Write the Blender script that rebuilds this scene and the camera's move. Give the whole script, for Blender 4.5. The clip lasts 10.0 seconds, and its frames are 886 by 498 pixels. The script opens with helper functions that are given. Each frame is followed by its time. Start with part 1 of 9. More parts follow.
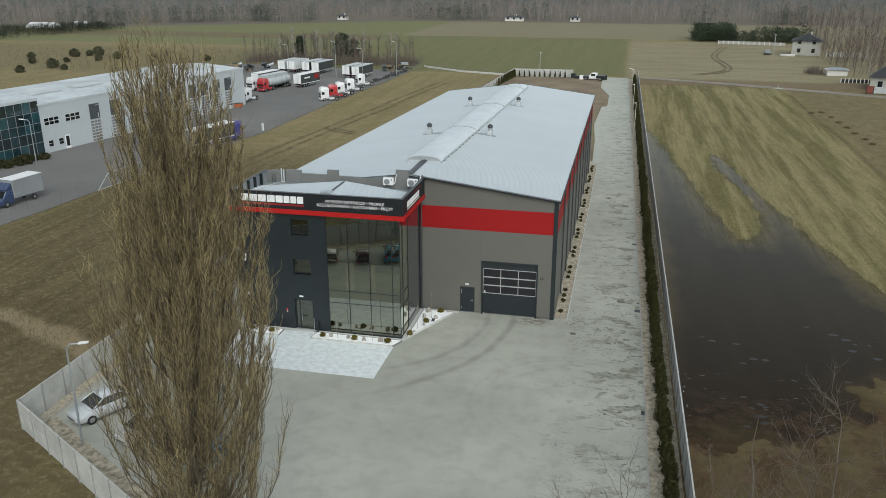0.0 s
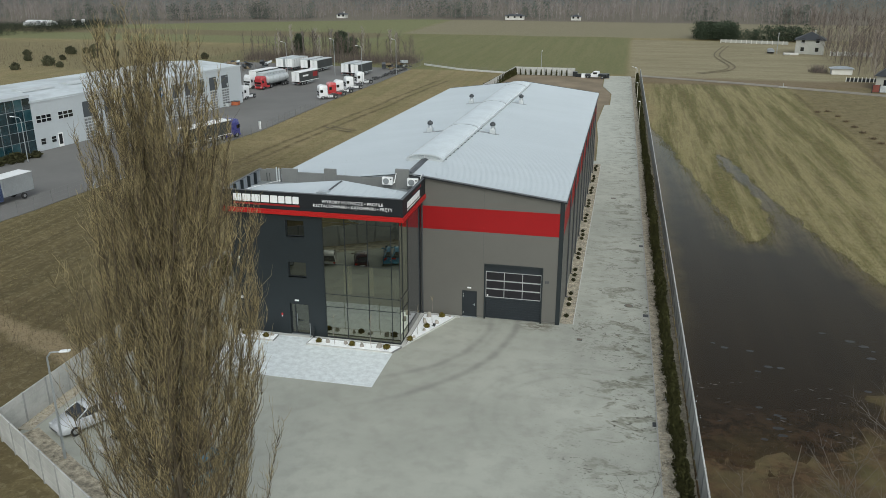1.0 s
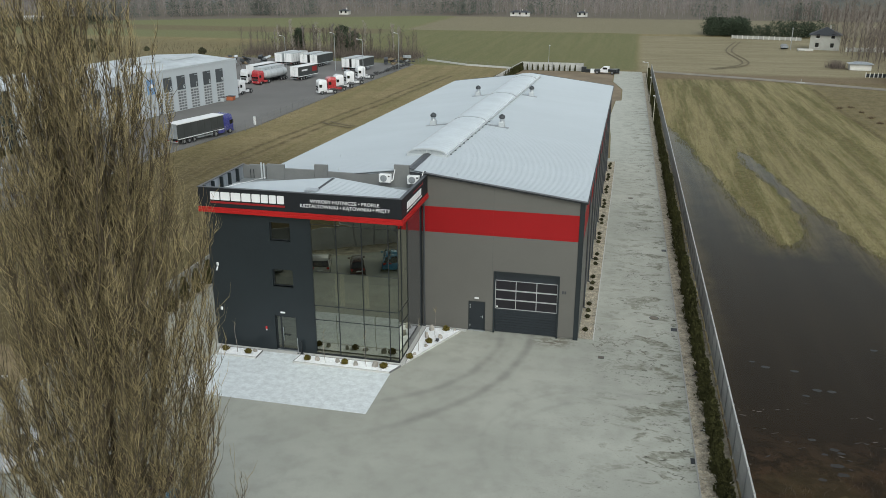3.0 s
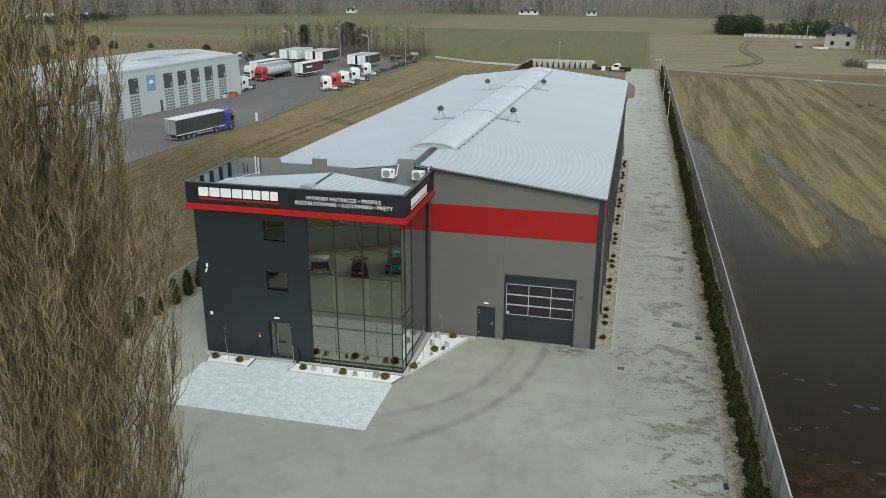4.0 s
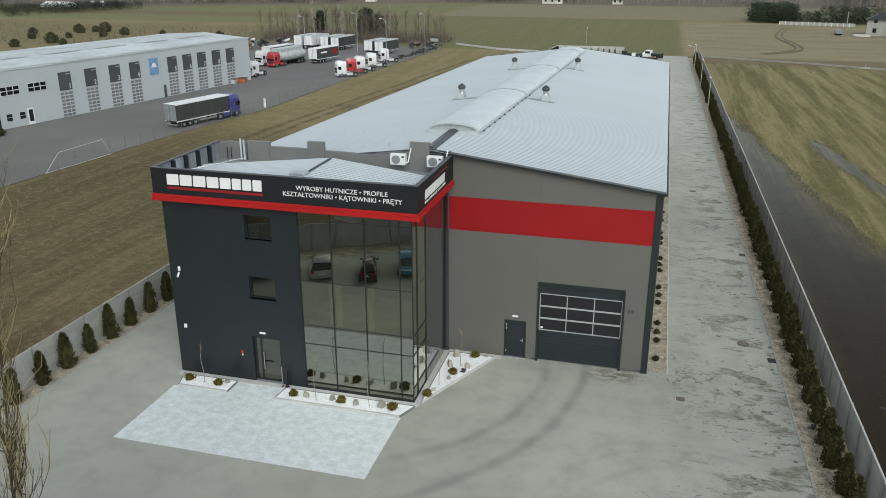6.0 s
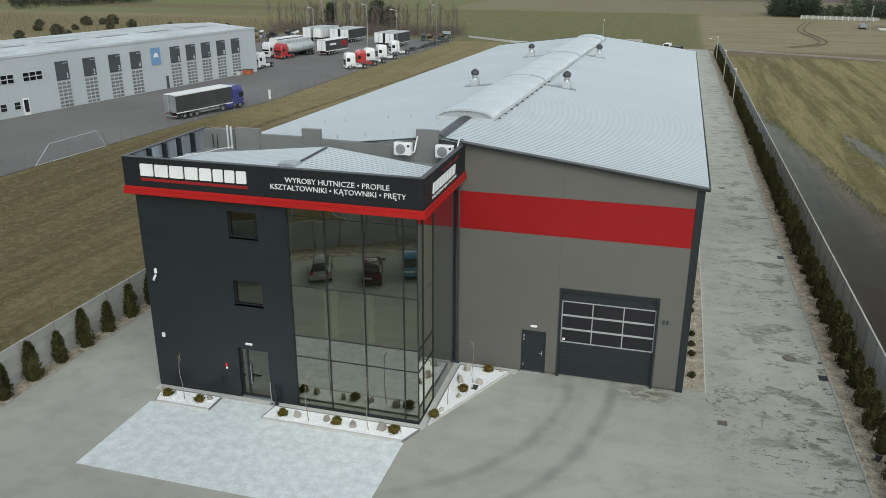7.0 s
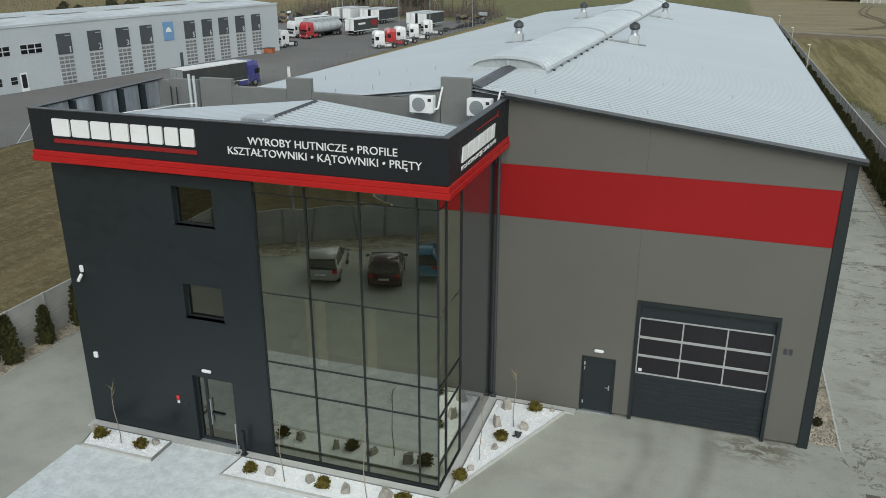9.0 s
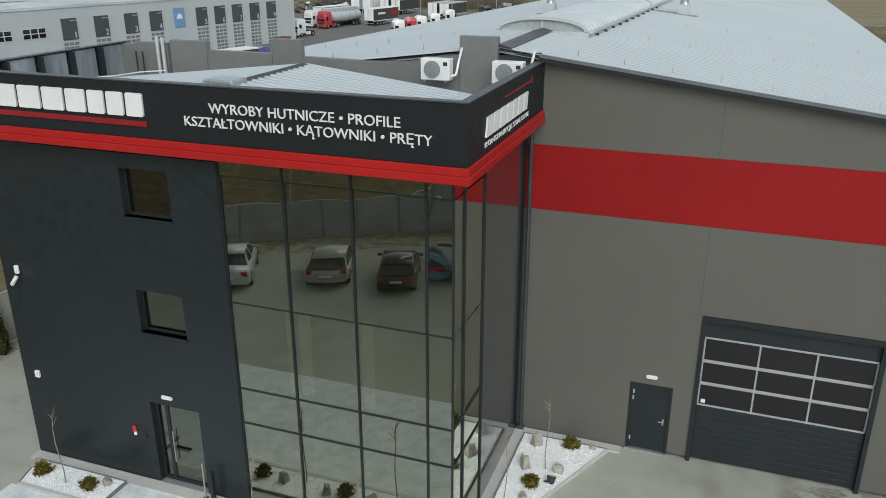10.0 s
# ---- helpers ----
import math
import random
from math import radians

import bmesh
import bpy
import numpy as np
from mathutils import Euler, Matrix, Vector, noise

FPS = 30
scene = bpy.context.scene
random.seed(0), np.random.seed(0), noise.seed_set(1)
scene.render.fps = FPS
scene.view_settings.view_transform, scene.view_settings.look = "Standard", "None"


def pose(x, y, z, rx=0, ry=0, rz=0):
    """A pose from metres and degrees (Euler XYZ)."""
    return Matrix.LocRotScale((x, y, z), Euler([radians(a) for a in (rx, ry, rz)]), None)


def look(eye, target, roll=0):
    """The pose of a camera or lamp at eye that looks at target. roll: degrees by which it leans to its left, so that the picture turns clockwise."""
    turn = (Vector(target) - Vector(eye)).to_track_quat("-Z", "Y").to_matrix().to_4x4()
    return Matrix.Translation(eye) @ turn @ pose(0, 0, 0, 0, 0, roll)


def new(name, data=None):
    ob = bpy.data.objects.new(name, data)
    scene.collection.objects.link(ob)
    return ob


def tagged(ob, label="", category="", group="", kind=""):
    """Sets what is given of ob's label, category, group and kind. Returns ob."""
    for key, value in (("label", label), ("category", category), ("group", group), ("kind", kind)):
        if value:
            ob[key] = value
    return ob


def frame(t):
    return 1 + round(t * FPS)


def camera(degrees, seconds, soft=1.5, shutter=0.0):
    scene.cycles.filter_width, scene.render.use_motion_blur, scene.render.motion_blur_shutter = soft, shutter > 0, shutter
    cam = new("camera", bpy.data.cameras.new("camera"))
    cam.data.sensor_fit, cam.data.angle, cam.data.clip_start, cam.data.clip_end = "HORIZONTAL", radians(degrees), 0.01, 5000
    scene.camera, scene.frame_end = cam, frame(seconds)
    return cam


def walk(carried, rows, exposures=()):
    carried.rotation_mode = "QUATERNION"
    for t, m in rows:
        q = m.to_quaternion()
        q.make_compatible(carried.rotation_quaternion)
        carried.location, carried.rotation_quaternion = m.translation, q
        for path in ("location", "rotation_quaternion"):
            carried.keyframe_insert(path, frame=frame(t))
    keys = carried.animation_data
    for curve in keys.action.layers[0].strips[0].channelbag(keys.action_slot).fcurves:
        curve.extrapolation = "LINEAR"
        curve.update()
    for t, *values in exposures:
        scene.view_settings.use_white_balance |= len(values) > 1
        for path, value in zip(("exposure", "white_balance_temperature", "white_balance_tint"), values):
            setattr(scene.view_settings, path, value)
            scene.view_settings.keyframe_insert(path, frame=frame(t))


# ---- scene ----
cam = camera(57.7, 10.0, 0.8)
PATH = [
    (0, (-0.7, 3.696, 27.727), (-1.118, 5.536, 27.063), -0.1),
    (0.5, (-1.022, 4.848, 27.443), (-1.44, 6.688, 26.778), -0.1),
    (1, (-1.4, 6.055, 27.101), (-1.816, 7.894, 26.436), -0.0),
    (1.5, (-1.767, 7.493, 26.754), (-2.182, 9.332, 26.088), -0.0),
    (2, (-2.149, 9.138, 26.319), (-2.564, 10.978, 25.652), -0.0),
    (2.5, (-2.556, 10.804, 25.82), (-2.974, 12.642, 25.153), 0.0),
    (4, (-3.838, 16.346, 23.871), (-4.279, 18.18, 23.206), 0.1),
    (4.5, (-4.388, 18.281, 23.255), (-4.839, 20.112, 22.588), 0.1),
    (5, (-4.865, 20.383, 22.617), (-5.327, 22.21, 21.946), 0.2),
    (5.5, (-5.39, 22.522, 21.975), (-5.864, 24.344, 21.299), 0.1),
    (7, (-7.087, 29.256, 19.831), (-7.6, 31.063, 19.144), 0.1),
    (7.5, (-7.723, 31.594, 18.987), (-8.251, 33.395, 18.296), 0.1),
    (8, (-8.389, 34.003, 18.064), (-8.935, 35.797, 17.369), 0.1),
    (8.5, (-9.07, 36.422, 17.128), (-9.638, 38.209, 16.43), 0.1),
    (9, (-9.792, 38.813, 16.233), (-10.382, 40.591, 15.531), 0.0),
    (9.5, (-10.579, 41.243, 15.31), (-11.192, 43.011, 14.604), 0.1),
    (10, (-11.297, 43.618, 14.44), (-11.935, 45.377, 13.732), 0.0),
]
walk(cam, [(t, look(eye, target, roll)) for t, eye, target, roll in PATH], [(0.0, 0.25, 6500, 4), (5.0, 0.27, 6500, 4), (10.0, 0.16, 6500, 4)])

# ---- light: an overcast winter day ----
world = bpy.data.worlds.new("overcast_sky")
scene.world = world
world.use_nodes = True
wn, wl = world.node_tree.nodes, world.node_tree.links
sky = wn.new("ShaderNodeTexSky")
sky.sky_type, sky.sun_disc = "NISHITA", False
sky.sun_elevation, sky.sun_rotation = radians(38), radians(153)
sky.air_density, sky.dust_density, sky.ozone_density = 1.0, 2.0, 1.0
grey = wn.new("ShaderNodeHueSaturation")
grey.inputs["Saturation"].default_value = 0.34
wl.new(sky.outputs[0], grey.inputs["Color"])
wl.new(grey.outputs[0], wn["Background"].inputs["Color"])
wn["Background"].inputs["Strength"].default_value = 0.15
sun = new("sun", bpy.data.lights.new("sun", "SUN"))
sun.data.energy, sun.data.angle, sun.data.color = 0.8, radians(40), (0.95, 0.99, 1.0)
sun.matrix_world = look((28, -55, 60), (0, 0, 0))


# ---- materials ----
def node_tools(name):
    m = bpy.data.materials.new(name)
    m.use_nodes = True
    nt = m.node_tree
    return m, nt, nt.nodes["Principled BSDF"]


def nd(nt, kind, **inputs):
    n = nt.nodes.new(kind)
    for k, v in inputs.items():
        key = int(k[1:]) if k[0] == "i" and k[1:].isdigit() else k.replace("_", " ")
        s = n.inputs[key]
        if isinstance(v, bpy.types.NodeSocket):
            nt.links.new(v, s)
        else:
            s.default_value = v
    return n


def mth(nt, op, a, b=0.0, c=0.0):
    n = nd(nt, "ShaderNodeMath", i0=a, i1=b, i2=c)
    n.operation = op
    return n.outputs[0]


def mixc(nt, fac, a, b):
    n = nt.nodes.new("ShaderNodeMix")
    n.data_type = "RGBA"
    for i, v in ((0, fac), (6, a), (7, b)):
        if isinstance(v, bpy.types.NodeSocket):
            nt.links.new(v, n.inputs[i])
        else:
            n.inputs[i].default_value = (*v, 1) if isinstance(v, tuple) and len(v) == 3 else v
    return n.outputs[2]


def noise_tex(nt, vec, scale, detail=4.0, rough=0.55, dist=0.0):
    n = nd(nt, "ShaderNodeTexNoise", Vector=vec, Scale=scale, Detail=detail, Roughness=rough, Distortion=dist)
    return n.outputs[0]


def span(nt, v, a, b, lo=0.0, hi=1.0):
    n = nd(nt, "ShaderNodeMapRange", Value=v, From_Min=a, From_Max=b, To_Min=lo, To_Max=hi)
    n.interpolation_type = "SMOOTHSTEP"
    return n.outputs[0]


def spot(nt):
    return nt.nodes.new("ShaderNodeNewGeometry").outputs["Position"]


def surf(name, base, rough=0.6, metal=0.0, var=0.18, scale=0.6, fine=9.0, bump=0.15, relief=30.0, stretch=(1, 1, 1), each=0.0, spec=0.5):
    """A worn surface: stains at one scale, grain at another, fine relief; each: how much pieces differ."""
    m, nt, bsdf = node_tools(name)
    p = nd(nt, "ShaderNodeVectorMath", i0=spot(nt), i1=stretch)
    p.operation = "MULTIPLY"
    p = p.outputs[0]
    big, small = noise_tex(nt, p, scale, 5), noise_tex(nt, p, fine, 3)
    k = mth(nt, "ADD", mth(nt, "MULTIPLY", big, 0.65), mth(nt, "MULTIPLY", small, 0.35))
    lo, hi = tuple(c * (1 - var) for c in base), tuple(min(1, c * (1 + var)) for c in base)
    col = mixc(nt, span(nt, k, 0.3, 0.7), lo, hi)
    if each:
        r = nt.nodes.new("ShaderNodeObjectInfo").outputs["Random"]
        col = mixc(nt, mth(nt, "MULTIPLY", r, each), col, tuple(c * 0.45 for c in base))
    nt.links.new(col, bsdf.inputs["Base Color"])
    bsdf.inputs["Metallic"].default_value = metal
    bsdf.inputs["Specular IOR Level"].default_value = spec
    nt.links.new(span(nt, small, 0.2, 0.8, max(0.02, rough - 0.1), min(1, rough + 0.1)), bsdf.inputs["Roughness"])
    if bump:
        b = nd(nt, "ShaderNodeBump", Strength=bump, Distance=0.02, Height=noise_tex(nt, p, relief, 3))
        nt.links.new(b.outputs[0], bsdf.inputs["Normal"])
    return m


CLAD_DARK = surf("anthracite_cladding", (0.0118, 0.0176, 0.0208), 0.40, 0.0, 0.14, 0.3, 4, 0.02, spec=0.55)
CLAD_GREY = surf("grey_cladding", (0.118, 0.115, 0.104), 0.55, 0.0, 0.06, 0.25, 3, 0.03)
CLAD_RED = surf("red_cladding", (0.280, 0.0085, 0.0105), 0.5, 0.0, 0.06, 0.3, 3, 0.03, spec=0.25)
BAND_RED = surf("red_trim", (0.385, 0.0125, 0.0120), 0.45, 0.0, 0.06, 0.4, 5, 0.02, spec=0.3)
SIGN_DARK = surf("sign_board", (0.0120, 0.0140, 0.0168), 0.55, 0.0, 0.10, 0.4, 5, 0.02, spec=0.3)
SIGN_RED = surf("dark_red_strip", (0.25, 0.010, 0.012), 0.45, 0.0, 0.08, 0.5, 5, 0.0)
WHITE = surf("white_paint", (0.76, 0.77, 0.77), 0.45, 0.0, 0.05, 0.8, 8, 0.02)
ROOF = surf("white_roof_sheet", (0.440, 0.483, 0.514), 0.85, 0.0, 0.03, 0.25, 3, 0.02, stretch=(0.4, 1, 1), spec=0.08)
GALV_PALE = surf("pale_galvanised", (0.50, 0.53, 0.54), 0.5, 0.2, 0.1, 0.8, 9, 0.03)
END_POLY = surf("grey_polycarbonate", (0.36, 0.39, 0.40), 0.3, 0.0, 0.08, 0.8, 6, 0.0)
GALV = surf("galvanised_steel", (0.42, 0.45, 0.47), 0.4, 0.6, 0.18, 1.5, 12, 0.05)
DARK_METAL = surf("dark_flashing", (0.06, 0.066, 0.072), 0.45, 0.3, 0.15, 0.7, 9, 0.05)
FRAME_DARK = surf("dark_frame", (0.025, 0.029, 0.032), 0.4, 0.3, 0.15, 2, 15, 0.03)
CREAM_STEEL = surf("cream_steel", (0.50, 0.47, 0.38), 0.5, 0.1, 0.1, 1, 9, 0.02)
RAKE_GREY = surf("rake_cap_grey", (0.15, 0.16, 0.175), 0.5, 0.2, 0.15, 1, 9, 0.03)
SADDLE = surf("saddle_flashing", (0.26, 0.28, 0.29), 0.5, 0.2, 0.15, 1, 9, 0.03)
POLY = surf("polycarbonate", (0.56, 0.61, 0.64), 0.6, 0.0, 0.08, 0.5, 4, 0.0, spec=0.3)
DOOR_DARK = surf("dark_door", (0.022, 0.028, 0.034), 0.4, 0.2, 0.12, 0.8, 9, 0.03)
PANE_BLACK = surf("dark_door_pane", (0.016, 0.015, 0.019), 0.12, 0.0, 0.1, 1, 6, 0.0)
GATE_BAR = surf("gate_bar", (0.40, 0.41, 0.415), 0.45, 0.2, 0.08, 2, 14, 0.02)
LINE_LIGHT = surf("aluminium_bar", (0.58, 0.60, 0.61), 0.4, 0.3, 0.08, 2, 14, 0.02)
PARAPET = surf("parapet_sheet", (0.165, 0.170, 0.165), 0.5, 0.0, 0.10, 0.5, 6, 0.03)
FENCE_CON = surf("fence_concrete", (0.455, 0.455, 0.43), 0.85, 0.0, 0.16, 0.8, 10, 0.25, each=0.22)
POST_CON = surf("post_concrete", (0.30, 0.305, 0.295), 0.85, 0.0, 0.16, 0.9, 10, 0.25)
KERB = surf("kerb_concrete", (0.36, 0.36, 0.34), 0.85, 0.0, 0.15, 1.2, 12, 0.2)
EDGING = surf("dark_edging", (0.19, 0.19, 0.185), 0.7, 0.0, 0.2, 2, 12, 0.1)
GRANITE = surf("pale_granite", (0.66, 0.70, 0.71), 0.75, 0.0, 0.15, 2.2, 9, 0.12, each=0.06)
STRIP = surf("plinth_strip", (0.50, 0.50, 0.48), 0.8, 0.0, 0.10, 1, 14, 0.1)
GRAVEL_W = surf("white_gravel", (0.84, 0.855, 0.87), 0.9, 0.0, 0.10, 9, 40, 0.3, 30)
PEBBLE_W = surf("white_pebble", (0.86, 0.87, 0.88), 0.8, 0.0, 0.15, 5, 30, 0.1)
GRAVEL_Y = surf("beige_gravel", (0.37, 0.325, 0.245), 0.95, 0.0, 0.60, 2.2, 11, 0.7, 14)
PEBBLE = surf("beige_pebble", (0.46, 0.42, 0.34), 0.9, 0.0, 0.3, 2, 20, 0.2, each=0.6)
ROCK = surf("garden_rock", (0.37, 0.345, 0.305), 0.9, 0.0, 0.25, 3, 14, 0.5, each=0.3)
THUJA = surf("thuja_green", (0.056, 0.056, 0.020), 0.9, 0.0, 0.40, 1.5, 9, 0.0, each=0.4, spec=0.2)
SHRUB = surf("low_shrub_green", (0.050, 0.050, 0.022), 0.9, 0.0, 0.35, 2, 9, 0.0, each=0.4, spec=0.2)
SHRUB_Y = surf("golden_shrub", (0.13, 0.105, 0.022), 0.9, 0.0, 0.35, 4, 16, 0.0, each=0.3, spec=0.2)
LIMB = surf("poplar_limb", (0.092, 0.073, 0.046), 0.9, 0.0, 0.3, 1.2, 14, 0.2)
GREY_BARK = surf("grey_bark", (0.115, 0.096, 0.076), 0.9, 0.0, 0.25, 0.8, 6, 0.1)
SCUM_PALE = surf("pale_scum", (0.036, 0.031, 0.025), 0.7, 0.0, 0.35, 3, 14, 0.0)
STRAW = surf("wet_straw", (0.13, 0.10, 0.075), 0.8, 0.0, 0.4, 2, 8, 0.0)
RUST_LID = surf("rusty_lid", (0.155, 0.125, 0.095), 0.8, 0.1, 0.3, 4, 25, 0.2)
LID = surf("manhole_lid", (0.175, 0.155, 0.122), 0.7, 0.2, 0.3, 3, 20, 0.2)
BARK = surf("poplar_bark", (0.15, 0.125, 0.090), 0.9, 0.0, 0.3, 1.2, 14, 0.4, stretch=(1, 1, 0.25))
TWIG = surf("poplar_twig", (0.400, 0.328, 0.172), 0.85, 0.0, 0.25, 0.45, 6, 0.0)
BRUSH = surf("dry_brush", (0.125, 0.086, 0.050), 0.95, 0.0, 0.35, 0.3, 4, 0.0)
PALE_BARK = surf("pale_bark", (0.27, 0.235, 0.20), 0.9, 0.0, 0.25, 0.8, 6, 0.1)
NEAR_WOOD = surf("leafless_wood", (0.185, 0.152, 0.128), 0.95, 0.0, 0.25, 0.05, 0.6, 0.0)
# haze of distance put into the colour: paler than the near wood
HAZED_BARK = surf("far_wood", (0.315, 0.285, 0.270), 0.95, 0.0, 0.25, 0.02, 0.4, 0.0)
BIRCH = surf("birch_bark", (0.33, 0.295, 0.26), 0.9, 0.0, 0.3, 0.6, 5, 0.1)
SIDING = surf("neighbour_siding", (0.455, 0.49, 0.515), 0.5, 0.0, 0.05, 0.1, 2, 0.02)
# reflections in the workshop's glass, painted as three pane colours
TEAL_REFLECTIONS = [surf("teal_reflection_" + n, c, 0.07, 0.0, 0.25, 0.5, 2, 0.0, spec=1.0) for n, c in (("dark", (0.008, 0.018, 0.022)), ("mid", (0.012, 0.034, 0.042)), ("light", (0.022, 0.066, 0.080)))]
GLASS_TEAL = surf("teal_glazing", (0.010, 0.030, 0.034), 0.06, 0.0, 0.2, 0.4, 2, 0.0, spec=1.0)
LINING = surf("zinc_lining", (0.26, 0.285, 0.31), 0.45, 0.2, 0.45, 0.9, 5, 0.05, stretch=(1, 1, 0.2))
PANEL_DARK = surf("bay_panel", (0.062, 0.070, 0.078), 0.45, 0.0, 0.12, 0.4, 4, 0.02)
BAY_GREY = surf("bay_door", (0.43, 0.45, 0.46), 0.5, 0.0, 0.06, 0.6, 6, 0.02)
BAY_PANE = surf("bay_pane", (0.19, 0.20, 0.205), 0.15, 0.0, 0.25, 0.7, 5, 0.0)
SIGN_BLUE = surf("blue_sign", (0.16, 0.30, 0.50), 0.5, 0.0, 0.05, 0.5, 5, 0.0)
TYRE = surf("tyre_rubber", (0.022, 0.022, 0.023), 0.85, 0.0, 0.2, 3, 20, 0.1)
RIM = surf("wheel_rim", (0.36, 0.37, 0.38), 0.35, 0.7, 0.15, 3, 20, 0.02)
CAR_GLASS = surf("car_glass", (0.012, 0.014, 0.016), 0.05, 0.0, 0.1, 2, 9, 0.0, spec=0.8)
LAMP_RED = surf("tail_light_red", (0.40, 0.015, 0.012), 0.2, 0.0, 0.1, 3, 20, 0.0)
LAMP_CLEAR = surf("headlight_clear", (0.60, 0.62, 0.63), 0.12, 0.2, 0.1, 3, 20, 0.0)
PLASTIC = surf("black_plastic", (0.03, 0.03, 0.032), 0.6, 0.0, 0.15, 3, 20, 0.02)
ORANGE = surf("orange_plastic", (0.42, 0.12, 0.05), 0.6, 0.0, 0.1, 2, 15, 0.02)
TARP_GREY = surf("grey_tarpaulin", (0.24, 0.255, 0.265), 0.6, 0.0, 0.15, 0.6, 5, 0.05)
CURTAIN = surf("dark_curtain", (0.045, 0.050, 0.050), 0.55, 0.0, 0.2, 0.5, 5, 0.05)
ROOF_SLATE = surf("dark_house_roof", (0.055, 0.062, 0.072), 0.6, 0.0, 0.2, 0.4, 4, 0.05)
PLASTER = surf("pale_plaster", (0.60, 0.59, 0.55), 0.8, 0.0, 0.08, 0.5, 5, 0.05)
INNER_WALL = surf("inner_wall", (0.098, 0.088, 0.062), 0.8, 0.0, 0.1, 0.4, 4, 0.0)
INNER_PALE = surf("inner_column", (0.84, 0.79, 0.62), 0.7, 0.0, 0.05, 0.6, 5, 0.0)
WOOD_STAKE = surf("wood_stake", (0.36, 0.29, 0.20), 0.8, 0.0, 0.2, 3, 20, 0.1)
RED_PLASTIC = surf("red_plastic", (0.55, 0.03, 0.03), 0.45, 0.0, 0.08, 3, 20, 0.0)
ASPHALT = surf("lot_asphalt", (0.155, 0.151, 0.143), 0.85, 0.0, 0.18, 0.06, 1.2, 0.1, 8)
ROAD_GREY = surf("field_road", (0.215, 0.192, 0.155), 0.9, 0.0, 0.2, 0.15, 2, 0.1, 6)
DIRT = surf("bare_dirt", (0.20, 0.155, 0.10), 0.95, 0.0, 0.25, 0.15, 1.6, 0.3, 6)


def vary_by_shoot(m, dark):
    """Each shoot of a joined crown gets a tone of its own."""
    nt = m.node_tree
    bsdf = nt.nodes["Principled BSDF"]
    old = bsdf.inputs["Base Color"].links[0].from_socket
    rnd = nt.nodes.new("ShaderNodeNewGeometry").outputs["Random Per Island"]
    nt.links.new(mixc(nt, span(nt, rnd, 0.15, 1.0), old, dark), bsdf.inputs["Base Color"])


vary_by_shoot(TWIG, (0.080, 0.062, 0.028))
vary_by_shoot(STRAW, (0.05, 0.04, 0.03))
vary_by_shoot(HAZED_BARK, (0.150, 0.126, 0.112))
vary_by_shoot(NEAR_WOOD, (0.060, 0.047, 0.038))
vary_by_shoot(BRUSH, (0.05, 0.034, 0.022))


def paint(name, c, rough=0.25):
    m = surf(name, c, rough, 0.0, 0.04, 1, 9, 0.0, spec=0.6)
    m.node_tree.nodes["Principled BSDF"].inputs["Coat Weight"].default_value = 0.5
    return m


def mirror_glass(name, tint, wave, base=0.25):
    """Tinted reflecting glazing: a faint mirror over a dim view inside."""
    m, nt, bsdf = node_tools(name)
    nt.nodes.remove(bsdf)
    pos = spot(nt)
    bump = nd(nt, "ShaderNodeBump", Strength=wave, Distance=0.05, Height=noise_tex(nt, pos, 0.55, 1.0))
    gl = nd(nt, "ShaderNodeBsdfGlossy", Color=(0.90, 0.94, 0.82, 1), Roughness=0.0, Normal=bump.outputs[0])
    tr = nd(nt, "ShaderNodeBsdfTransparent", Color=(*tint, 1))
    fr = nd(nt, "ShaderNodeLayerWeight", Blend=0.5)
    fac = mth(nt, "ADD", mth(nt, "MULTIPLY", mth(nt, "POWER", fr.outputs["Facing"], 2.6), 0.95), base)
    mx = nd(nt, "ShaderNodeMixShader", i0=fac, i1=tr.outputs[0], i2=gl.outputs[0])
    nt.links.new(mx.outputs[0], nt.nodes["Material Output"].inputs["Surface"])
    return m


CLAD_GLOSS = paint("gloss_side_cladding", (0.026, 0.032, 0.037), 0.16)
CLAD_GLOSS.node_tree.nodes["Principled BSDF"].inputs["Coat Weight"].default_value = 1.0
GLASS = mirror_glass("reflecting_glass", (0.42, 0.41, 0.33), 0.03, 0.285)
GLASS_WIN = mirror_glass("window_glass", (0.30, 0.28, 0.23), 0.04, 0.15)


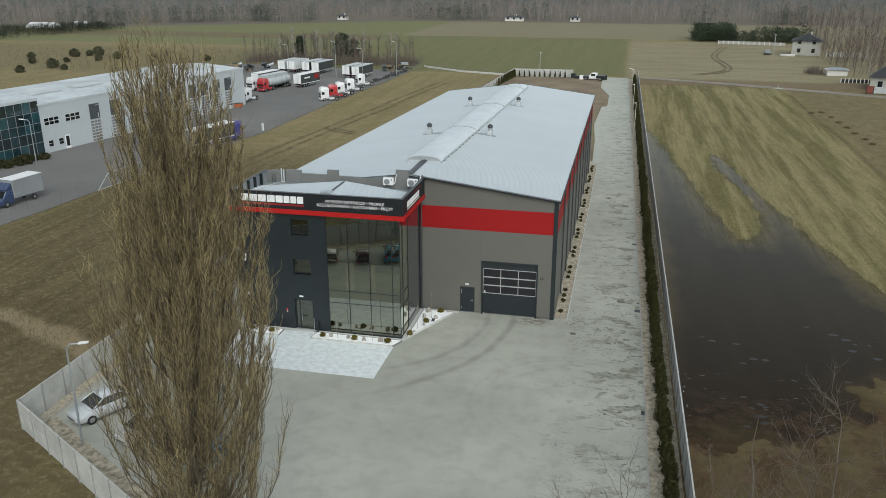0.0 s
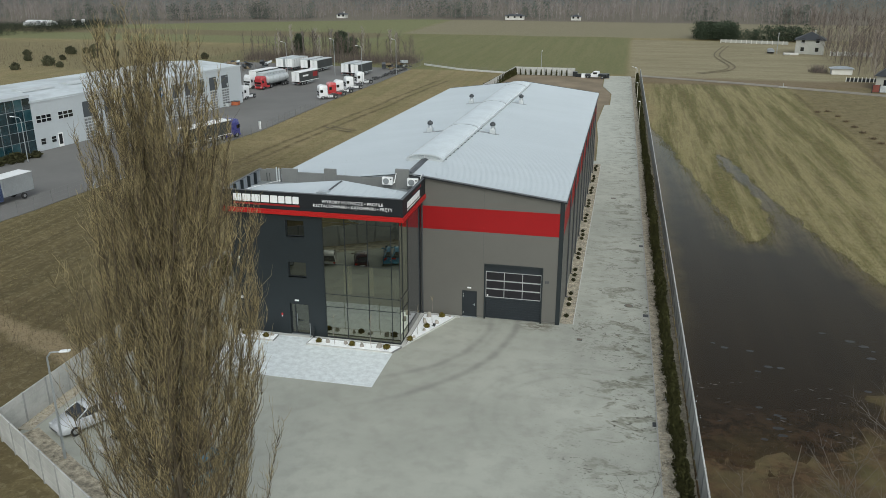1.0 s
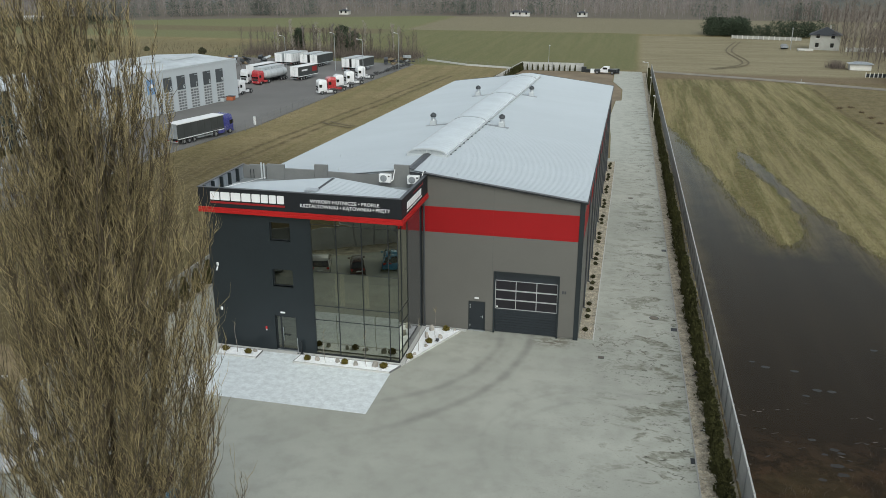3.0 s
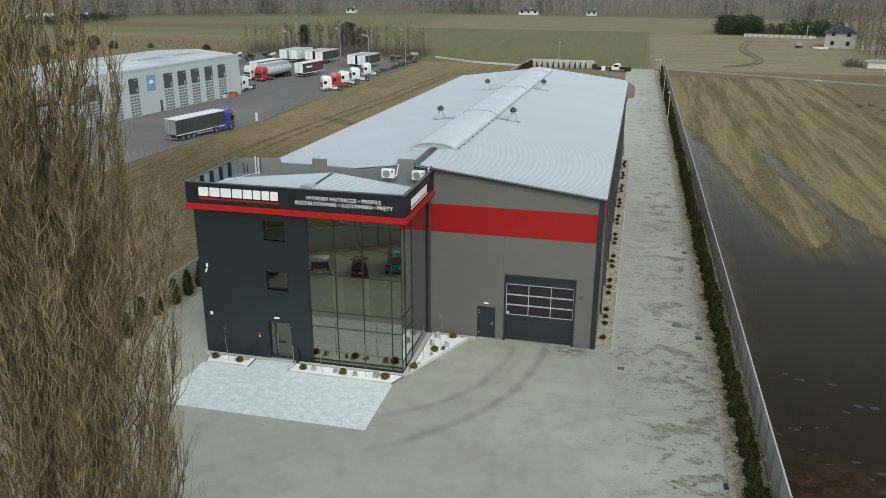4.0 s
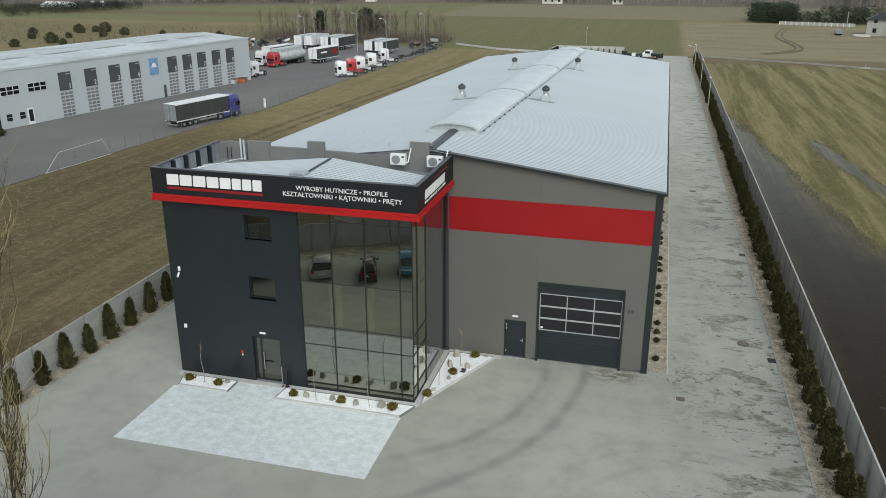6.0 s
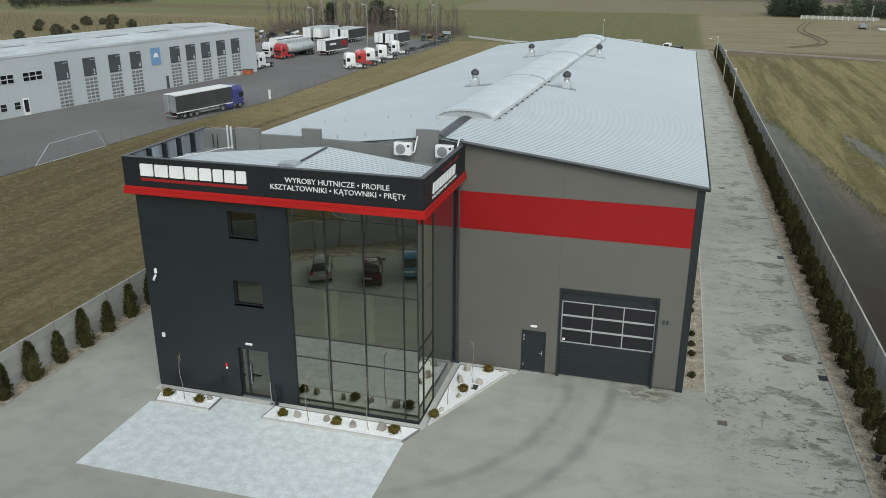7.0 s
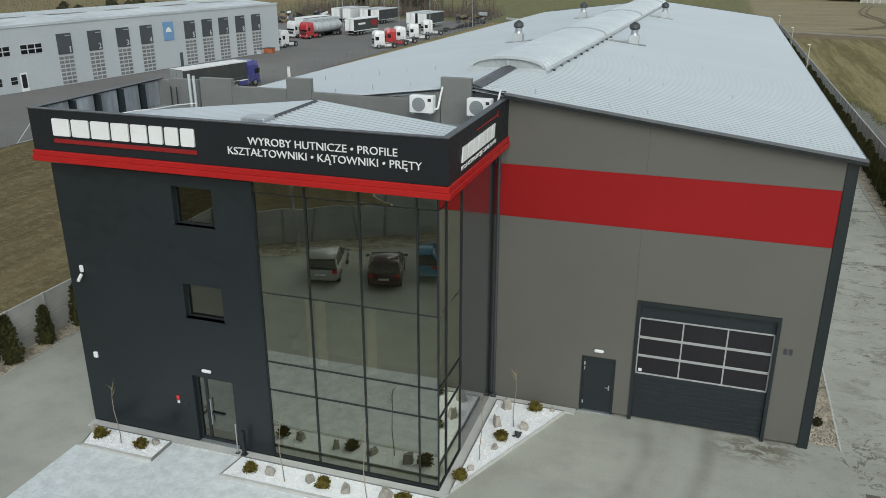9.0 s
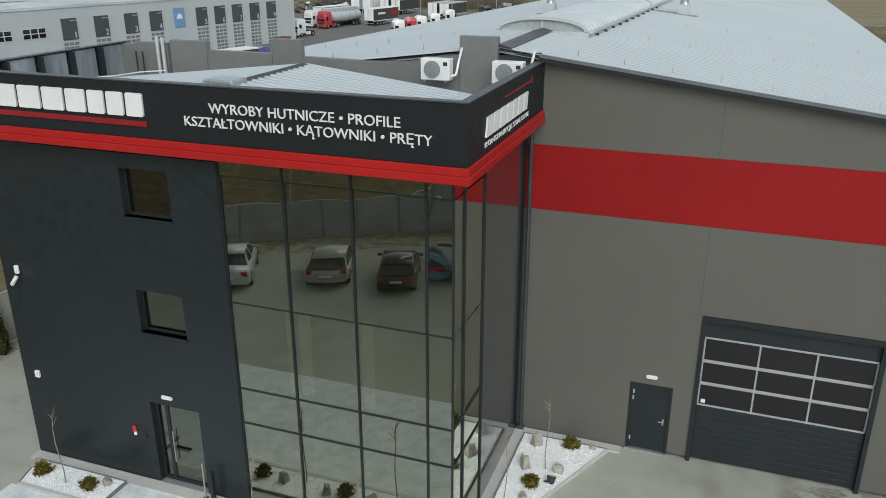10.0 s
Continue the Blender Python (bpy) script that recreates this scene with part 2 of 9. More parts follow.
def yard_material():
    m, nt, bsdf = node_tools("yard_concrete")
    pos = spot(nt)
    xyz = nt.nodes.new("ShaderNodeSeparateXYZ")
    nt.links.new(pos, xyz.inputs[0])
    x, y = xyz.outputs[0], xyz.outputs[1]
    big, mid, fine = noise_tex(nt, pos, 0.09, 4), noise_tex(nt, pos, 0.8, 5), noise_tex(nt, pos, 14, 3)
    col = mixc(nt, span(nt, big, 0.3, 0.7), (0.338, 0.344, 0.298), (0.432, 0.438, 0.380))
    col = mixc(nt, mth(nt, "MULTIPLY", span(nt, y, 80, 120), 0.5), col, (0.50, 0.505, 0.44))
    col = mixc(nt, mth(nt, "MULTIPLY", span(nt, mid, 0.40, 0.70), 0.45), col, (0.280, 0.278, 0.242))
    col = mixc(nt, mth(nt, "MULTIPLY", span(nt, fine, 0.4, 0.8), 0.25), col, (0.22, 0.22, 0.20))
    # damp streaks and leaf dirt across the side drive
    sv = nd(nt, "ShaderNodeVectorMath", i0=pos, i1=(0.55, 1.0, 1))
    sv.operation = "MULTIPLY"
    st = noise_tex(nt, sv.outputs[0], 0.75, 7, 0.68, 0.6)
    side = mth(nt, "MULTIPLY", span(nt, x, -4.5, 0.5, 0.25, 1.0), span(nt, y, 40, 60, 0.7, 1.0))
    streak = mth(nt, "MULTIPLY", span(nt, st, 0.525, 0.585), mth(nt, "MULTIPLY", side, span(nt, x, -6.0, -3.0)))
    col = mixc(nt, mth(nt, "MULTIPLY", mth(nt, "MULTIPLY", streak, span(nt, noise_tex(nt, sv.outputs[0], 3.2, 6, 0.75, 0.5), 0.40, 0.56, 0.30, 1.0)), 0.85), col, (0.128, 0.126, 0.082))
    cv = nd(nt, "ShaderNodeVectorMath", i0=pos, i1=(1.2, 2.1, 1))
    cv.operation = "MULTIPLY"
    crumbs = span(nt, noise_tex(nt, cv.outputs[0], 1.9, 5, 0.72, 0.5), 0.58, 0.605)
    patchy = mth(nt, "MAXIMUM", span(nt, noise_tex(nt, sv.outputs[0], 0.34, 4, 0.6), 0.47, 0.58), mth(nt, "MULTIPLY", streak, 1.0))
    col = mixc(nt, mth(nt, "MULTIPLY", mth(nt, "MULTIPLY", crumbs, patchy), mth(nt, "MULTIPLY", span(nt, x, -7.0, 0.0), 0.95)), col, (0.066, 0.060, 0.042))
    grit = mth(nt, "MULTIPLY", span(nt, noise_tex(nt, cv.outputs[0], 3.4, 3, 0.62, 0.8), 0.635, 0.67), span(nt, x, -12.0, -2.0, 0.05, 0.42))
    col = mixc(nt, grit, col, (0.105, 0.10, 0.075))
    # wavy tide lines of washed-up dirt beside the gate
    lines = span(nt, mth(nt, "ABSOLUTE", mth(nt, "SUBTRACT", noise_tex(nt, pos, 0.55, 4, 0.62, 0.7), 0.52)), 0.008, 0.026, 1.0, 0.0)
    wash = mth(nt, "MULTIPLY", mth(nt, "MULTIPLY", span(nt, x, -5.5, -4.0), span(nt, x, 0.5, 2.0, 1, 0)), mth(nt, "MULTIPLY", span(nt, y, 62.0, 64.0), span(nt, y, 67.0, 69.0, 1, 0)))
    lines = mth(nt, "MULTIPLY", mth(nt, "MULTIPLY", lines, span(nt, noise_tex(nt, pos, 0.5, 2), 0.44, 0.58)), mth(nt, "MULTIPLY", wash, span(nt, noise_tex(nt, pos, 6.0, 3), 0.35, 0.5)))
    col = mixc(nt, mth(nt, "MULTIPLY", lines, 0.75), col, (0.10, 0.088, 0.058))
    # mud dragged out at the right foot of the gate
    mx, my = mth(nt, "MULTIPLY", mth(nt, "ADD", x, 6.9), 0.55), mth(nt, "SUBTRACT", y, 64.6)
    near = span(nt, mth(nt, "SQRT", mth(nt, "ADD", mth(nt, "MULTIPLY", mx, mx), mth(nt, "MULTIPLY", my, my))), 0.1, 1.3, 1, 0)
    mud = mth(nt, "MULTIPLY", near, span(nt, noise_tex(nt, cv.outputs[0], 1.6, 5, 0.7, 0.6), 0.42, 0.56))
    col = mixc(nt, mth(nt, "MULTIPLY", mud, 0.8), col, (0.105, 0.086, 0.055))
    worn = noise_tex(nt, pos, 0.11, 2)
    # tyre marks: arcs that sweep from the gate of the hall
    wob = mth(nt, "MULTIPLY", mth(nt, "SUBTRACT", noise_tex(nt, pos, 0.25, 2), 0.5), 0.45)
    for cx, cy, r, w, amount in ((-21.84, 63.79, 11.24, 0.50, 0.27), (-25.67, 64.73, 17.12, 0.50, 0.29), (-23.2, 64.2, 13.3, 0.5, 0.08), (-33.0, 63.0, 21.9, 0.7, 0.06),
                                 (-2.0, 44.0, 14.6, 0.4, 0.06), (-3.0, 51.5, 5.2, 0.3, 0.09), (-3.0, 51.5, 6.6, 0.3, 0.08), (-7.0, 41.0, 7.0, 0.3, 0.09), (-7.0, 41.0, 8.6, 0.3, 0.07)):
        dx, dy = mth(nt, "SUBTRACT", x, cx), mth(nt, "SUBTRACT", y, cy)
        d = mth(nt, "SQRT", mth(nt, "ADD", mth(nt, "MULTIPLY", dx, dx), mth(nt, "MULTIPLY", dy, dy)))
        off = mth(nt, "ABSOLUTE", mth(nt, "ADD", mth(nt, "SUBTRACT", d, r), wob))
        mark = mth(nt, "MULTIPLY", span(nt, off, 0.0, w, 1.0, 0.0), mth(nt, "MULTIPLY", span(nt, mid, 0.25, 0.6, 0.65, 1.0), span(nt, worn, 0.36, 0.60, 0.6, 1.0)))
        mark = mth(nt, "MULTIPLY", mark, mth(nt, "MULTIPLY", span(nt, y, 47, 58, 0.35, 1.0), span(nt, x, -21, -15)))
        col = mixc(nt, mth(nt, "MULTIPLY", mark, amount * 1.7), col, (0.13, 0.13, 0.115))
    nt.links.new(col, bsdf.inputs["Base Color"])
    nt.links.new(span(nt, st, 0.3, 0.7, 0.85, 0.6), bsdf.inputs["Roughness"])
    b = nd(nt, "ShaderNodeBump", Strength=0.12, Distance=0.02, Height=fine)
    nt.links.new(b.outputs[0], bsdf.inputs["Normal"])
    return m


YARD = yard_material()


def ground_material():
    """Winter grass, ploughland and sown green, field by field."""
    m, nt, bsdf = node_tools("winter_fields")
    pos = spot(nt)
    xyz = nt.nodes.new("ShaderNodeSeparateXYZ")
    nt.links.new(pos, xyz.inputs[0])
    wob = mth(nt, "MULTIPLY", mth(nt, "SUBTRACT", noise_tex(nt, pos, 0.05, 3), 0.5), 9.0)
    x, y = mth(nt, "ADD", xyz.outputs[0], wob), mth(nt, "ADD", xyz.outputs[1], wob)
    x0, y0 = xyz.outputs[0], xyz.outputs[1]

    def zone(xa, xb, ya, yb, soft=2.0, sharp=False):
        u, v = (x0, y0) if sharp else (x, y)
        a = mth(nt, "MULTIPLY", span(nt, u, xa - soft, xa + soft), span(nt, u, xb - soft, xb + soft, 1, 0))
        b = mth(nt, "MULTIPLY", span(nt, v, ya - soft, ya + soft), span(nt, v, yb - soft, yb + soft, 1, 0))
        return mth(nt, "MULTIPLY", a, b)

    big, mid, fine = noise_tex(nt, pos, 0.05, 5, 0.6), noise_tex(nt, pos, 0.45, 5, 0.65), noise_tex(nt, pos, 5.0, 4, 0.7)
    rv = nd(nt, "ShaderNodeMapping", Vector=pos, Rotation=(0, 0, radians(14)), Scale=(1.0, 0.055, 1))
    rows = noise_tex(nt, rv.outputs[0], 0.36, 7, 0.68)
    grass = mixc(nt, span(nt, big, 0.3, 0.7), (0.238, 0.196, 0.098), (0.300, 0.244, 0.132))
    grass = mixc(nt, mth(nt, "MULTIPLY", span(nt, mid, 0.35, 0.7), 0.4), grass, (0.140, 0.112, 0.052))
    grass = mixc(nt, mth(nt, "MULTIPLY", span(nt, rows, 0.45, 0.62), 0.45), grass, (0.165, 0.155, 0.062))
    # the ploughed strips beside the flood
    strips = zone(4.5, 35.0, 60, 212, 1.0)
    sgrass = mixc(nt, span(nt, rows, 0.43, 0.60), (0.272, 0.240, 0.118), (0.118, 0.112, 0.042))
    sgrass = mixc(nt, mth(nt, "MULTIPLY", span(nt, noise_tex(nt, rv.outputs[0], 1.3, 6, 0.72, 0.5), 0.48, 0.60), 0.5), sgrass, (0.115, 0.088, 0.046))
    grass = mixc(nt, mth(nt, "MULTIPLY", strips, 0.9), grass, sgrass)
    grass = mixc(nt, mth(nt, "MULTIPLY", zone(35.6, 120, 60, 212, 1.2), 0.75), grass, mixc(nt, span(nt, mid, 0.3, 0.7), (0.180, 0.150, 0.082), (0.122, 0.100, 0.053)))
    furrow = mth(nt, "ABSOLUTE", mth(nt, "SUBTRACT", mth(nt, "ADD", x0, mth(nt, "MULTIPLY", wob, 0.2)), 35.2))
    grass = mixc(nt, mth(nt, "MULTIPLY", mth(nt, "MULTIPLY", span(nt, furrow, 0.1, 0.9, 1, 0), zone(30, 40, 70, 200, 2)), 0.6), grass, (0.085, 0.066, 0.034))
    # sown green beyond the rear fence, stubble beside it
    cross = nd(nt, "ShaderNodeMapping", Vector=pos, Rotation=(0, 0, radians(-20)), Scale=(0.25, 1.0, 1))
    grass = mixc(nt, mth(nt, "MULTIPLY", zone(-130, -1.5, 226, 345, 1.5, True), 0.9), grass, mixc(nt, span(nt, rows, 0.4, 0.65), (0.138, 0.150, 0.064), (0.172, 0.172, 0.080)))
    grass = mixc(nt, mth(nt, "MULTIPLY", zone(-1.0, 170, 214, 336, 1.2, True), 0.85), grass, mixc(nt, span(nt, noise_tex(nt, cross.outputs[0], 0.16, 6, 0.72, 0.8), 0.30, 0.70), (0.318, 0.284, 0.186), (0.225, 0.196, 0.124)))
    grass = mixc(nt, mth(nt, "MULTIPLY", zone(-1.0, 60, 211, 224, 3, False), 0.7), grass, (0.14, 0.095, 0.06))
    grass = mixc(nt, mth(nt, "MULTIPLY", zone(-95, 120, 345, 470, 2), 0.85), grass, (0.225, 0.205, 0.140))
    grass = mixc(nt, mth(nt, "MULTIPLY", zone(-900, -95, 290, 620, 3), 0.85), grass, (0.162, 0.182, 0.085))
    grass = mixc(nt, mth(nt, "MULTIPLY", zone(-500, -100, 320, 345, 5), 0.7), grass, (0.155, 0.115, 0.075))
    grass = mixc(nt, mth(nt, "MULTIPLY", zone(-420, -96, 205, 280, 8), 0.6), grass, (0.185, 0.160, 0.088))
    grass = mixc(nt, mth(nt, "MULTIPLY", zone(-130, -33, -50, 62, 6), 0.75), grass, mixc(nt, span(nt, mid, 0.35, 0.65), (0.095, 0.075, 0.040), (0.160, 0.125, 0.070)))
    tuft0 = noise_tex(nt, pos, 0.8, 6, 0.7, 0.4)
    # rough streaky pasture between the left fence and the lot
    past = noise_tex(nt, rv.outputs[0], 0.9, 6, 0.7, 0.6)
    grass = mixc(nt, mth(nt, "MULTIPLY", zone(-75, -37, 40, 118, 16), 0.85), grass, mixc(nt, span(nt, past, 0.38, 0.62), (0.068, 0.055, 0.026), (0.132, 0.104, 0.052)))
    # leaf-strewn floor of the far woods, whose edge slants away to the left
    lean = mth(nt, "MULTIPLY", mth(nt, "MAXIMUM", mth(nt, "MINIMUM", mth(nt, "ADD", x0, 113.0), 0.0), -148.0), 0.53)
    grass = mixc(nt, span(nt, mth(nt, "SUBTRACT", y, lean), 432, 444), grass, (0.150, 0.132, 0.112))
    # trodden brown ground before the front fence
    grass = mixc(nt, mth(nt, "MULTIPLY", zone(-90, 4, -300, 41, 5), 0.7), grass, mixc(nt, span(nt, tuft0, 0.4, 0.6), (0.070, 0.055, 0.028), (0.125, 0.098, 0.050)))
    # pale sand track beside the left fence
    dx = mth(nt, "ADD", mth(nt, "SUBTRACT", y, 53.5), mth(nt, "MULTIPLY", mth(nt, "ADD", x, 45.0), 0.45))
    track = mth(nt, "MULTIPLY", span(nt, mth(nt, "ABSOLUTE", dx), 0.4, 1.5, 1, 0), zone(-70, -39, 30, 80, 2))
    grass = mixc(nt, mth(nt, "MULTIPLY", track, 0.8), grass, (0.30, 0.235, 0.145))
    # wheel ruts along the meadow
    line = mth(nt, "ADD", mth(nt, "MULTIPLY", mth(nt, "SUBTRACT", y0, 117.0), 0.098), -55.0)
    rut = mth(nt, "ABSOLUTE", mth(nt, "SUBTRACT", mth(nt, "ADD", x0, mth(nt, "MULTIPLY", wob, 0.22)), line))
    rut = mth(nt, "MULTIPLY", span(nt, mth(nt, "ABSOLUTE", mth(nt, "SUBTRACT", rut, 1.1)), 0.1, 0.75, 1, 0), mth(nt, "MULTIPLY", zone(-62, -42, 108, 205, 4), span(nt, mid, 0.3, 0.6, 0.35, 1.0)))
    grass = mixc(nt, mth(nt, "MULTIPLY", rut, 0.75), grass, (0.088, 0.066, 0.036))
    grass = mixc(nt, mth(nt, "MULTIPLY", span(nt, fine, 0.45, 0.70), 0.50), grass, (0.080, 0.062, 0.030))
    tuft = noise_tex(nt, pos, 1.5, 6, 0.75, 0.4)
    grass = mixc(nt, mth(nt, "MULTIPLY", span(nt, tuft, 0.50, 0.62), 0.38), grass, (0.245, 0.208, 0.128))
    grass = mixc(nt, mth(nt, "MULTIPLY", span(nt, tuft, 0.47, 0.36), 0.40), grass, (0.085, 0.068, 0.030))
    # wet brown soil under the brush and by the flood
    soil = mixc(nt, span(nt, mid, 0.3, 0.7), (0.045, 0.029, 0.017), (0.092, 0.060, 0.033))
    soil = mixc(nt, mth(nt, "MULTIPLY", span(nt, tuft, 0.5, 0.6), 0.45), soil, (0.105, 0.084, 0.040))
    soil = mixc(nt, mth(nt, "MULTIPLY", span(nt, noise_tex(nt, pos, 0.16, 4, 0.6), 0.46, 0.62), 0.7), soil, (0.098, 0.092, 0.038))
    grass = mixc(nt, mth(nt, "MULTIPLY", zone(-3, 70, -50, 58, 5), 0.94), grass, soil)
    # mud of the flood's bed; light lost with the water's depth is painted in
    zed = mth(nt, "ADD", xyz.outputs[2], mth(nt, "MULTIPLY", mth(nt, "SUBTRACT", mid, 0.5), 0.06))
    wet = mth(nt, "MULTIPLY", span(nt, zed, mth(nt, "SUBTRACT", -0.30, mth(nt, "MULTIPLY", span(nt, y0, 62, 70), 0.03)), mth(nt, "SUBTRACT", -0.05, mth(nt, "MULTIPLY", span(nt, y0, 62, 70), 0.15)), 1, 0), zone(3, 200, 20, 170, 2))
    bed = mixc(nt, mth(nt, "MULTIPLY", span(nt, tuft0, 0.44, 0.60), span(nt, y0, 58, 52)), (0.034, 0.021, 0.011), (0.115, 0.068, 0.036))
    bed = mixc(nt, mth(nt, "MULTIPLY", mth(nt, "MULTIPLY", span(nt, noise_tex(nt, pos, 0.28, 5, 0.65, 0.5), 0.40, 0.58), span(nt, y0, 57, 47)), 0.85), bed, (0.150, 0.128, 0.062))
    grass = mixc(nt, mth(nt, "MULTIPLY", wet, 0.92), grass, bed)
    nt.links.new(grass, bsdf.inputs["Base Color"])
    bsdf.inputs["Roughness"].default_value = 0.95
    bsdf.inputs["Specular IOR Level"].default_value = 0.15
    b = nd(nt, "ShaderNodeBump", Strength=0.5, Distance=0.12, Height=mth(nt, "ADD", fine, mid))
    nt.links.new(b.outputs[0], bsdf.inputs["Normal"])
    return m


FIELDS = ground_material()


def water_material():
    """Turbid shallow water: half clear, so that the bed fades into it at the edges."""
    m, nt, bsdf = node_tools("flood_water")
    pos = spot(nt)
    col = mixc(nt, span(nt, noise_tex(nt, pos, 0.12, 4), 0.35, 0.7), (0.015, 0.011, 0.006), (0.028, 0.020, 0.010))
    nt.links.new(col, bsdf.inputs["Base Color"])
    bsdf.inputs["Roughness"].default_value = 0.06
    bsdf.inputs["IOR"].default_value = 1.33
    bsdf.inputs["Specular IOR Level"].default_value = 0.0
    b = nd(nt, "ShaderNodeBump", Strength=0.05, Distance=0.02, Height=noise_tex(nt, pos, 1.6, 3))
    nt.links.new(b.outputs[0], bsdf.inputs["Normal"])
    clear = nd(nt, "ShaderNodeBsdfTransparent", Color=(0.88, 0.80, 0.68, 1))
    mx = nd(nt, "ShaderNodeMixShader", i0=0.24, i1=clear.outputs[0], i2=bsdf.outputs[0])
    sky_gloss = nd(nt, "ShaderNodeBsdfGlossy", Color=(0.78, 0.80, 0.75, 1), Roughness=0.03, Normal=b.outputs[0])
    fr = nd(nt, "ShaderNodeFresnel", IOR=1.33)
    mx = nd(nt, "ShaderNodeMixShader", i0=mth(nt, "MULTIPLY", fr.outputs[0], 0.60), i1=mx.outputs[0], i2=sky_gloss.outputs[0])
    nt.links.new(mx.outputs[0], nt.nodes["Material Output"].inputs["Surface"])
    return m


WATER = water_material()


# ---- building tools ----
from mathutils.geometry import tessellate_polygon

ROOTS = {}


def thing(name, loc, label, category, group="", kind=""):
    """An Empty at the base of a thing; its parts are given in the world's metres."""
    e = new(name)
    e.location = loc
    e.empty_display_size = 0.3
    ROOTS[e] = Vector(loc)
    return tagged(e, label, category, group, kind)


def hang(ob, parent):
    ob.parent = parent
    ob.matrix_parent_inverse = Matrix.Translation(-ROOTS[parent]) if parent in ROOTS else Matrix()
    return ob


def mesh_of(bm, mats, name, smooth=False):
    me = bpy.data.meshes.new(name)
    bmesh.ops.recalc_face_normals(bm, faces=bm.faces[:])
    bm.to_mesh(me)
    bm.free()
    for m in mats if isinstance(mats, (list, tuple)) else [mats]:
        me.materials.append(m)
    if smooth:
        me.polygons.foreach_set("use_smooth", [True] * len(me.polygons))
    return me


def part(name, bm, mats, parent, label="", smooth=False):
    me = bm if isinstance(bm, bpy.types.Mesh) else mesh_of(bm, mats, name, smooth)
    ob = new(name, me)
    if parent:
        hang(ob, parent)
    return tagged(ob, label)


def solo(name, bm, mats, label, category, group="", kind="", smooth=False, at=None):
    me = bm if isinstance(bm, bpy.types.Mesh) else mesh_of(bm, mats, name, smooth)
    ob = new(name, me)
    if at is not None:
        ob.matrix_basis = at
    return tagged(ob, label, category, group, kind)


def bmn():
    return bmesh.new()


def box(bm, x0, x1, y0, y1, z0, z1, mi=0):
    v = [bm.verts.new((x, y, z)) for z in (z0, z1) for y in (y0, y1) for x in (x0, x1)]
    for f in ((0, 2, 3, 1), (4, 5, 7, 6), (0, 1, 5, 4), (2, 6, 7, 3), (0, 4, 6, 2), (1, 3, 7, 5)):
        bm.faces.new([v[i] for i in f]).material_index = mi
    return v


def bx(x0, x1, y0, y1, z0, z1, bevel=0.0, seg=1):
    bm = bmn()
    box(bm, x0, x1, y0, y1, z0, z1)
    if bevel:
        bmesh.ops.bevel(bm, geom=bm.edges[:], offset=bevel, segments=seg, affect="EDGES")
    return bm


def cyl(bm, p, q, r0, r1=None, n=10, mi=0, caps=True):
    p, q = Vector(p), Vector(q)
    r1 = r0 if r1 is None else r1
    w = (q - p).normalized()
    u = w.orthogonal().normalized()
    v = w.cross(u)
    ra, rb = [], []
    for i in range(n):
        a = 2 * math.pi * i / n
        d = u * math.cos(a) + v * math.sin(a)
        ra.append(bm.verts.new(p + d * r0))
        rb.append(bm.verts.new(q + d * r1))
    for i in range(n):
        bm.faces.new((ra[i], ra[(i + 1) % n], rb[(i + 1) % n], rb[i])).material_index = mi
    if caps:
        bm.faces.new(ra[::-1]).material_index = mi
        bm.faces.new(rb).material_index = mi


def rod(p, q, r, n=8):
    bm = bmn()
    cyl(bm, p, q, r, None, n)
    return bm


def prism(bm, poly, lo, hi, axis="z", mi=0):
    """A flat outline pushed from lo to hi along an axis."""
    put = {"z": lambda a, b, c: (a, b, c), "y": lambda a, b, c: (a, c, b), "x": lambda a, b, c: (c, a, b)}[axis]
    a = [bm.verts.new(put(u, v, lo)) for u, v in poly]
    b = [bm.verts.new(put(u, v, hi)) for u, v in poly]
    n = len(poly)
    for tri in tessellate_polygon([[Vector((u, v, 0)) for u, v in poly]]):
        bm.faces.new([a[i] for i in tri]).material_index = mi
        bm.faces.new([b[i] for i in tri]).material_index = mi
    for i in range(n):
        bm.faces.new((a[i], a[(i + 1) % n], b[(i + 1) % n], b[i])).material_index = mi


def pr(poly, lo, hi, axis="z"):
    bm = bmn()
    prism(bm, poly, lo, hi, axis)
    return bm


def arrays(name, v, f, mats, smooth=False, flat=False):
    me = bpy.data.meshes.new(name)
    v, f = np.asarray(v, dtype=np.float32).reshape(-1, 3), np.asarray(f, dtype=np.int32)
    k = f.shape[1]
    me.vertices.add(len(v))
    me.vertices.foreach_set("co", v.ravel())
    me.loops.add(f.size)
    me.loops.foreach_set("vertex_index", f.ravel())
    me.polygons.add(len(f))
    me.polygons.foreach_set("loop_start", np.arange(len(f), dtype=np.int32) * k)
    me.polygons.foreach_set("loop_total", np.full(len(f), k, dtype=np.int32))
    if smooth or flat:
        me.polygons.foreach_set("use_smooth", np.full(len(f), smooth, dtype=bool))
    me.update(calc_edges=True)
    me.validate()
    for m in mats if isinstance(mats, (list, tuple)) else [mats]:
        me.materials.append(m)
    return me


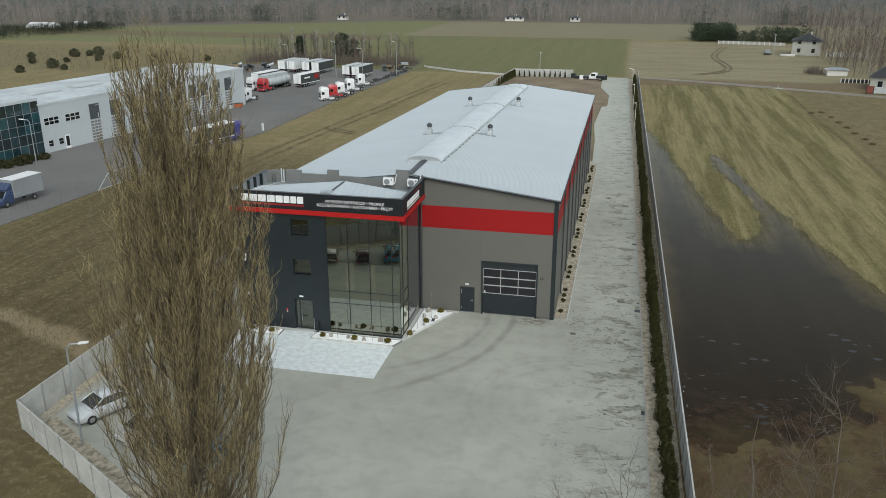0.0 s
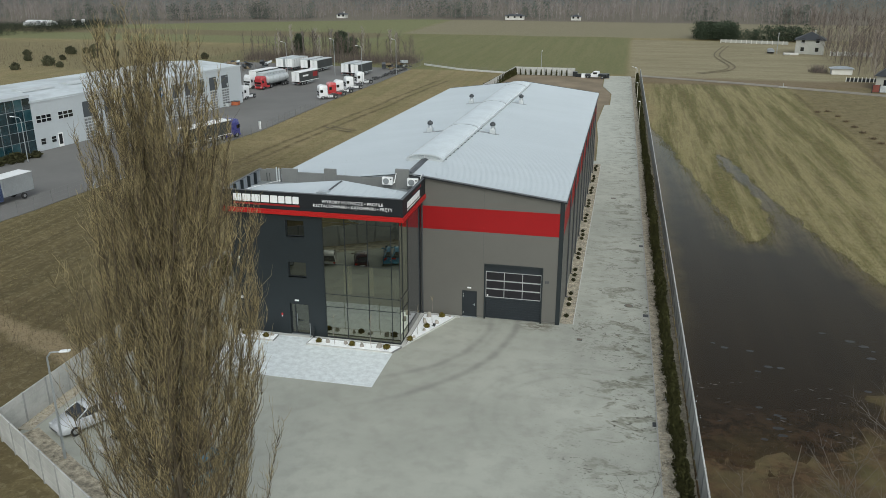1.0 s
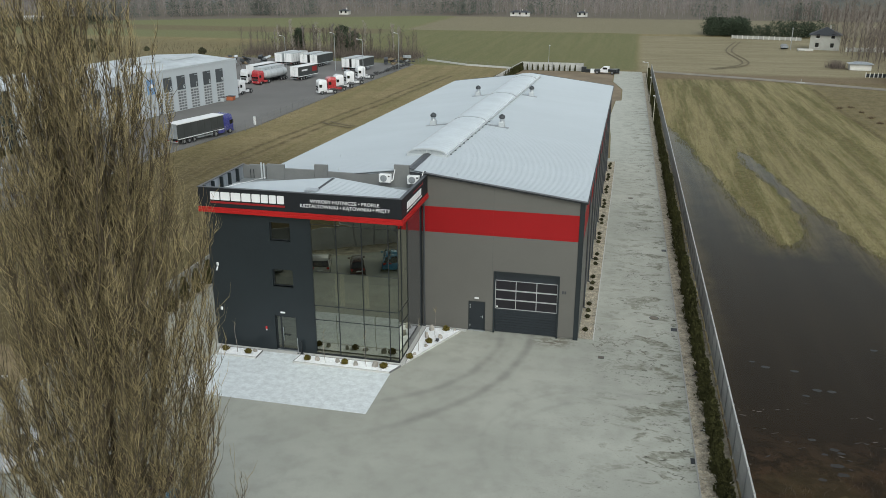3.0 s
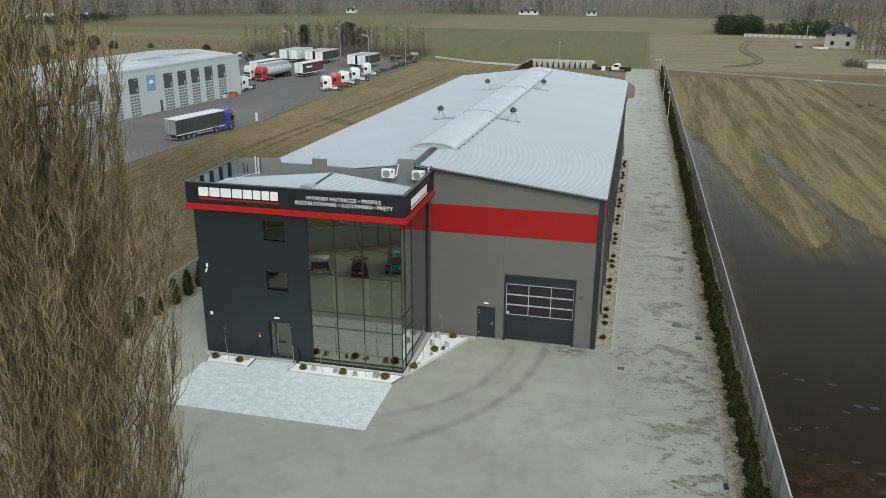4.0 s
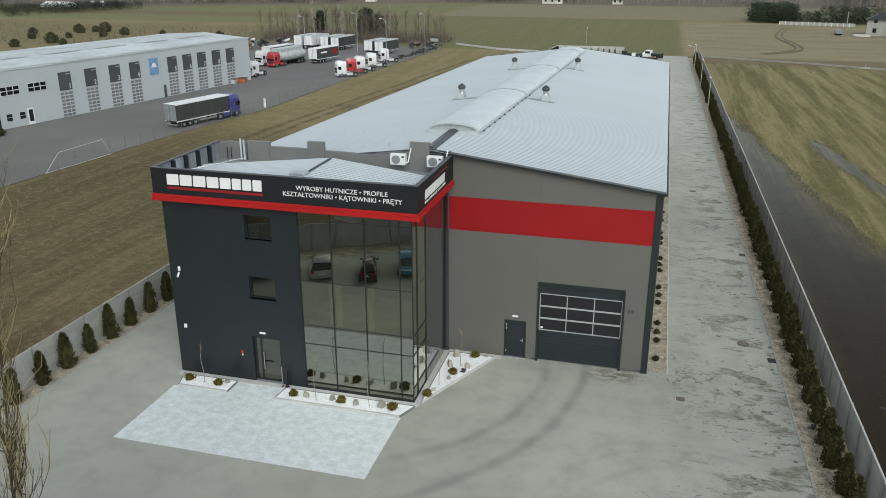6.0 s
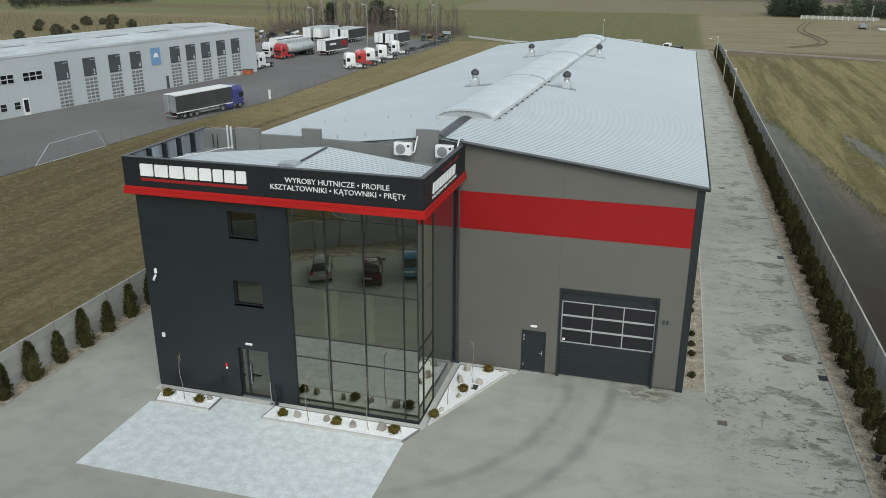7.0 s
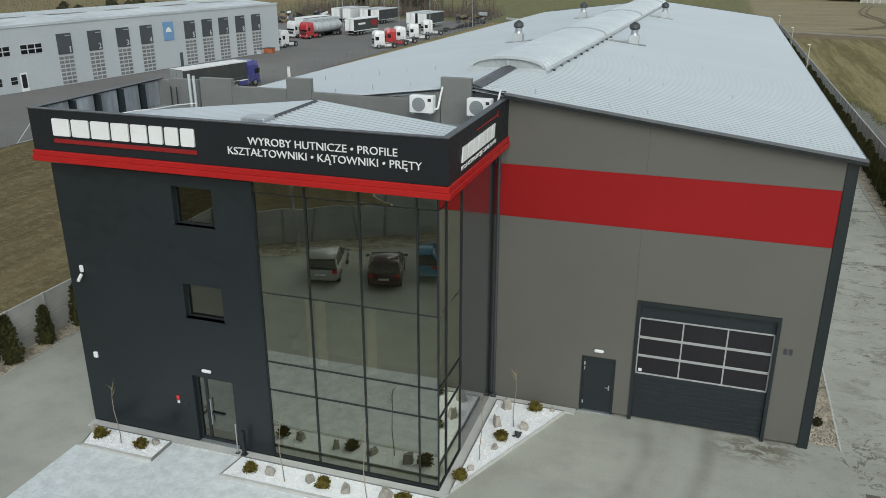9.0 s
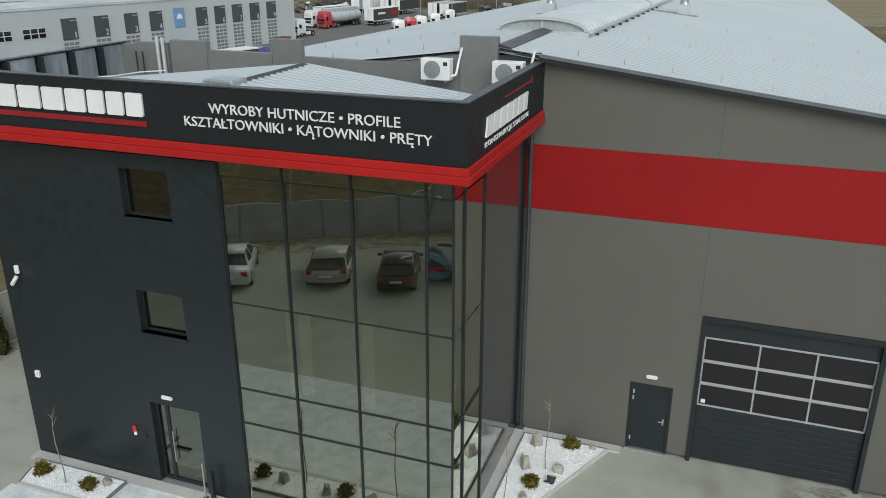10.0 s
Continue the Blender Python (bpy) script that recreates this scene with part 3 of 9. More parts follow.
def tubes(P, R, sides=3):
    """Many tapering shoots at once: P (n, k, 3) their middles, R (n, k) their radii."""
    n, k, _ = P.shape
    T = np.gradient(P, axis=1)
    T /= np.linalg.norm(T, axis=2, keepdims=True) + 1e-9
    ref = np.where(np.abs(T[..., 0:1]) > 0.8, np.array([0.0, 1.0, 0.0]), np.array([1.0, 0.0, 0.0]))
    U = np.cross(T, ref)
    U /= np.linalg.norm(U, axis=2, keepdims=True) + 1e-9
    V = np.cross(T, U)
    rings = []
    for i in range(sides):
        a = 2 * math.pi * i / sides
        rings.append(P + R[..., None] * (math.cos(a) * U + math.sin(a) * V))
    v = np.stack(rings, axis=2)
    idx = np.arange(n * k * sides).reshape(n, k, sides)
    a, b = idx[:, :-1, :], idx[:, 1:, :]
    f = np.stack([a, np.roll(a, -1, 2), np.roll(b, -1, 2), b], axis=-1).reshape(-1, 4)
    return v.reshape(-1, 3), f


def islands(me):
    """The loose pieces of a mesh, each as a mesh of its own with the same material."""
    co = [v.co.copy() for v in me.vertices]
    up = {}
    for i, v in enumerate(co):
        up[i] = i

    def root_of(i):
        while up[i] != i:
            up[i] = up[up[i]]
            i = up[i]
        return i

    seen = {}
    for i, v in enumerate(co):
        k = (round(v.x, 4), round(v.y, 4), round(v.z, 4))
        up[root_of(i)] = root_of(seen.setdefault(k, i))
    faces = [tuple(p.vertices) for p in me.polygons]
    for f in faces:
        for j in f[1:]:
            up[root_of(j)] = root_of(f[0])
    sets = {}
    for f in faces:
        sets.setdefault(root_of(f[0]), []).append(f)
    out = []
    for fs in sets.values():
        ids = sorted({j for f in fs for j in f})
        at = {j: n for n, j in enumerate(ids)}
        m = bpy.data.meshes.new("letter")
        m.from_pydata([co[j] for j in ids], [], [[at[j] for j in f] for f in fs])
        m.materials.append(me.materials[0])
        out.append(m)
    return out


def letters(body, width, height, depth, fat=0.0):
    """Raised lettering as a mesh in x and z, its front towards -y, fitted into width x height; left foot at the origin."""
    c = bpy.data.curves.new("lettering", "FONT")
    c.body, c.extrude, c.offset, c.resolution_u = body, 0.05, fat, 3
    ob = new("lettering", c)
    dg = bpy.context.evaluated_depsgraph_get()
    me = bpy.data.meshes.new_from_object(ob.evaluated_get(dg))
    bpy.data.objects.remove(ob)
    co = np.empty(len(me.vertices) * 3, dtype=np.float32)
    me.vertices.foreach_get("co", co)
    co = co.reshape(-1, 3)
    lo, hi = co.min(0), co.max(0)
    s = (co - lo) / np.maximum(hi - lo, 1e-6)
    out = np.stack([s[:, 0] * width, -s[:, 2] * depth, s[:, 1] * height], axis=1)
    me.vertices.foreach_set("co", out.astype(np.float32).ravel())
    me.update()
    return me


# ---- ground, flood, yard ----
SHORE = [(2.2, 50.0), (2.2, 100), (1.8, 140), (2.6, 157), (5.4, 141), (7.0, 128), (8.2, 118), (9.7, 105), (10.8, 99), (11.8, 91), (13.6, 90.5), (15.2, 95), (15.7, 102), (15.3, 110), (14.0, 118),
         (12.8, 125), (12.9, 133), (14.0, 130.5), (15.6, 120.6), (16.8, 109), (18.6, 100), (20.1, 91.8), (21.7, 84.1), (24, 76), (30, 66), (40, 57), (44, 50), (30, 52), (19.5, 60.5), (16.5, 58.5), (15, 53), (9, 49)]


SCUM = [(16.8, 67.6, 0.23), (17.6, 66.8, 0.23), (18.1, 66.1, 0.11), (19.1, 66.1, 0.11), (17.6, 64.8, 0.22), (19.1, 63.8, 0.2), (10.0, 61.8, 0.19), (9.2, 60.9, 0.14), (10.9, 61.8, 0.18), (9.1, 64.2, 0.18), (7.3, 64.4, 0.18), (6.5, 65.0, 0.12), (15.0, 68.7, 0.16), (16.1, 59.5, 0.16), (9.6, 54.9, 0.16), (9.9, 54.6, 0.14), (9.0, 54.3, 0.11), (9.4, 52.4, 0.1), (9.6, 52.5, 0.17), (8.4, 51.8, 0.14), (8.6, 55.7, 0.15), (9.4, 53.3, 0.22)]


def shore_distance(X, Y):
    """Signed distance to the flood's edge; negative in the water."""
    inside = np.zeros(X.shape, bool)
    best = np.full(X.shape, 1e9)
    for (ax, ay), (bx_, by_) in zip(SHORE, SHORE[1:] + SHORE[:1]):
        dx, dy = bx_ - ax, by_ - ay
        t = np.clip(((X - ax) * dx + (Y - ay) * dy) / (dx * dx + dy * dy), 0, 1)
        best = np.minimum(best, np.hypot(X - ax - t * dx, Y - ay - t * dy))
        cross = (ay > Y) != (by_ > Y)
        inside ^= cross & (X < (bx_ - ax) * (Y - ay) / (by_ - ay + 1e-12) + ax)
    return np.where(inside, -best, best)


def soft_noise(X, Y, size, seed):
    """Smooth random waves."""
    r = np.random.default_rng(seed)
    out = np.zeros(X.shape)
    for k in range(7):
        a, ph, s = r.uniform(0, 6.283), r.uniform(0, 6.283), size * r.uniform(0.5, 1.8)
        out += np.sin((X * math.cos(a) + Y * math.sin(a)) * 6.283 / s + ph)
    return out / 7


def fenceline(y):
    return 4.72 - 0.0135 * y


def ground_sheet():
    xs = np.unique(np.round(np.concatenate([np.linspace(-2600, -300, 24), np.linspace(-300, -40, 66), np.linspace(-40, 1.4, 22), np.arange(1.6, 46, 0.55),
                                            np.linspace(46, 300, 60), np.linspace(300, 2600, 24)]), 3))
    ys = np.unique(np.round(np.concatenate([np.linspace(-400, 36, 24), np.arange(36, 160, 0.7), np.linspace(160, 500, 90), np.linspace(500, 4200, 32)]), 3))
    X, Y = np.meshgrid(xs, ys)
    d = shore_distance(X, Y) + 0.30 * soft_noise(X, Y * 0.35, 4, 3) + 0.22 * soft_noise(X, Y * 0.4, 2.0, 4) - 0.25
    d = d + np.where(Y < 62, 2.6 * soft_noise(X, Y, 6, 14) + 1.8 * soft_noise(X, Y, 2.4, 15), 0)
    Z = np.where(X > fenceline(Y) + 0.1, np.clip(d * np.where(Y < 62, 0.026, 0.030), -0.30, 0.08) - 0.198, -0.09)
    rough = (0.05 * soft_noise(X, Y, 5, 5) + 0.03 * soft_noise(X, Y, 2.2, 6)) * np.where((X > 4) & (d < 3), 0.35, 1.0)
    # mounds of dumped soil beside the left fence
    heap = 0.45 * np.exp(-((X + 46) ** 2 / 30 + (Y - 45) ** 2 / 14)) + 0.3 * np.exp(-((X + 52) ** 2 / 16 + (Y - 49.5) ** 2 / 10))
    Z = Z + np.where((X > 4.6) | (X < -38), rough, 0) + np.where(X < -39, heap, 0)
    far = np.clip((np.hypot(X, Y) - 600) / 3000, 0, 1)
    Z = Z + 34 * far ** 1.3
    n, k = X.shape
    idx = np.arange(n * k).reshape(n, k)
    f = np.stack([idx[:-1, :-1], idx[:-1, 1:], idx[1:, 1:], idx[1:, :-1]], -1).reshape(-1, 4)
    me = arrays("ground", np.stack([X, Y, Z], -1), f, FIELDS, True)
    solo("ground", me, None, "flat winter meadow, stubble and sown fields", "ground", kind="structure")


ground_sheet()
bm = bmn()
prism(bm, [(4.15, 42), (60, 40), (60, 62), (28, 90), (24, 140), (2.75, 160)], -0.60, -0.20)
solo("water", bm, WATER, "still brown flood water standing on the meadow", "water", kind="structure")

bm = bmn()
prism(bm, [(-36.4, 41.3), (-13.7, 28.2), (2.7, 20), (2.25, 42.4), (0.93, 124), (-35.6, 124), (-35.6, 70)], -0.12, 0.0)
prism(bm, [(-5.0, 124), (0.93, 124), (0.05, 180), (-0.5, 222.6), (-7.2, 222.6), (-6.9, 203), (-4.6, 191), (-4.5, 175.6), (-5.6, 175.0), (-6.2, 154.6), (-5.4, 140)], -0.12, 0.0)
solo("yard", bm, YARD, "pale grey concrete yard with tyre marks and damp streaks", "yard", kind="structure")
bm = bmn()
prism(bm, [(-31, 124.2), (-5.2, 124.2), (-5.6, 140), (-6.4, 154.6), (-5.8, 175.2), (-4.7, 175.8), (-4.8, 191), (-7.1, 203), (-7.4, 219.6), (-30.2, 219.6), (-31.5, 200)], -0.12, -0.02)
solo("dirt_yard", bm, DIRT, "bare brown dirt behind the hall", "ground", kind="structure")


def gravel_strip(name, poly, count, seed, label):
    """A bed of loose stone with larger pebbles lying proud of it."""
    r = np.random.default_rng(seed)
    root = thing(name, (poly[0][0], poly[0][1], 0), label, "gravel", kind="structure")
    bm = bmn()
    prism(bm, poly, -0.1, 0.015)
    part("gravel_bed", bm, GRAVEL_Y, root)
    xs, ys = [p[0] for p in poly], [p[1] for p in poly]
    v, f, base = [], [], np.array([(1, 0, 0), (-1, 0, 0), (0, 1, 0), (0, -1, 0), (0, 0, 1), (0, 0, -1)], float)
    tri = np.array([(0, 2, 4), (2, 1, 4), (1, 3, 4), (3, 0, 4), (2, 0, 5), (1, 2, 5), (3, 1, 5), (0, 3, 5)])
    n = 0
    for _ in range(count):
        y = r.uniform(min(ys), max(ys)) if r.random() > 0.6 else min(ys) + (max(ys) - min(ys)) * r.random() ** 2
        t = (y - poly[0][1]) / (poly[3][1] - poly[0][1])
        xa, xb = poly[0][0] + t * (poly[3][0] - poly[0][0]), poly[1][0] + t * (poly[2][0] - poly[1][0])
        s = r.uniform(0.025, 0.075)
        a = r.uniform(0, 6.28)
        q = base * (s * r.uniform(0.8, 1.5), s, s * 0.6)
        q = q @ np.array([(math.cos(a), math.sin(a), 0), (-math.sin(a), math.cos(a), 0), (0, 0, 1)])
        v.append(q + (r.uniform(xa, xb), y, 0.025))
        f.append(tri + n)
        n += 6
    tagged(part("pebbles", arrays("pebbles", np.concatenate(v), np.concatenate(f), PEBBLE, True), None, root, "loose pale pebbles"), kind="stuff")


gravel_strip("gravel_strip_right", [(2.2, 38), (4.05, 38), (1.75, 220), (-0.5, 220)], 9000, 11, "beige gravel strip under the conifer hedge")
gravel_strip("gravel_strip_hall", [(-5.25, 65.6), (-4.2, 65.6), (-4.2, 122), (-5.25, 122)], 2500, 12, "beige gravel strip along the hall wall")
gravel_strip("gravel_strip_left", [(-36.65, 42.5), (-35.75, 42.5), (-35.75, 90), (-36.65, 90)], 2500, 13, "beige gravel strip along the concrete fence")
bm = bmn()
prism(bm, [(-36.4, 41.25), (-13.7, 28.15), (-12.8, 29.75), (-35.5, 42.9)], -0.1, 0.02)
solo("gravel_strip_front", bm, GRAVEL_Y, "gravel strip before the parked cars", "gravel", kind="structure")


def kerb_line(name, a, b, w, h, mat, length=1.0):
    """Kerb stones end to end from a to b."""
    a, b = Vector((*a, 0)), Vector((*b, 0))
    d = b - a
    n = max(1, round(d.length / length))
    root = thing(name, (a.x, a.y, 0), "row of concrete kerb stones", "kerb", kind="structure")
    L = d.length / n
    me = mesh_of(bx(0.004, L - 0.004, -w / 2, w / 2, -0.1, h, 0.008), mat, "kerb_stone")
    for i in range(n):
        p = a + d * (i / n)
        ob = new("kerb_stone", me)
        hang(ob, root)
        ob.matrix_basis = pose(p.x, p.y, 0, 0, 0, math.degrees(math.atan2(d.y, d.x)))
    return root


kerb_line("kerb_drive", (2.2, 38), (-0.5, 220), 0.08, 0.045, KERB, 1.0)
kerb_line("kerb_hall", (-4.2, 65.4), (-4.2, 122), 0.07, 0.045, STRIP, 1.0)
kerb_line("kerb_left", (-35.72, 43), (-35.72, 90), 0.07, 0.045, KERB, 1.0)


# ---- entrance paving and stone beds ----
def paving():
    root = thing("entrance_paving", (-23, 55, 0), "pale granite slab paving at the entrance", "paving", kind="structure")
    bm = bmn()
    prism(bm, [(-29.46, 52.28), (-16.84, 52.28), (-16.92, 57.35), (-23.72, 57.35), (-23.6, 58.86), (-26.25, 58.86), (-26.25, 57.35), (-29.25, 57.35)], -0.05, 0.012)
    part("bedding", bm, KERB, root)
    kinds = [mesh_of(bx(-w / 2, w / 2, -0.1963, 0.1963, 0.008, 0.026 + e, 0.002), GRANITE, "slab") for w, e in ((0.5975, 0), (0.5975, 0.002), (0.39, 0.001))]
    r = random.Random(5)
    for j in range(13):
        y = 52.29 + 0.2 + j * 0.3945
        for i in range(21):
            x = -29.44 + 0.3 + i * 0.6
            if x + 0.29 > -16.80:
                continue
            ob = new("slab", kinds[r.randrange(2)])
            hang(ob, root)
            ob.location = (x, y, r.uniform(-0.001, 0.001))
    for j in range(3):
        for i in range(5):
            ob = new("slab", kinds[2] if i == 4 else kinds[r.randrange(2)])
            hang(ob, root)
            ob.location = (-26.0 + i * 0.6 - (0.104 if i == 4 else 0), 57.618 + j * 0.3945, r.uniform(-0.001, 0.001))


def stone_bed(name, poly, seed):
    root = thing(name, (poly[0][0], poly[0][1], 0), "bed of bright white gravel with dark edging", "garden bed", kind="structure")
    bm = bmn()
    prism(bm, poly, -0.05, 0.11)
    part("white_gravel", bm, GRAVEL_W, root)
    r = np.random.default_rng(seed)
    base = np.array([(1, 0, 0), (-1, 0, 0), (0, 1, 0), (0, -1, 0), (0, 0, 1), (0, 0, -1)], float)
    tri = np.array([(0, 2, 4), (2, 1, 4), (1, 3, 4), (3, 0, 4), (2, 0, 5), (1, 2, 5), (3, 1, 5), (0, 3, 5)])
    p = np.array(poly)
    v, f, n = [], [], 0
    while n < 6 * 1100:
        q = r.uniform(p.min(0) + 0.05, p.max(0) - 0.05)
        side = [(b[0] - a[0]) * (q[1] - a[1]) - (b[1] - a[1]) * (q[0] - a[0]) for a, b in zip(p, np.roll(p, -1, 0))]
        if min(side) < 0.06:
            continue
        s = r.uniform(0.014, 0.034)
        v.append(base * (s * r.uniform(0.8, 1.5), s * r.uniform(0.8, 1.3), s * 0.7) + (q[0], q[1], 0.118))
        f.append(tri + n)
        n += 6
    tagged(part("pebbles", arrays("pebbles", np.concatenate(v), np.concatenate(f), PEBBLE_W), None, root), kind="stuff")
    for (ax, ay), (bx_, by_) in zip(poly, poly[1:] + poly[:1]):
        d = Vector((bx_ - ax, by_ - ay, 0))
        wide = 0.022 if ay > 57.6 or by_ > 57.6 else 0.06
        bm = bx(0, d.length, -wide, wide, -0.05, 0.13, 0.006)
        bm.transform(pose(ax, ay, 0, 0, 0, math.degrees(math.atan2(d.y, d.x))))
        part("edging", bm, EDGING if wide < 0.05 and min(abs(d.x), abs(d.y)) < 0.6 else STRIP, root)


paving()
stone_bed("stone_bed_left", [(-29.16, 57.42), (-26.32, 57.42), (-26.32, 58.52), (-29.5, 58.52)], 1)
stone_bed("stone_bed_front", [(-23.64, 57.42), (-16.92, 57.42), (-16.44, 58.52), (-23.5, 58.52)], 2)
stone_bed("stone_bed_side", [(-16.25, 59.02), (-13.66, 64.78), (-16.25, 64.78)], 3)
bm = bmn()
prism(bm, [(-29.9, 58.55), (-16.44, 58.55), (-16.29, 58.88), (-16.29, 64.82), (-13.3, 64.82), (-13.3, 65.16), (-16.6, 65.16), (-16.6, 58.92), (-29.9, 58.92)], -0.05, 0.055)
solo("plinth_strip", bm, STRIP, "pale concrete strip at the foot of the walls", "trim", kind="structure")

# ---- the steel hall ----
HX1, HY0, HY1 = -5.3, 65.2, 122.2
EAVE, TOP = 10.30, 11.85


def left_x(y):
    """The plot narrows to the rear: the hall's left eave."""
    return -29.75 + 0.055 * (y - 66)


def ridge_x(y):
    return 0.5 * (left_x(y) + HX1 + 0.14)


def eave_z(y):
    """The eaves fall a little to the rear."""
    return EAVE - 0.0035 * (y - 65.2)


def ridge_z(y):
    """One pitch all along, so the ridge drops as the hall narrows."""
    return eave_z(y) + 0.1255 * (ridge_x(y) - left_x(y))


def roof_z(x, y=65.2):
    return ridge_z(y) - 0.1255 * abs(x - ridge_x(y))


hall = thing("steel_hall", (-17, 94, 0), "long grey steel hall with a red band and white roof", "warehouse")


def hall_walls():
    # front: boards between the openings, each stretch its own sheet, seam at x -11.6
    def sheet(name, poly, mat, y0=HY0, y1=HY0 + 0.16):
        part(name, pr(poly, y0, y1, "y"), mat, hall)

    s, x0 = -11.5, -16.6
    gs = 0.006
    for a, b in ((x0, s - gs), (s + gs, -5.62)):
        sheet("upper_panel", [(a, 9.24), (b, 9.24), (b, roof_z(b) - 0.16), (a, roof_z(a) - 0.16)], CLAD_GREY)
        sheet("red_panel", [(a, 7.36), (b, 7.36), (b, 9.235), (a, 9.235)], CLAD_RED, HY0 - 0.002)
    sheet("lower_panel", [(x0, 0.12), (-13.2, 0.12), (-13.2, 2.32), (-11.97, 2.32), (-11.97, 0.12), (-11.405, 0.12), (-11.405, 4.76), (s - gs, 4.76), (s - gs, 7.355), (x0, 7.355)], CLAD_GREY)
    sheet("lower_panel", [(s + gs, 4.76), (-6.72, 4.76), (-6.72, 0.12), (-5.62, 0.12), (-5.62, 7.355), (s + gs, 7.355)], CLAD_GREY)
    for lo, hi, mat in ((4.77, 7.355, DARK_METAL), (7.36, 9.235, CLAD_RED), (9.24, roof_z(s) - 0.17, DARK_METAL)):
        part("seam_strip", bx(s - 0.05, s + 0.05, HY0 + 0.004, HY0 + 0.03, lo, hi), mat, hall)
    part("plinth", bx(-16.6, -13.2, HY0 - 0.01, HY0 + 0.15, -0.05, 0.12), CLAD_GREY, hall)
    part("corner_trim", bx(-5.62, -5.28, HY0 - 0.03, HY0 + 0.16, -0.02, roof_z(-5.5) - 0.14, 0.01), CLAD_DARK, hall)
    # long right wall: bays of sheet with a red band, dark pipes and windows between
    n = 10
    w = (HY1 - HY0 - 0.2) / n
    for i in range(n):
        a, b = HY0 + 0.17 + i * w, HY0 + 0.17 + (i + 1) * w - 0.012
        part("side_panel", bx(HX1 - 0.14, HX1, a, b, 0, 7.355), CLAD_GREY, hall)
        part("side_red_panel", bx(HX1 - 0.14, HX1 + 0.002, a, b, 7.36, 9.235), CLAD_RED, hall)
        part("side_upper_panel", bx(HX1 - 0.14, HX1, a, b, 9.24, 10.02), CLAD_GREY, hall)
        if i:
            p = part("downpipe", rod((HX1 + 0.09, a, 0.1), (HX1 + 0.09, a, 9.85), 0.06), DARK_METAL, hall)
            part("pipe_shoe", rod((HX1 + 0.09, a, 0.1), (HX1 + 0.24, a, 0.04), 0.06), DARK_METAL, p)
    part("left_wall", pr([(left_x(HY0) + 0.2, HY0 + 0.2), (left_x(HY0) + 0.34, HY0 + 0.2), (left_x(HY1) + 0.34, HY1 - 0.2), (left_x(HY1) + 0.2, HY1 - 0.2)], 0, 9.9), CLAD_GREY, hall)
    part("rear_wall", pr([(left_x(HY1) + 0.2, 0), (HX1, 0), (HX1, 9.8), (ridge_x(HY1), ridge_z(HY1) - 0.2), (left_x(HY1) + 0.2, 9.8)], HY1 - 0.15, HY1, "y"), CLAD_GREY, hall)
    part("floor_slab", bx(left_x(HY1) + 0.5, HX1 - 0.2, HY0 + 0.2, HY1 - 0.2, -0.1, 0.05), KERB, hall)
    part("inner_front", bx(-29.0, -16.62, HY0, HY0 + 0.15, 0, 10.2), CLAD_GREY, hall)


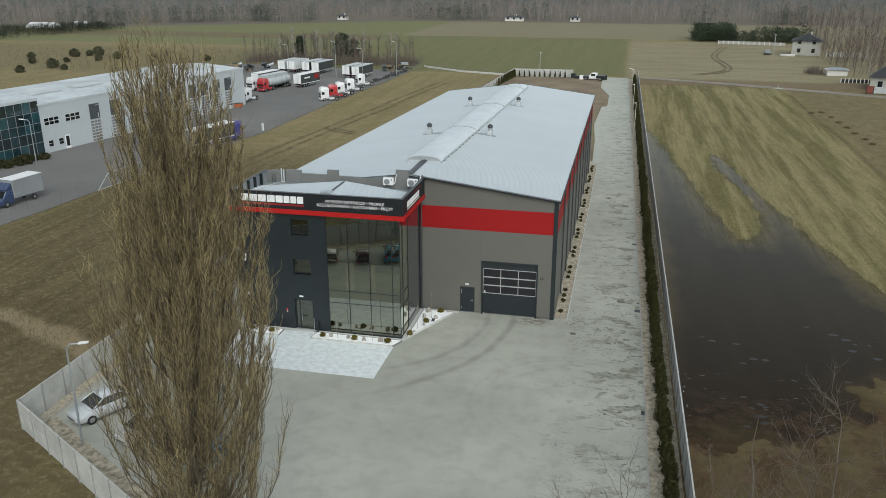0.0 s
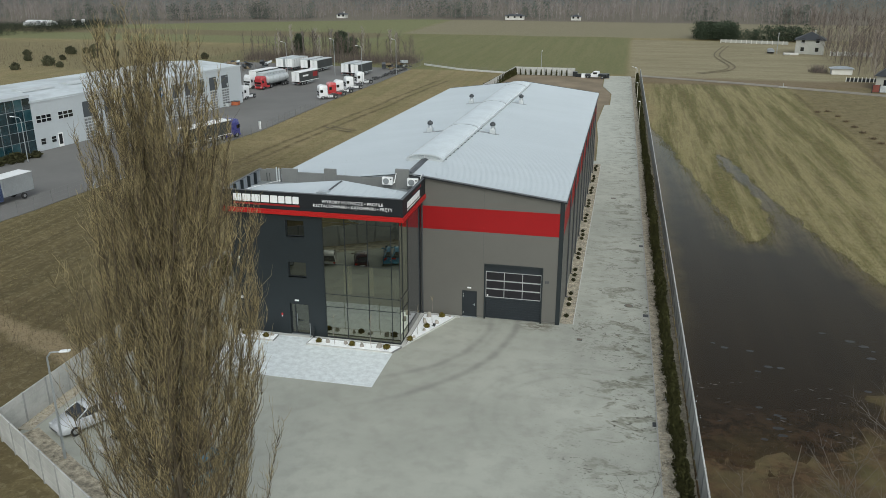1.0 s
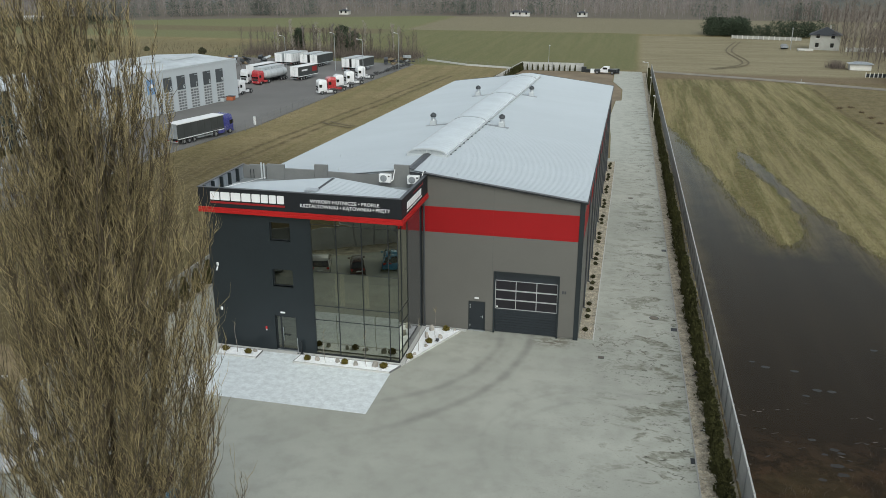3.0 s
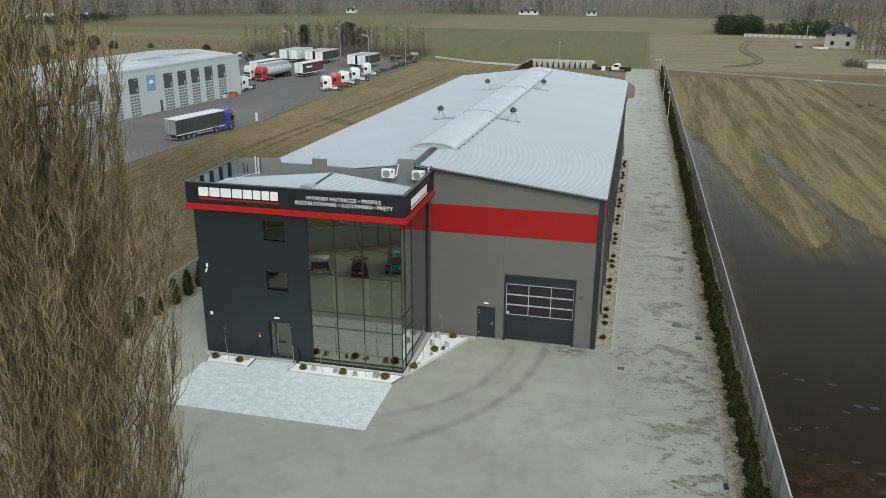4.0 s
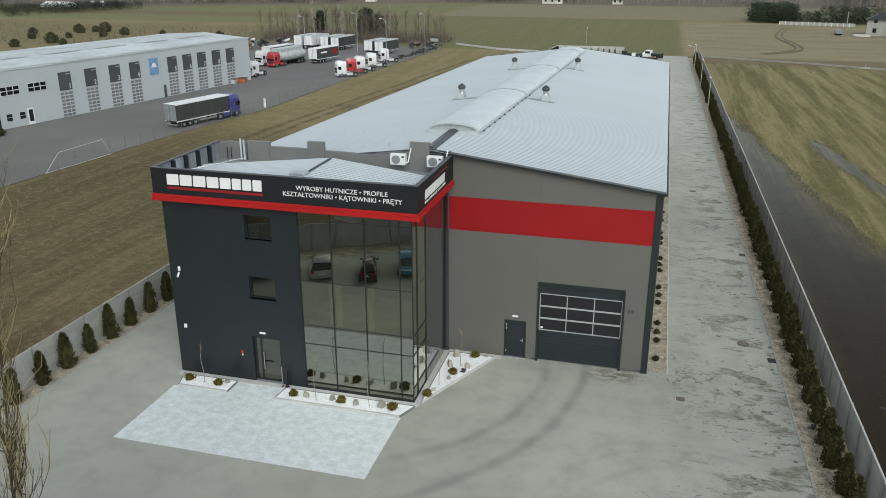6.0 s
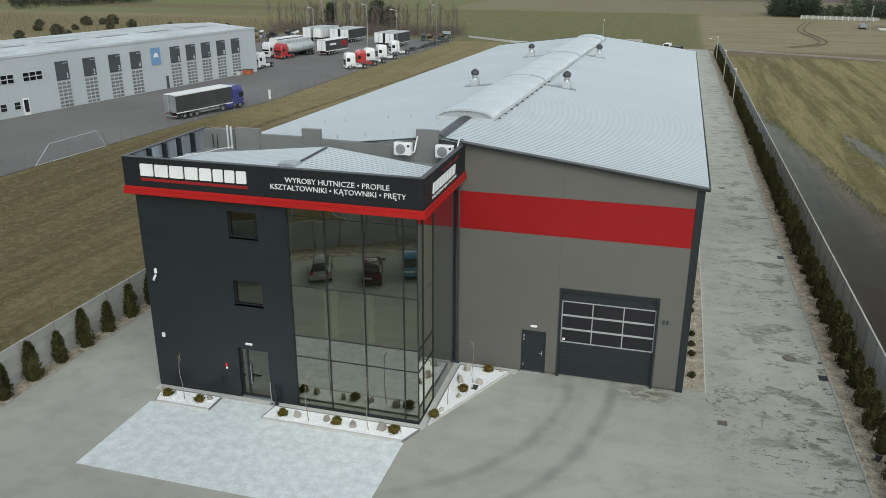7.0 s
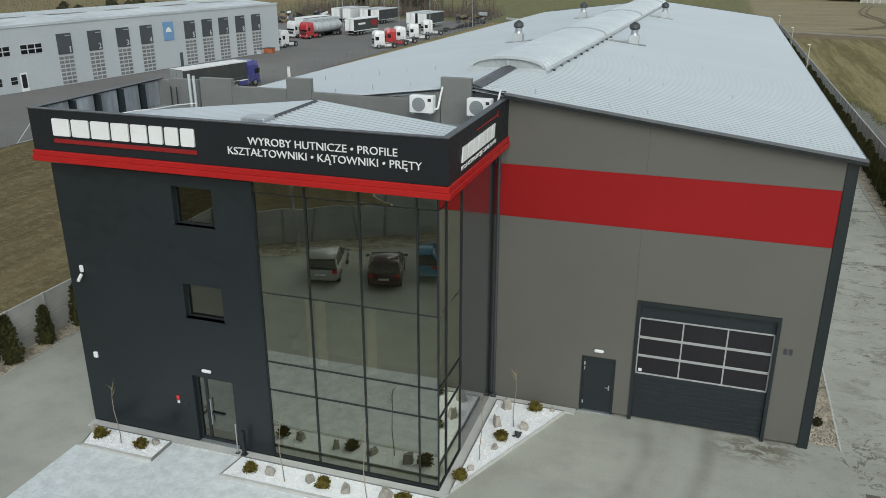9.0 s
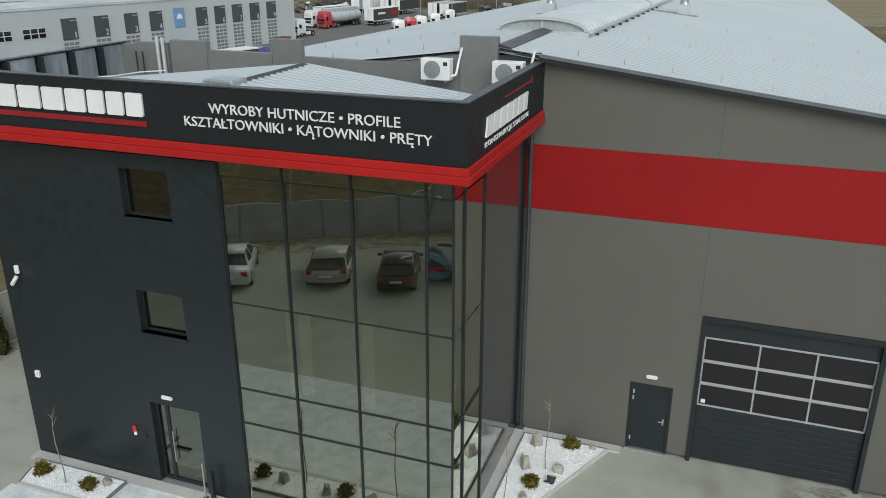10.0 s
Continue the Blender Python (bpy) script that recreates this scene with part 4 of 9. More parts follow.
def hall_roof():
    # ribbed sheet: ribs run down the slope
    pitch, y = 0.30, HY0 - 0.22
    prof = []
    while y < HY1 + 0.25:
        prof += [(y, 0.0), (y + 0.17, 0.0), (y + 0.20, 0.030), (y + 0.27, 0.030)]
        y += pitch
    prof = np.array(prof)
    lx, rx = left_x(prof[:, 0]), ridge_x(prof[:, 0])
    ez, rz = eave_z(prof[:, 0]), ridge_z(prof[:, 0])
    for name, xa, za, xb, zb in (("roof_sheet_left", lx, ez, rx, rz), ("roof_sheet_right", rx, rz, np.full(len(prof), HX1 + 0.14), ez)):
        v = []
        for x, z in ((xa, za), (xb, zb)):
            v.append(np.stack([x, prof[:, 0], prof[:, 1] + z], 1))
            v.append(np.stack([x, prof[:, 0], prof[:, 1] + z - 0.12], 1))
        v = np.concatenate(v)
        n = len(prof)
        a = np.arange(n - 1)
        f = [np.stack([a, a + 1, a + 1 + 2 * n, a + 2 * n], 1), np.stack([a + n, a + 3 * n, a + 3 * n + 1, a + n + 1], 1),
             np.stack([a, a + n, a + n + 1, a + 1], 1), np.stack([a + 2 * n, a + 2 * n + 1, a + 3 * n + 1, a + 3 * n], 1)]
        part(name, arrays(name, v, np.concatenate(f), ROOF, flat=True), None, hall, "white ribbed roof sheet")
    # dark rake and eave flashings, gutter
    for a, b in (((-16.3, 0), (-5.12, 0)),):
        za, zb = roof_z(a[0]), roof_z(b[0])
        # foot of the flashing in near-black, which stands in for the shadow gap
        bm = bmn()
        prism(bm, [(a[0], za - 0.17), (b[0], zb - 0.17), (b[0], zb - 0.05), (a[0], za - 0.05)], HY0 - 0.29, HY0 - 0.23, "y")
        part("rake_flashing", bm, FRAME_DARK, hall, "dark steel edge flashing with a painted shadow gap")
        bm = bmn()
        prism(bm, [(a[0], za - 0.05), (b[0], zb - 0.05), (b[0], zb + 0.035), (a[0], za + 0.035)], HY0 - 0.31, HY0 - 0.225, "y")
        part("rake_cap", bm, RAKE_GREY, hall, "grey steel edge cap")
    bm = bmn()
    prism(bm, [(-29.3, roof_z(-29.3) - 0.2), (-16.3, 11.4), (-16.3, 11.75), (-29.3, roof_z(-29.3) + 0.05)], HY0 - 0.1, HY0 - 0.04, "y")
    part("rake_flashing", bm, DARK_METAL, hall)
    gz = EAVE - 0.05
    fall = Matrix.Identity(4)
    fall[2][1] = -0.0035
    fall[2][3] = 0.0035 * 65.2
    fall[0][3] = -0.14
    RID = ridge_x(68.0)
    bm = bmn()
    prism(bm, [(HX1 + 0.18, gz), (HX1 + 0.2, gz - 0.13), (HX1 + 0.34, gz - 0.13), (HX1 + 0.37, gz), (HX1 + 0.345, gz), (HX1 + 0.325, gz - 0.10), (HX1 + 0.22, gz - 0.10), (HX1 + 0.2, gz)], HY0 - 0.25, HY1 + 0.2, "y")
    bm.transform(fall)
    part("gutter", bm, DARK_METAL, hall, "dark steel eaves gutter")
    part("rear_flashing", pr([(left_x(HY1), eave_z(HY1) - 0.2), (ridge_x(HY1), ridge_z(HY1) - 0.2), (HX1 + 0.14, eave_z(HY1) - 0.2), (HX1 + 0.14, eave_z(HY1) + 0.04), (ridge_x(HY1), ridge_z(HY1) + 0.06), (left_x(HY1), eave_z(HY1) + 0.06)], HY1 + 0.25, HY1 + 0.3, "y"), DARK_METAL, hall)
    # ridge cap with its toothed filler, in front of the skylight
    bm = bmn()
    prism(bm, [(RID - 0.30, TOP), (RID, TOP + 0.085), (RID + 0.30, TOP), (RID + 0.30, TOP - 0.02), (RID, TOP + 0.06), (RID - 0.30, TOP - 0.02)], HY0 - 0.2, 70.5, "y")
    part("ridge_cap", bm, DARK_METAL, hall, "dark ridge cap")


def skylight():
    """A barrel skylight along the ridge: kerbs, translucent ribbed vault, glazed end."""
    y0, y1, hw, rise, zb = 70.0, 119.5, 1.42, 0.36, TOP - 0.03
    slant = Matrix.Identity(4)
    slant[0][1] = (ridge_x(y1) - ridge_x(y0)) / (y1 - y0)
    slant[2][1] = (ridge_z(y1) - ridge_z(y0)) / (y1 - y0)
    slant = Matrix.Translation((ridge_x(y0) - 0.1, y0, ridge_z(y0) - TOP)) @ slant
    L = y1 - y0

    def lay(bm):
        bm.transform(slant)
        return bm

    bm = bmn()
    for sx in (-1, 1):
        a, b = sorted((sx * hw, sx * (hw + 0.12)))
        box(bm, a, b, 0, L, TOP - 0.45, zb)
        a, b = sorted((sx * (hw - 0.02), sx * (hw + 0.20)))
        box(bm, a, b, 0, L, zb, zb + 0.05)
    box(bm, -hw - 0.12, hw + 0.12, -0.1, -0.001, TOP - 0.45, zb + 0.05)
    sk = part("skylight_kerb", lay(bm), GALV_PALE, hall, "pale galvanised skylight kerb")
    m = 14
    arc = [(-hw * math.cos(math.pi * i / m), zb + 0.05 + rise * math.sin(math.pi * i / m)) for i in range(m + 1)]
    ys, y = [], 0.0
    while y < L:
        ys += [(y, 0), (y + 0.42, 0), (y + 0.45, 1), (y + 0.55, 1)]
        y += 0.58
    ys = [q for q in ys if q[0] <= L]
    bm = bmn()
    grid = [[bm.verts.new((ax * (1 + 0.02 * up), yy, zb + (az - zb) * (1 + 0.025 * up))) for yy, up in ys] for ax, az in arc]
    for i in range(m):
        for k in range(len(ys) - 1):
            bm.faces.new((grid[i][k], grid[i][k + 1], grid[i + 1][k + 1], grid[i + 1][k]))
    part("vault", lay(bm), POLY, sk, "translucent white ribbed vault")
    part("end_glazing", lay(pr(arc, -0.02, 0.03, "y")), END_POLY, sk)
    part("end_bar", lay(bx(-0.03, 0.03, -0.06, -0.02, zb, zb + rise)), GALV_PALE, sk)
    o = [(ax * 1.05, zb + 0.02 + (az - zb) * 1.10) for ax, az in arc]
    i_ = [(ax * 0.99, zb + (az - zb) * 0.99) for ax, az in reversed(arc)]
    part("end_hoop", lay(pr(o + i_, -0.12, 0.1, "y")), GALV_PALE, sk)
    for yy in (14.6, 30.5, 46.0):
        part("vault_band", lay(pr(o + i_, yy, yy + 0.14, "y")), GALV, sk)
    me = mesh_of(bx(-0.04, 0.09, -0.02, 0.02, -0.05, 0.03, 0.005), DARK_METAL, "bracket")
    for k in range(11):
        ob = new("bracket", me)
        hang(ob, sk)
        yy = y0 + 1.0 + 1.45 * k
        ob.location = (ridge_x(yy) + hw + 0.05, yy, roof_z(ridge_x(yy) + hw, yy) + 0.06)


def roof_fan(x, y):
    """A roof ventilator: square upstand, white neck, dark rain cowl, on a flashing that runs to the ridge."""
    z, rg = roof_z(x, y), ridge_x(y)
    r = thing("roof_ventilator", (x, y, z), "white roof ventilator with a dark round cowl", "roof vent", "ventilators on the hall roof")
    part("upstand", bx(x - 0.27, x + 0.27, y - 0.27, y + 0.27, z - 0.08, z + 0.48, 0.02), GALV_PALE, r, "white square upstand")
    bm = bmn()
    cyl(bm, (x, y, z + 0.48), (x, y, z + 0.60), 0.24, 0.19, 14)
    cyl(bm, (x, y, z + 0.60), (x, y, z + 0.78), 0.19, 0.19, 14)
    part("neck", bm, GALV, r)
    bm = bmn()
    cyl(bm, (x, y, z + 0.78), (x, y, z + 0.86), 0.23, 0.29, 16)
    cyl(bm, (x, y, z + 0.86), (x, y, z + 1.04), 0.29, 0.26, 16)
    cyl(bm, (x, y, z + 1.04), (x, y, z + 1.18), 0.26, 0.06, 16)
    part("cowl", bm, DARK_METAL, r, "dark rain cowl")
    sx = 1 if x < rg else -1
    a, b = sorted((x - sx * 0.65, rg - sx * 1.62))
    bm = bmn()
    v = []
    for xx in (a, b):
        for yy, dz in ((y - 0.33, 0.0), (y - 0.33, 0.065), (y + 0.08, 0.065), (y + 0.08, 0.0)):
            v.append(bm.verts.new((xx, yy, roof_z(xx, y) + dz)))
    for q in ((0, 1, 2, 3), (7, 6, 5, 4), (0, 4, 5, 1), (1, 5, 6, 2), (2, 6, 7, 3), (3, 7, 4, 0)):
        bm.faces.new([v[i] for i in q])
    part("base_flashing", bm, SADDLE, r, "grey saddle flashing")


hall_walls()
hall_roof()
skylight()
for fx, fy in ((-20.35, 84.0), (-14.05, 84.3), (-19.75, 103.0), (-13.75, 103.6)):
    roof_fan(fx, fy)

# snow guards: short hooks set in rows on the sheet
hook = mesh_of(bx(-0.01, 0.01, -0.01, 0.01, 0.0, 0.17), GALV, "snow_hook")
for yy, xs in ((65.6, [-15.4 + 1.24 * i for i in range(9)]), (71.6, [-14.2 + 1.3 * i for i in range(7)] + [-27.5 + 1.3 * i for i in range(6)]), (78.5, [-13.5 + 1.6 * i for i in range(5)]), (66.2, [-27.6 + 1.5 * i for i in range(6)])):
    for x in xs:
        ob = new("snow_hook", hook)
        hang(ob, hall)
        ob.location = (x, yy, roof_z(x, yy) + 0.03)


# ---- doors of the hall ----
def side_door():
    d = part("personnel_door", bx(-13.1, -12.06, HY0 + 0.02, HY0 + 0.07, 0.1, 2.24, 0.008), DOOR_DARK, hall, "dark grey steel door, shut")
    for a, b, lo, hi in ((-13.195, -13.1, 0.06, 2.315), (-12.06, -11.972, 0.06, 2.315), (-13.1, -12.06, 2.24, 2.315)):
        part("door_frame", bx(a, b, HY0 - 0.015, HY0 + 0.1, lo, hi), CLAD_DARK, hall)
    part("handle", bx(-12.30, -12.14, HY0 - 0.045, HY0 - 0.02, 1.12, 1.15, 0.006), GALV, d, "steel lever handle")
    part("lock_plate", bx(-12.19, -12.14, HY0 + 0.0, HY0 + 0.02, 1.02, 1.22), GALV, d)
    for z in (0.35, 1.75, 1.95):
        part("hinge", bx(-13.10, -13.06, HY0 - 0.01, HY0 + 0.02, z, z + 0.12), LINE_LIGHT, d)
    part("threshold", bx(-13.2, -11.97, HY0 - 0.06, HY0 + 0.12, -0.05, 0.06), GALV, hall)


def garage_door():
    x0, x1, z0, z1 = -11.28, -6.84, 0.06, 4.60
    for a, b, lo, hi in ((-11.40, -11.28, 0, 4.755), (-6.84, -6.722, 0, 4.755), (-11.28, -6.84, 4.60, 4.755)):
        part("gate_frame", bx(a, b, HY0 - 0.05, HY0 + 0.2, lo, hi), CLAD_DARK, hall)
    gate = part("sectional_gate", bx(x0, x1, HY0 + 0.12, HY0 + 0.18, z0, z1), DOOR_DARK, hall, "dark sectional gate with glazed panels, shut")
    y = HY0 + 0.12
    for i in range(9):
        a = z0 + i * 0.2
        part("slat", bx(x0, x1, y - 0.028, y, a + 0.008, a + 0.192, 0.006), DOOR_DARK, gate)
    part("top_section", bx(x0, x1, y - 0.02, y, 4.06, z1), DOOR_DARK, gate)
    zs = [1.90, 2.61, 3.33, 4.06]
    xs = [x0 + 0.02 + (x1 - x0 - 0.04) * i / 3 for i in range(4)]
    for j in range(3):
        for i in range(3):
            part("pane", bx(xs[i] + 0.03, xs[i + 1] - 0.03, y - 0.02, y, zs[j] + 0.04, zs[j + 1] - 0.04), PANE_BLACK, gate)
    for j, z in enumerate(zs):
        h = 0.028 if j in (0, 3) else 0.048
        part("rail", bx(x0 + 0.01, x1 - 0.01, y - 0.036, y - 0.005, z - h, z + h, 0.004), GATE_BAR, gate)
    for i, x in enumerate(xs):
        for j in range(3):
            h0, h1 = (0.028 if j == 0 else 0.048), (0.028 if j == 2 else 0.048)
            part("mullion", bx(x - 0.024, x + 0.024, y - 0.034, y - 0.006, zs[j] + h0 + 0.001, zs[j + 1] - h1 - 0.001), GATE_BAR, gate)
    part("gate_label", bx(-11.18, -11.06, y - 0.04, y - 0.036, 1.98, 2.10), WHITE, gate)


side_door()
garage_door()
l = part("bulkhead_lamp", bx(-12.77, -12.43, HY0 - 0.08, HY0, 2.53, 2.65, 0.03, 2), WHITE, hall, "white emergency lamp")
for i in range(2):
    part("house_number_bar", bx(-6.54 + i * 0.17, -6.42 + i * 0.17, HY0 - 0.012, HY0 - 0.001, 3.46, 3.68), DARK_METAL, hall)

# ---- the office block ----
OX0, OX1, OY0, OY1 = -29.9, -16.6, 58.95, 65.15
office = thing("office_building", (-23, 62, 0), "dark three-storey office block with a glass corner and sign fascia", "office building")


def office_front():
    """Front wall with its three openings, built of stretches between them."""
    y0, y1 = OY0, OY0 + 0.28
    gx = -22.52
    rows = {"a": (-25.38, -23.93)}
    xa, xb = rows["a"]
    dl, dr = -25.45, -23.85
    part("wall_front", bx(OX0, xa - 0.1, y0, y1, 0.05, 9.7), CLAD_DARK, office)
    part("wall_front", bx(xb + 0.1, gx, y0, y1, 0.05, 9.7), CLAD_DARK, office)
    for lo, hi in ((2.66, 4.82), (6.04, 8.06), (9.32, 9.7)):
        part("wall_front", bx(xa - 0.1, xb + 0.1, y0, y1, lo, hi), CLAD_DARK, office)
    for lo, hi in ((4.82, 6.04), (8.06, 9.32)):
        for a, b in ((xa - 0.1, xa), (xb, xb + 0.1)):
            part("wall_front", bx(a, b, y0, y1, lo, hi), CLAD_DARK, office)
        w = part("window", bx(xa + 0.02, xb - 0.02, y0 + 0.20, y0 + 0.215, lo + 0.02, hi - 0.02), GLASS_WIN, office, "dark reflecting window")
        w.visible_shadow = False
        for p in (bx(xa, xa + 0.06, y0 + 0.17, y0 + 0.24, lo, hi), bx(xb - 0.06, xb, y0 + 0.17, y0 + 0.24, lo, hi),
                  bx(xa + 0.06, xb - 0.06, y0 + 0.17, y0 + 0.24, hi - 0.06, hi), bx(xa + 0.06, xb - 0.06, y0 + 0.17, y0 + 0.24, lo, lo + 0.06)):
            part("window_frame", p, FRAME_DARK, w)
        part("window_sill", bx(xa - 0.04, xb + 0.04, y0 - 0.05, y0 + 0.17, lo - 0.035, lo), CLAD_DARK, w)
    # entrance door with a glazed leaf and sidelight
    for a, b in ((xa - 0.1, dl), (dr, xb + 0.1)):
        if b - a > 0.01:
            part("wall_front", bx(a, b, y0, y1, 0.05, 2.66), CLAD_DARK, office)
    door = part("entrance_door", bx(-25.02, -24.0, y0 + 0.20, y0 + 0.21, 0.16, 2.52), GLASS_WIN, office, "glazed entrance door, shut")
    door.visible_shadow = False
    side = part("sidelight", bx(-25.36, -25.12, y0 + 0.20, y0 + 0.21, 0.16, 2.52), GLASS_WIN, office)
    side.visible_shadow = False
    for a, b in ((-25.45, -25.36), (-25.12, -25.02), (-24.0, -23.85)):
        part("door_frame", bx(a, b, y0 + 0.17, y0 + 0.25, 0.06, 2.6), FRAME_DARK, door)
    for lo, hi in ((0.06, 0.16), (2.52, 2.65)):
        part("door_frame", bx(-25.36, -24.0, y0 + 0.165, y0 + 0.252, lo, hi), FRAME_DARK, door)
    part("pull_handle", rod((-24.93, y0 + 0.12, 0.75), (-24.93, y0 + 0.12, 1.75), 0.018), GALV, door, "long steel pull bar")
    part("panic_bar", bx(-24.95, -24.45, y0 + 0.13, y0 + 0.17, 1.16, 1.21), FRAME_DARK, door)
    part("threshold", bx(-25.45, -23.85, y0 - 0.02, y0 + 0.3, -0.02, 0.06), GALV, office)
    part("entrance_lamp", bx(-25.0, -24.64, y0 - 0.08, y0, 2.87, 2.99, 0.03, 2), WHITE, office, "white emergency lamp")
    part("fire_call_box", bx(-26.16, -26.05, y0 - 0.06, y0, 1.58, 1.76, 0.012), RED_PLASTIC, office, "small red box")
    part("call_point_plate", bx(-26.15, -26.06, y0 - 0.04, y0, 1.46, 1.56, 0.008), WHITE, office)
    part("call_button", bx(-25.82, -25.74, y0 - 0.05, y0, 1.42, 1.52, 0.01), PLASTIC, office)
    part("wall_box", bx(-29.42, -29.26, y0 - 0.09, y0, 2.7, 2.92, 0.02), WHITE, office, "small white box")
    c = part("security_camera", bx(-29.40, -29.26, y0 - 0.10, y0, 5.95, 6.2, 0.03), WHITE, office, "white security camera")
    part("camera_head", rod((-29.33, y0 - 0.1, 5.88), (-29.28, y0 - 0.34, 5.74), 0.055), WHITE, c)


def pane(xa, xb, y, za, zb, sag, tilt=0.0, n=8):
    """Toughened glass that sags a few millimetres inwards between its beads."""
    bm = bmn()
    g = [[None] * (n + 1) for _ in range(n + 1)]
    for i in range(n + 1):
        for j in range(n + 1):
            u, v = 2 * i / n - 1, 2 * j / n - 1
            g[i][j] = bm.verts.new((xa + (xb - xa) * i / n, y + sag * (1 - u * u) * (1 - v * v) + tilt * (v + 1) / 2, za + (zb - za) * j / n))
    for i in range(n):
        for j in range(n):
            bm.faces.new((g[i][j], g[i + 1][j], g[i + 1][j + 1], g[i][j + 1]))
    # flat inner face
    bm.faces.new([bm.verts.new(q) for q in ((xa, y + 0.04, za), (xa, y + 0.04, zb), (xb, y + 0.04, zb), (xb, y + 0.04, za))])
    return bm


def curtain_wall():
    x0, x1, y0, y1 = -22.52, OX1, OY0 + 0.04, 61.25
    zs = [0.12, 2.62, 3.66, 6.1, 9.36, 9.72]
    xs = [x0, -20.80, -19.06, -17.27, x1]
    cw = part("curtain_wall", bx(x0, x1, OY0, OY0 + 0.3, 0.03, 0.12), FRAME_DARK, office, "glass corner with dark mullions")
    for i in range(4):
        for j in range(5):
            sag, tilt = (0.0042, 0.031) if j == 3 else (0.0009, 0.0)
            p = part("glass_pane", pane(xs[i] + 0.02, xs[i + 1] - 0.02, y0 + 0.025, zs[j] + 0.02, zs[j + 1] - 0.02, sag * (0.8 + 0.1 * ((i * 5 + j * 3) % 4)), tilt), GLASS, cw, smooth=True)
            p.visible_shadow = False
    ysd = [y0 + 0.02, 59.75, y1]
    for i in range(2):
        for j in range(5):
            p = part("glass_pane", bx(x1 - 0.05, x1 - 0.038, ysd[i] + 0.03, ysd[i + 1] - 0.02, zs[j] + 0.02, zs[j + 1] - 0.02), GLASS, cw)
            p.visible_shadow = False
    for i, x in enumerate(xs[:-1]):
        part("mullion", bx(x - 0.02, x + 0.02, OY0 + 0.02, OY0 + 0.16, 0.12, 9.72), FRAME_DARK, cw)
    part("corner_mullion", bx(x1 - 0.055, x1 - 0.01, OY0 + 0.015, OY0 + 0.06, 0.12, 9.72), FRAME_DARK, cw)
    for yy in (59.75, y1):
        part("mullion", bx(x1 - 0.15, x1, yy - 0.03, yy + 0.03, 0.12, 9.72), FRAME_DARK, cw)
    for z in zs[1:5]:
        h = 0.018 if z < 5 else 0.009
        part("transom", bx(x0, x1 - 0.06, OY0 + 0.04, OY0 + 0.12, z - h, z + h), FRAME_DARK, cw)
        if z < 5:
            part("transom", bx(x1 - 0.12, x1 - 0.008, OY0 + 0.1, y1 - 0.03, z - 0.022, z + 0.022), FRAME_DARK, cw)
    part("sill_side", bx(x1 - 0.3, x1, OY0 + 0.3, y1, 0.03, 0.12), FRAME_DARK, cw)


def office_rest():
    part("wall_side", bx(OX1 - 0.25, OX1, 61.28, HY0 - 0.02, 0.05, 9.7), CLAD_GLOSS, office, "glossy dark side panel")
    part("wall_left", bx(OX0, OX0 + 0.25, OY0 + 0.28, HY0, 0.05, 9.7), CLAD_DARK, office)
    part("downpipe", rod((OX1 + 0.13, HY0 - 0.09, 0.1), (OX1 + 0.13, HY0 - 0.09, 9.7), 0.065), DARK_METAL, office, "dark round downpipe")
    part("pipe_shoe", bx(OX1 + 0.02, OX1 + 0.25, HY0 - 0.22, HY0 - 0.01, 0.05, 0.16, 0.02), DARK_METAL, office)
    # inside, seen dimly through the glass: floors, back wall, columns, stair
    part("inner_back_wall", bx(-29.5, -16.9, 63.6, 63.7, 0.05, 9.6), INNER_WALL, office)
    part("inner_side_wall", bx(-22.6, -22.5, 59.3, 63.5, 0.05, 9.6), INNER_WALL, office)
    for z in (0.04, 3.32, 6.5):
        part("floor_slab", bx(-29.5, -16.95, 59.5 if z < 1 else 60.6, 63.5, z, z + 0.28 if z > 1 else z + 0.04), KERB, office)
    for a, b in ((-21.06, -20.88), (-20.72, -20.42), (-19.20, -19.10), (-19.0, -18.72)):
        bm = bmn()
        n = 5
        outline = [(a + (b - a) * k / n, 59.16 + 0.03 * (k % 2)) for k in range(n + 1)]
        prism(bm, outline + [(u, v + 0.03) for u, v in reversed(outline)], 3.72, 6.05)
        part("curtain", bm, INNER_PALE, office, "pale gathered curtain")
    part("ceiling_slab", bx(-29.6, -16.9, 59.3, 64.8, 9.62, 9.7), KERB, office)


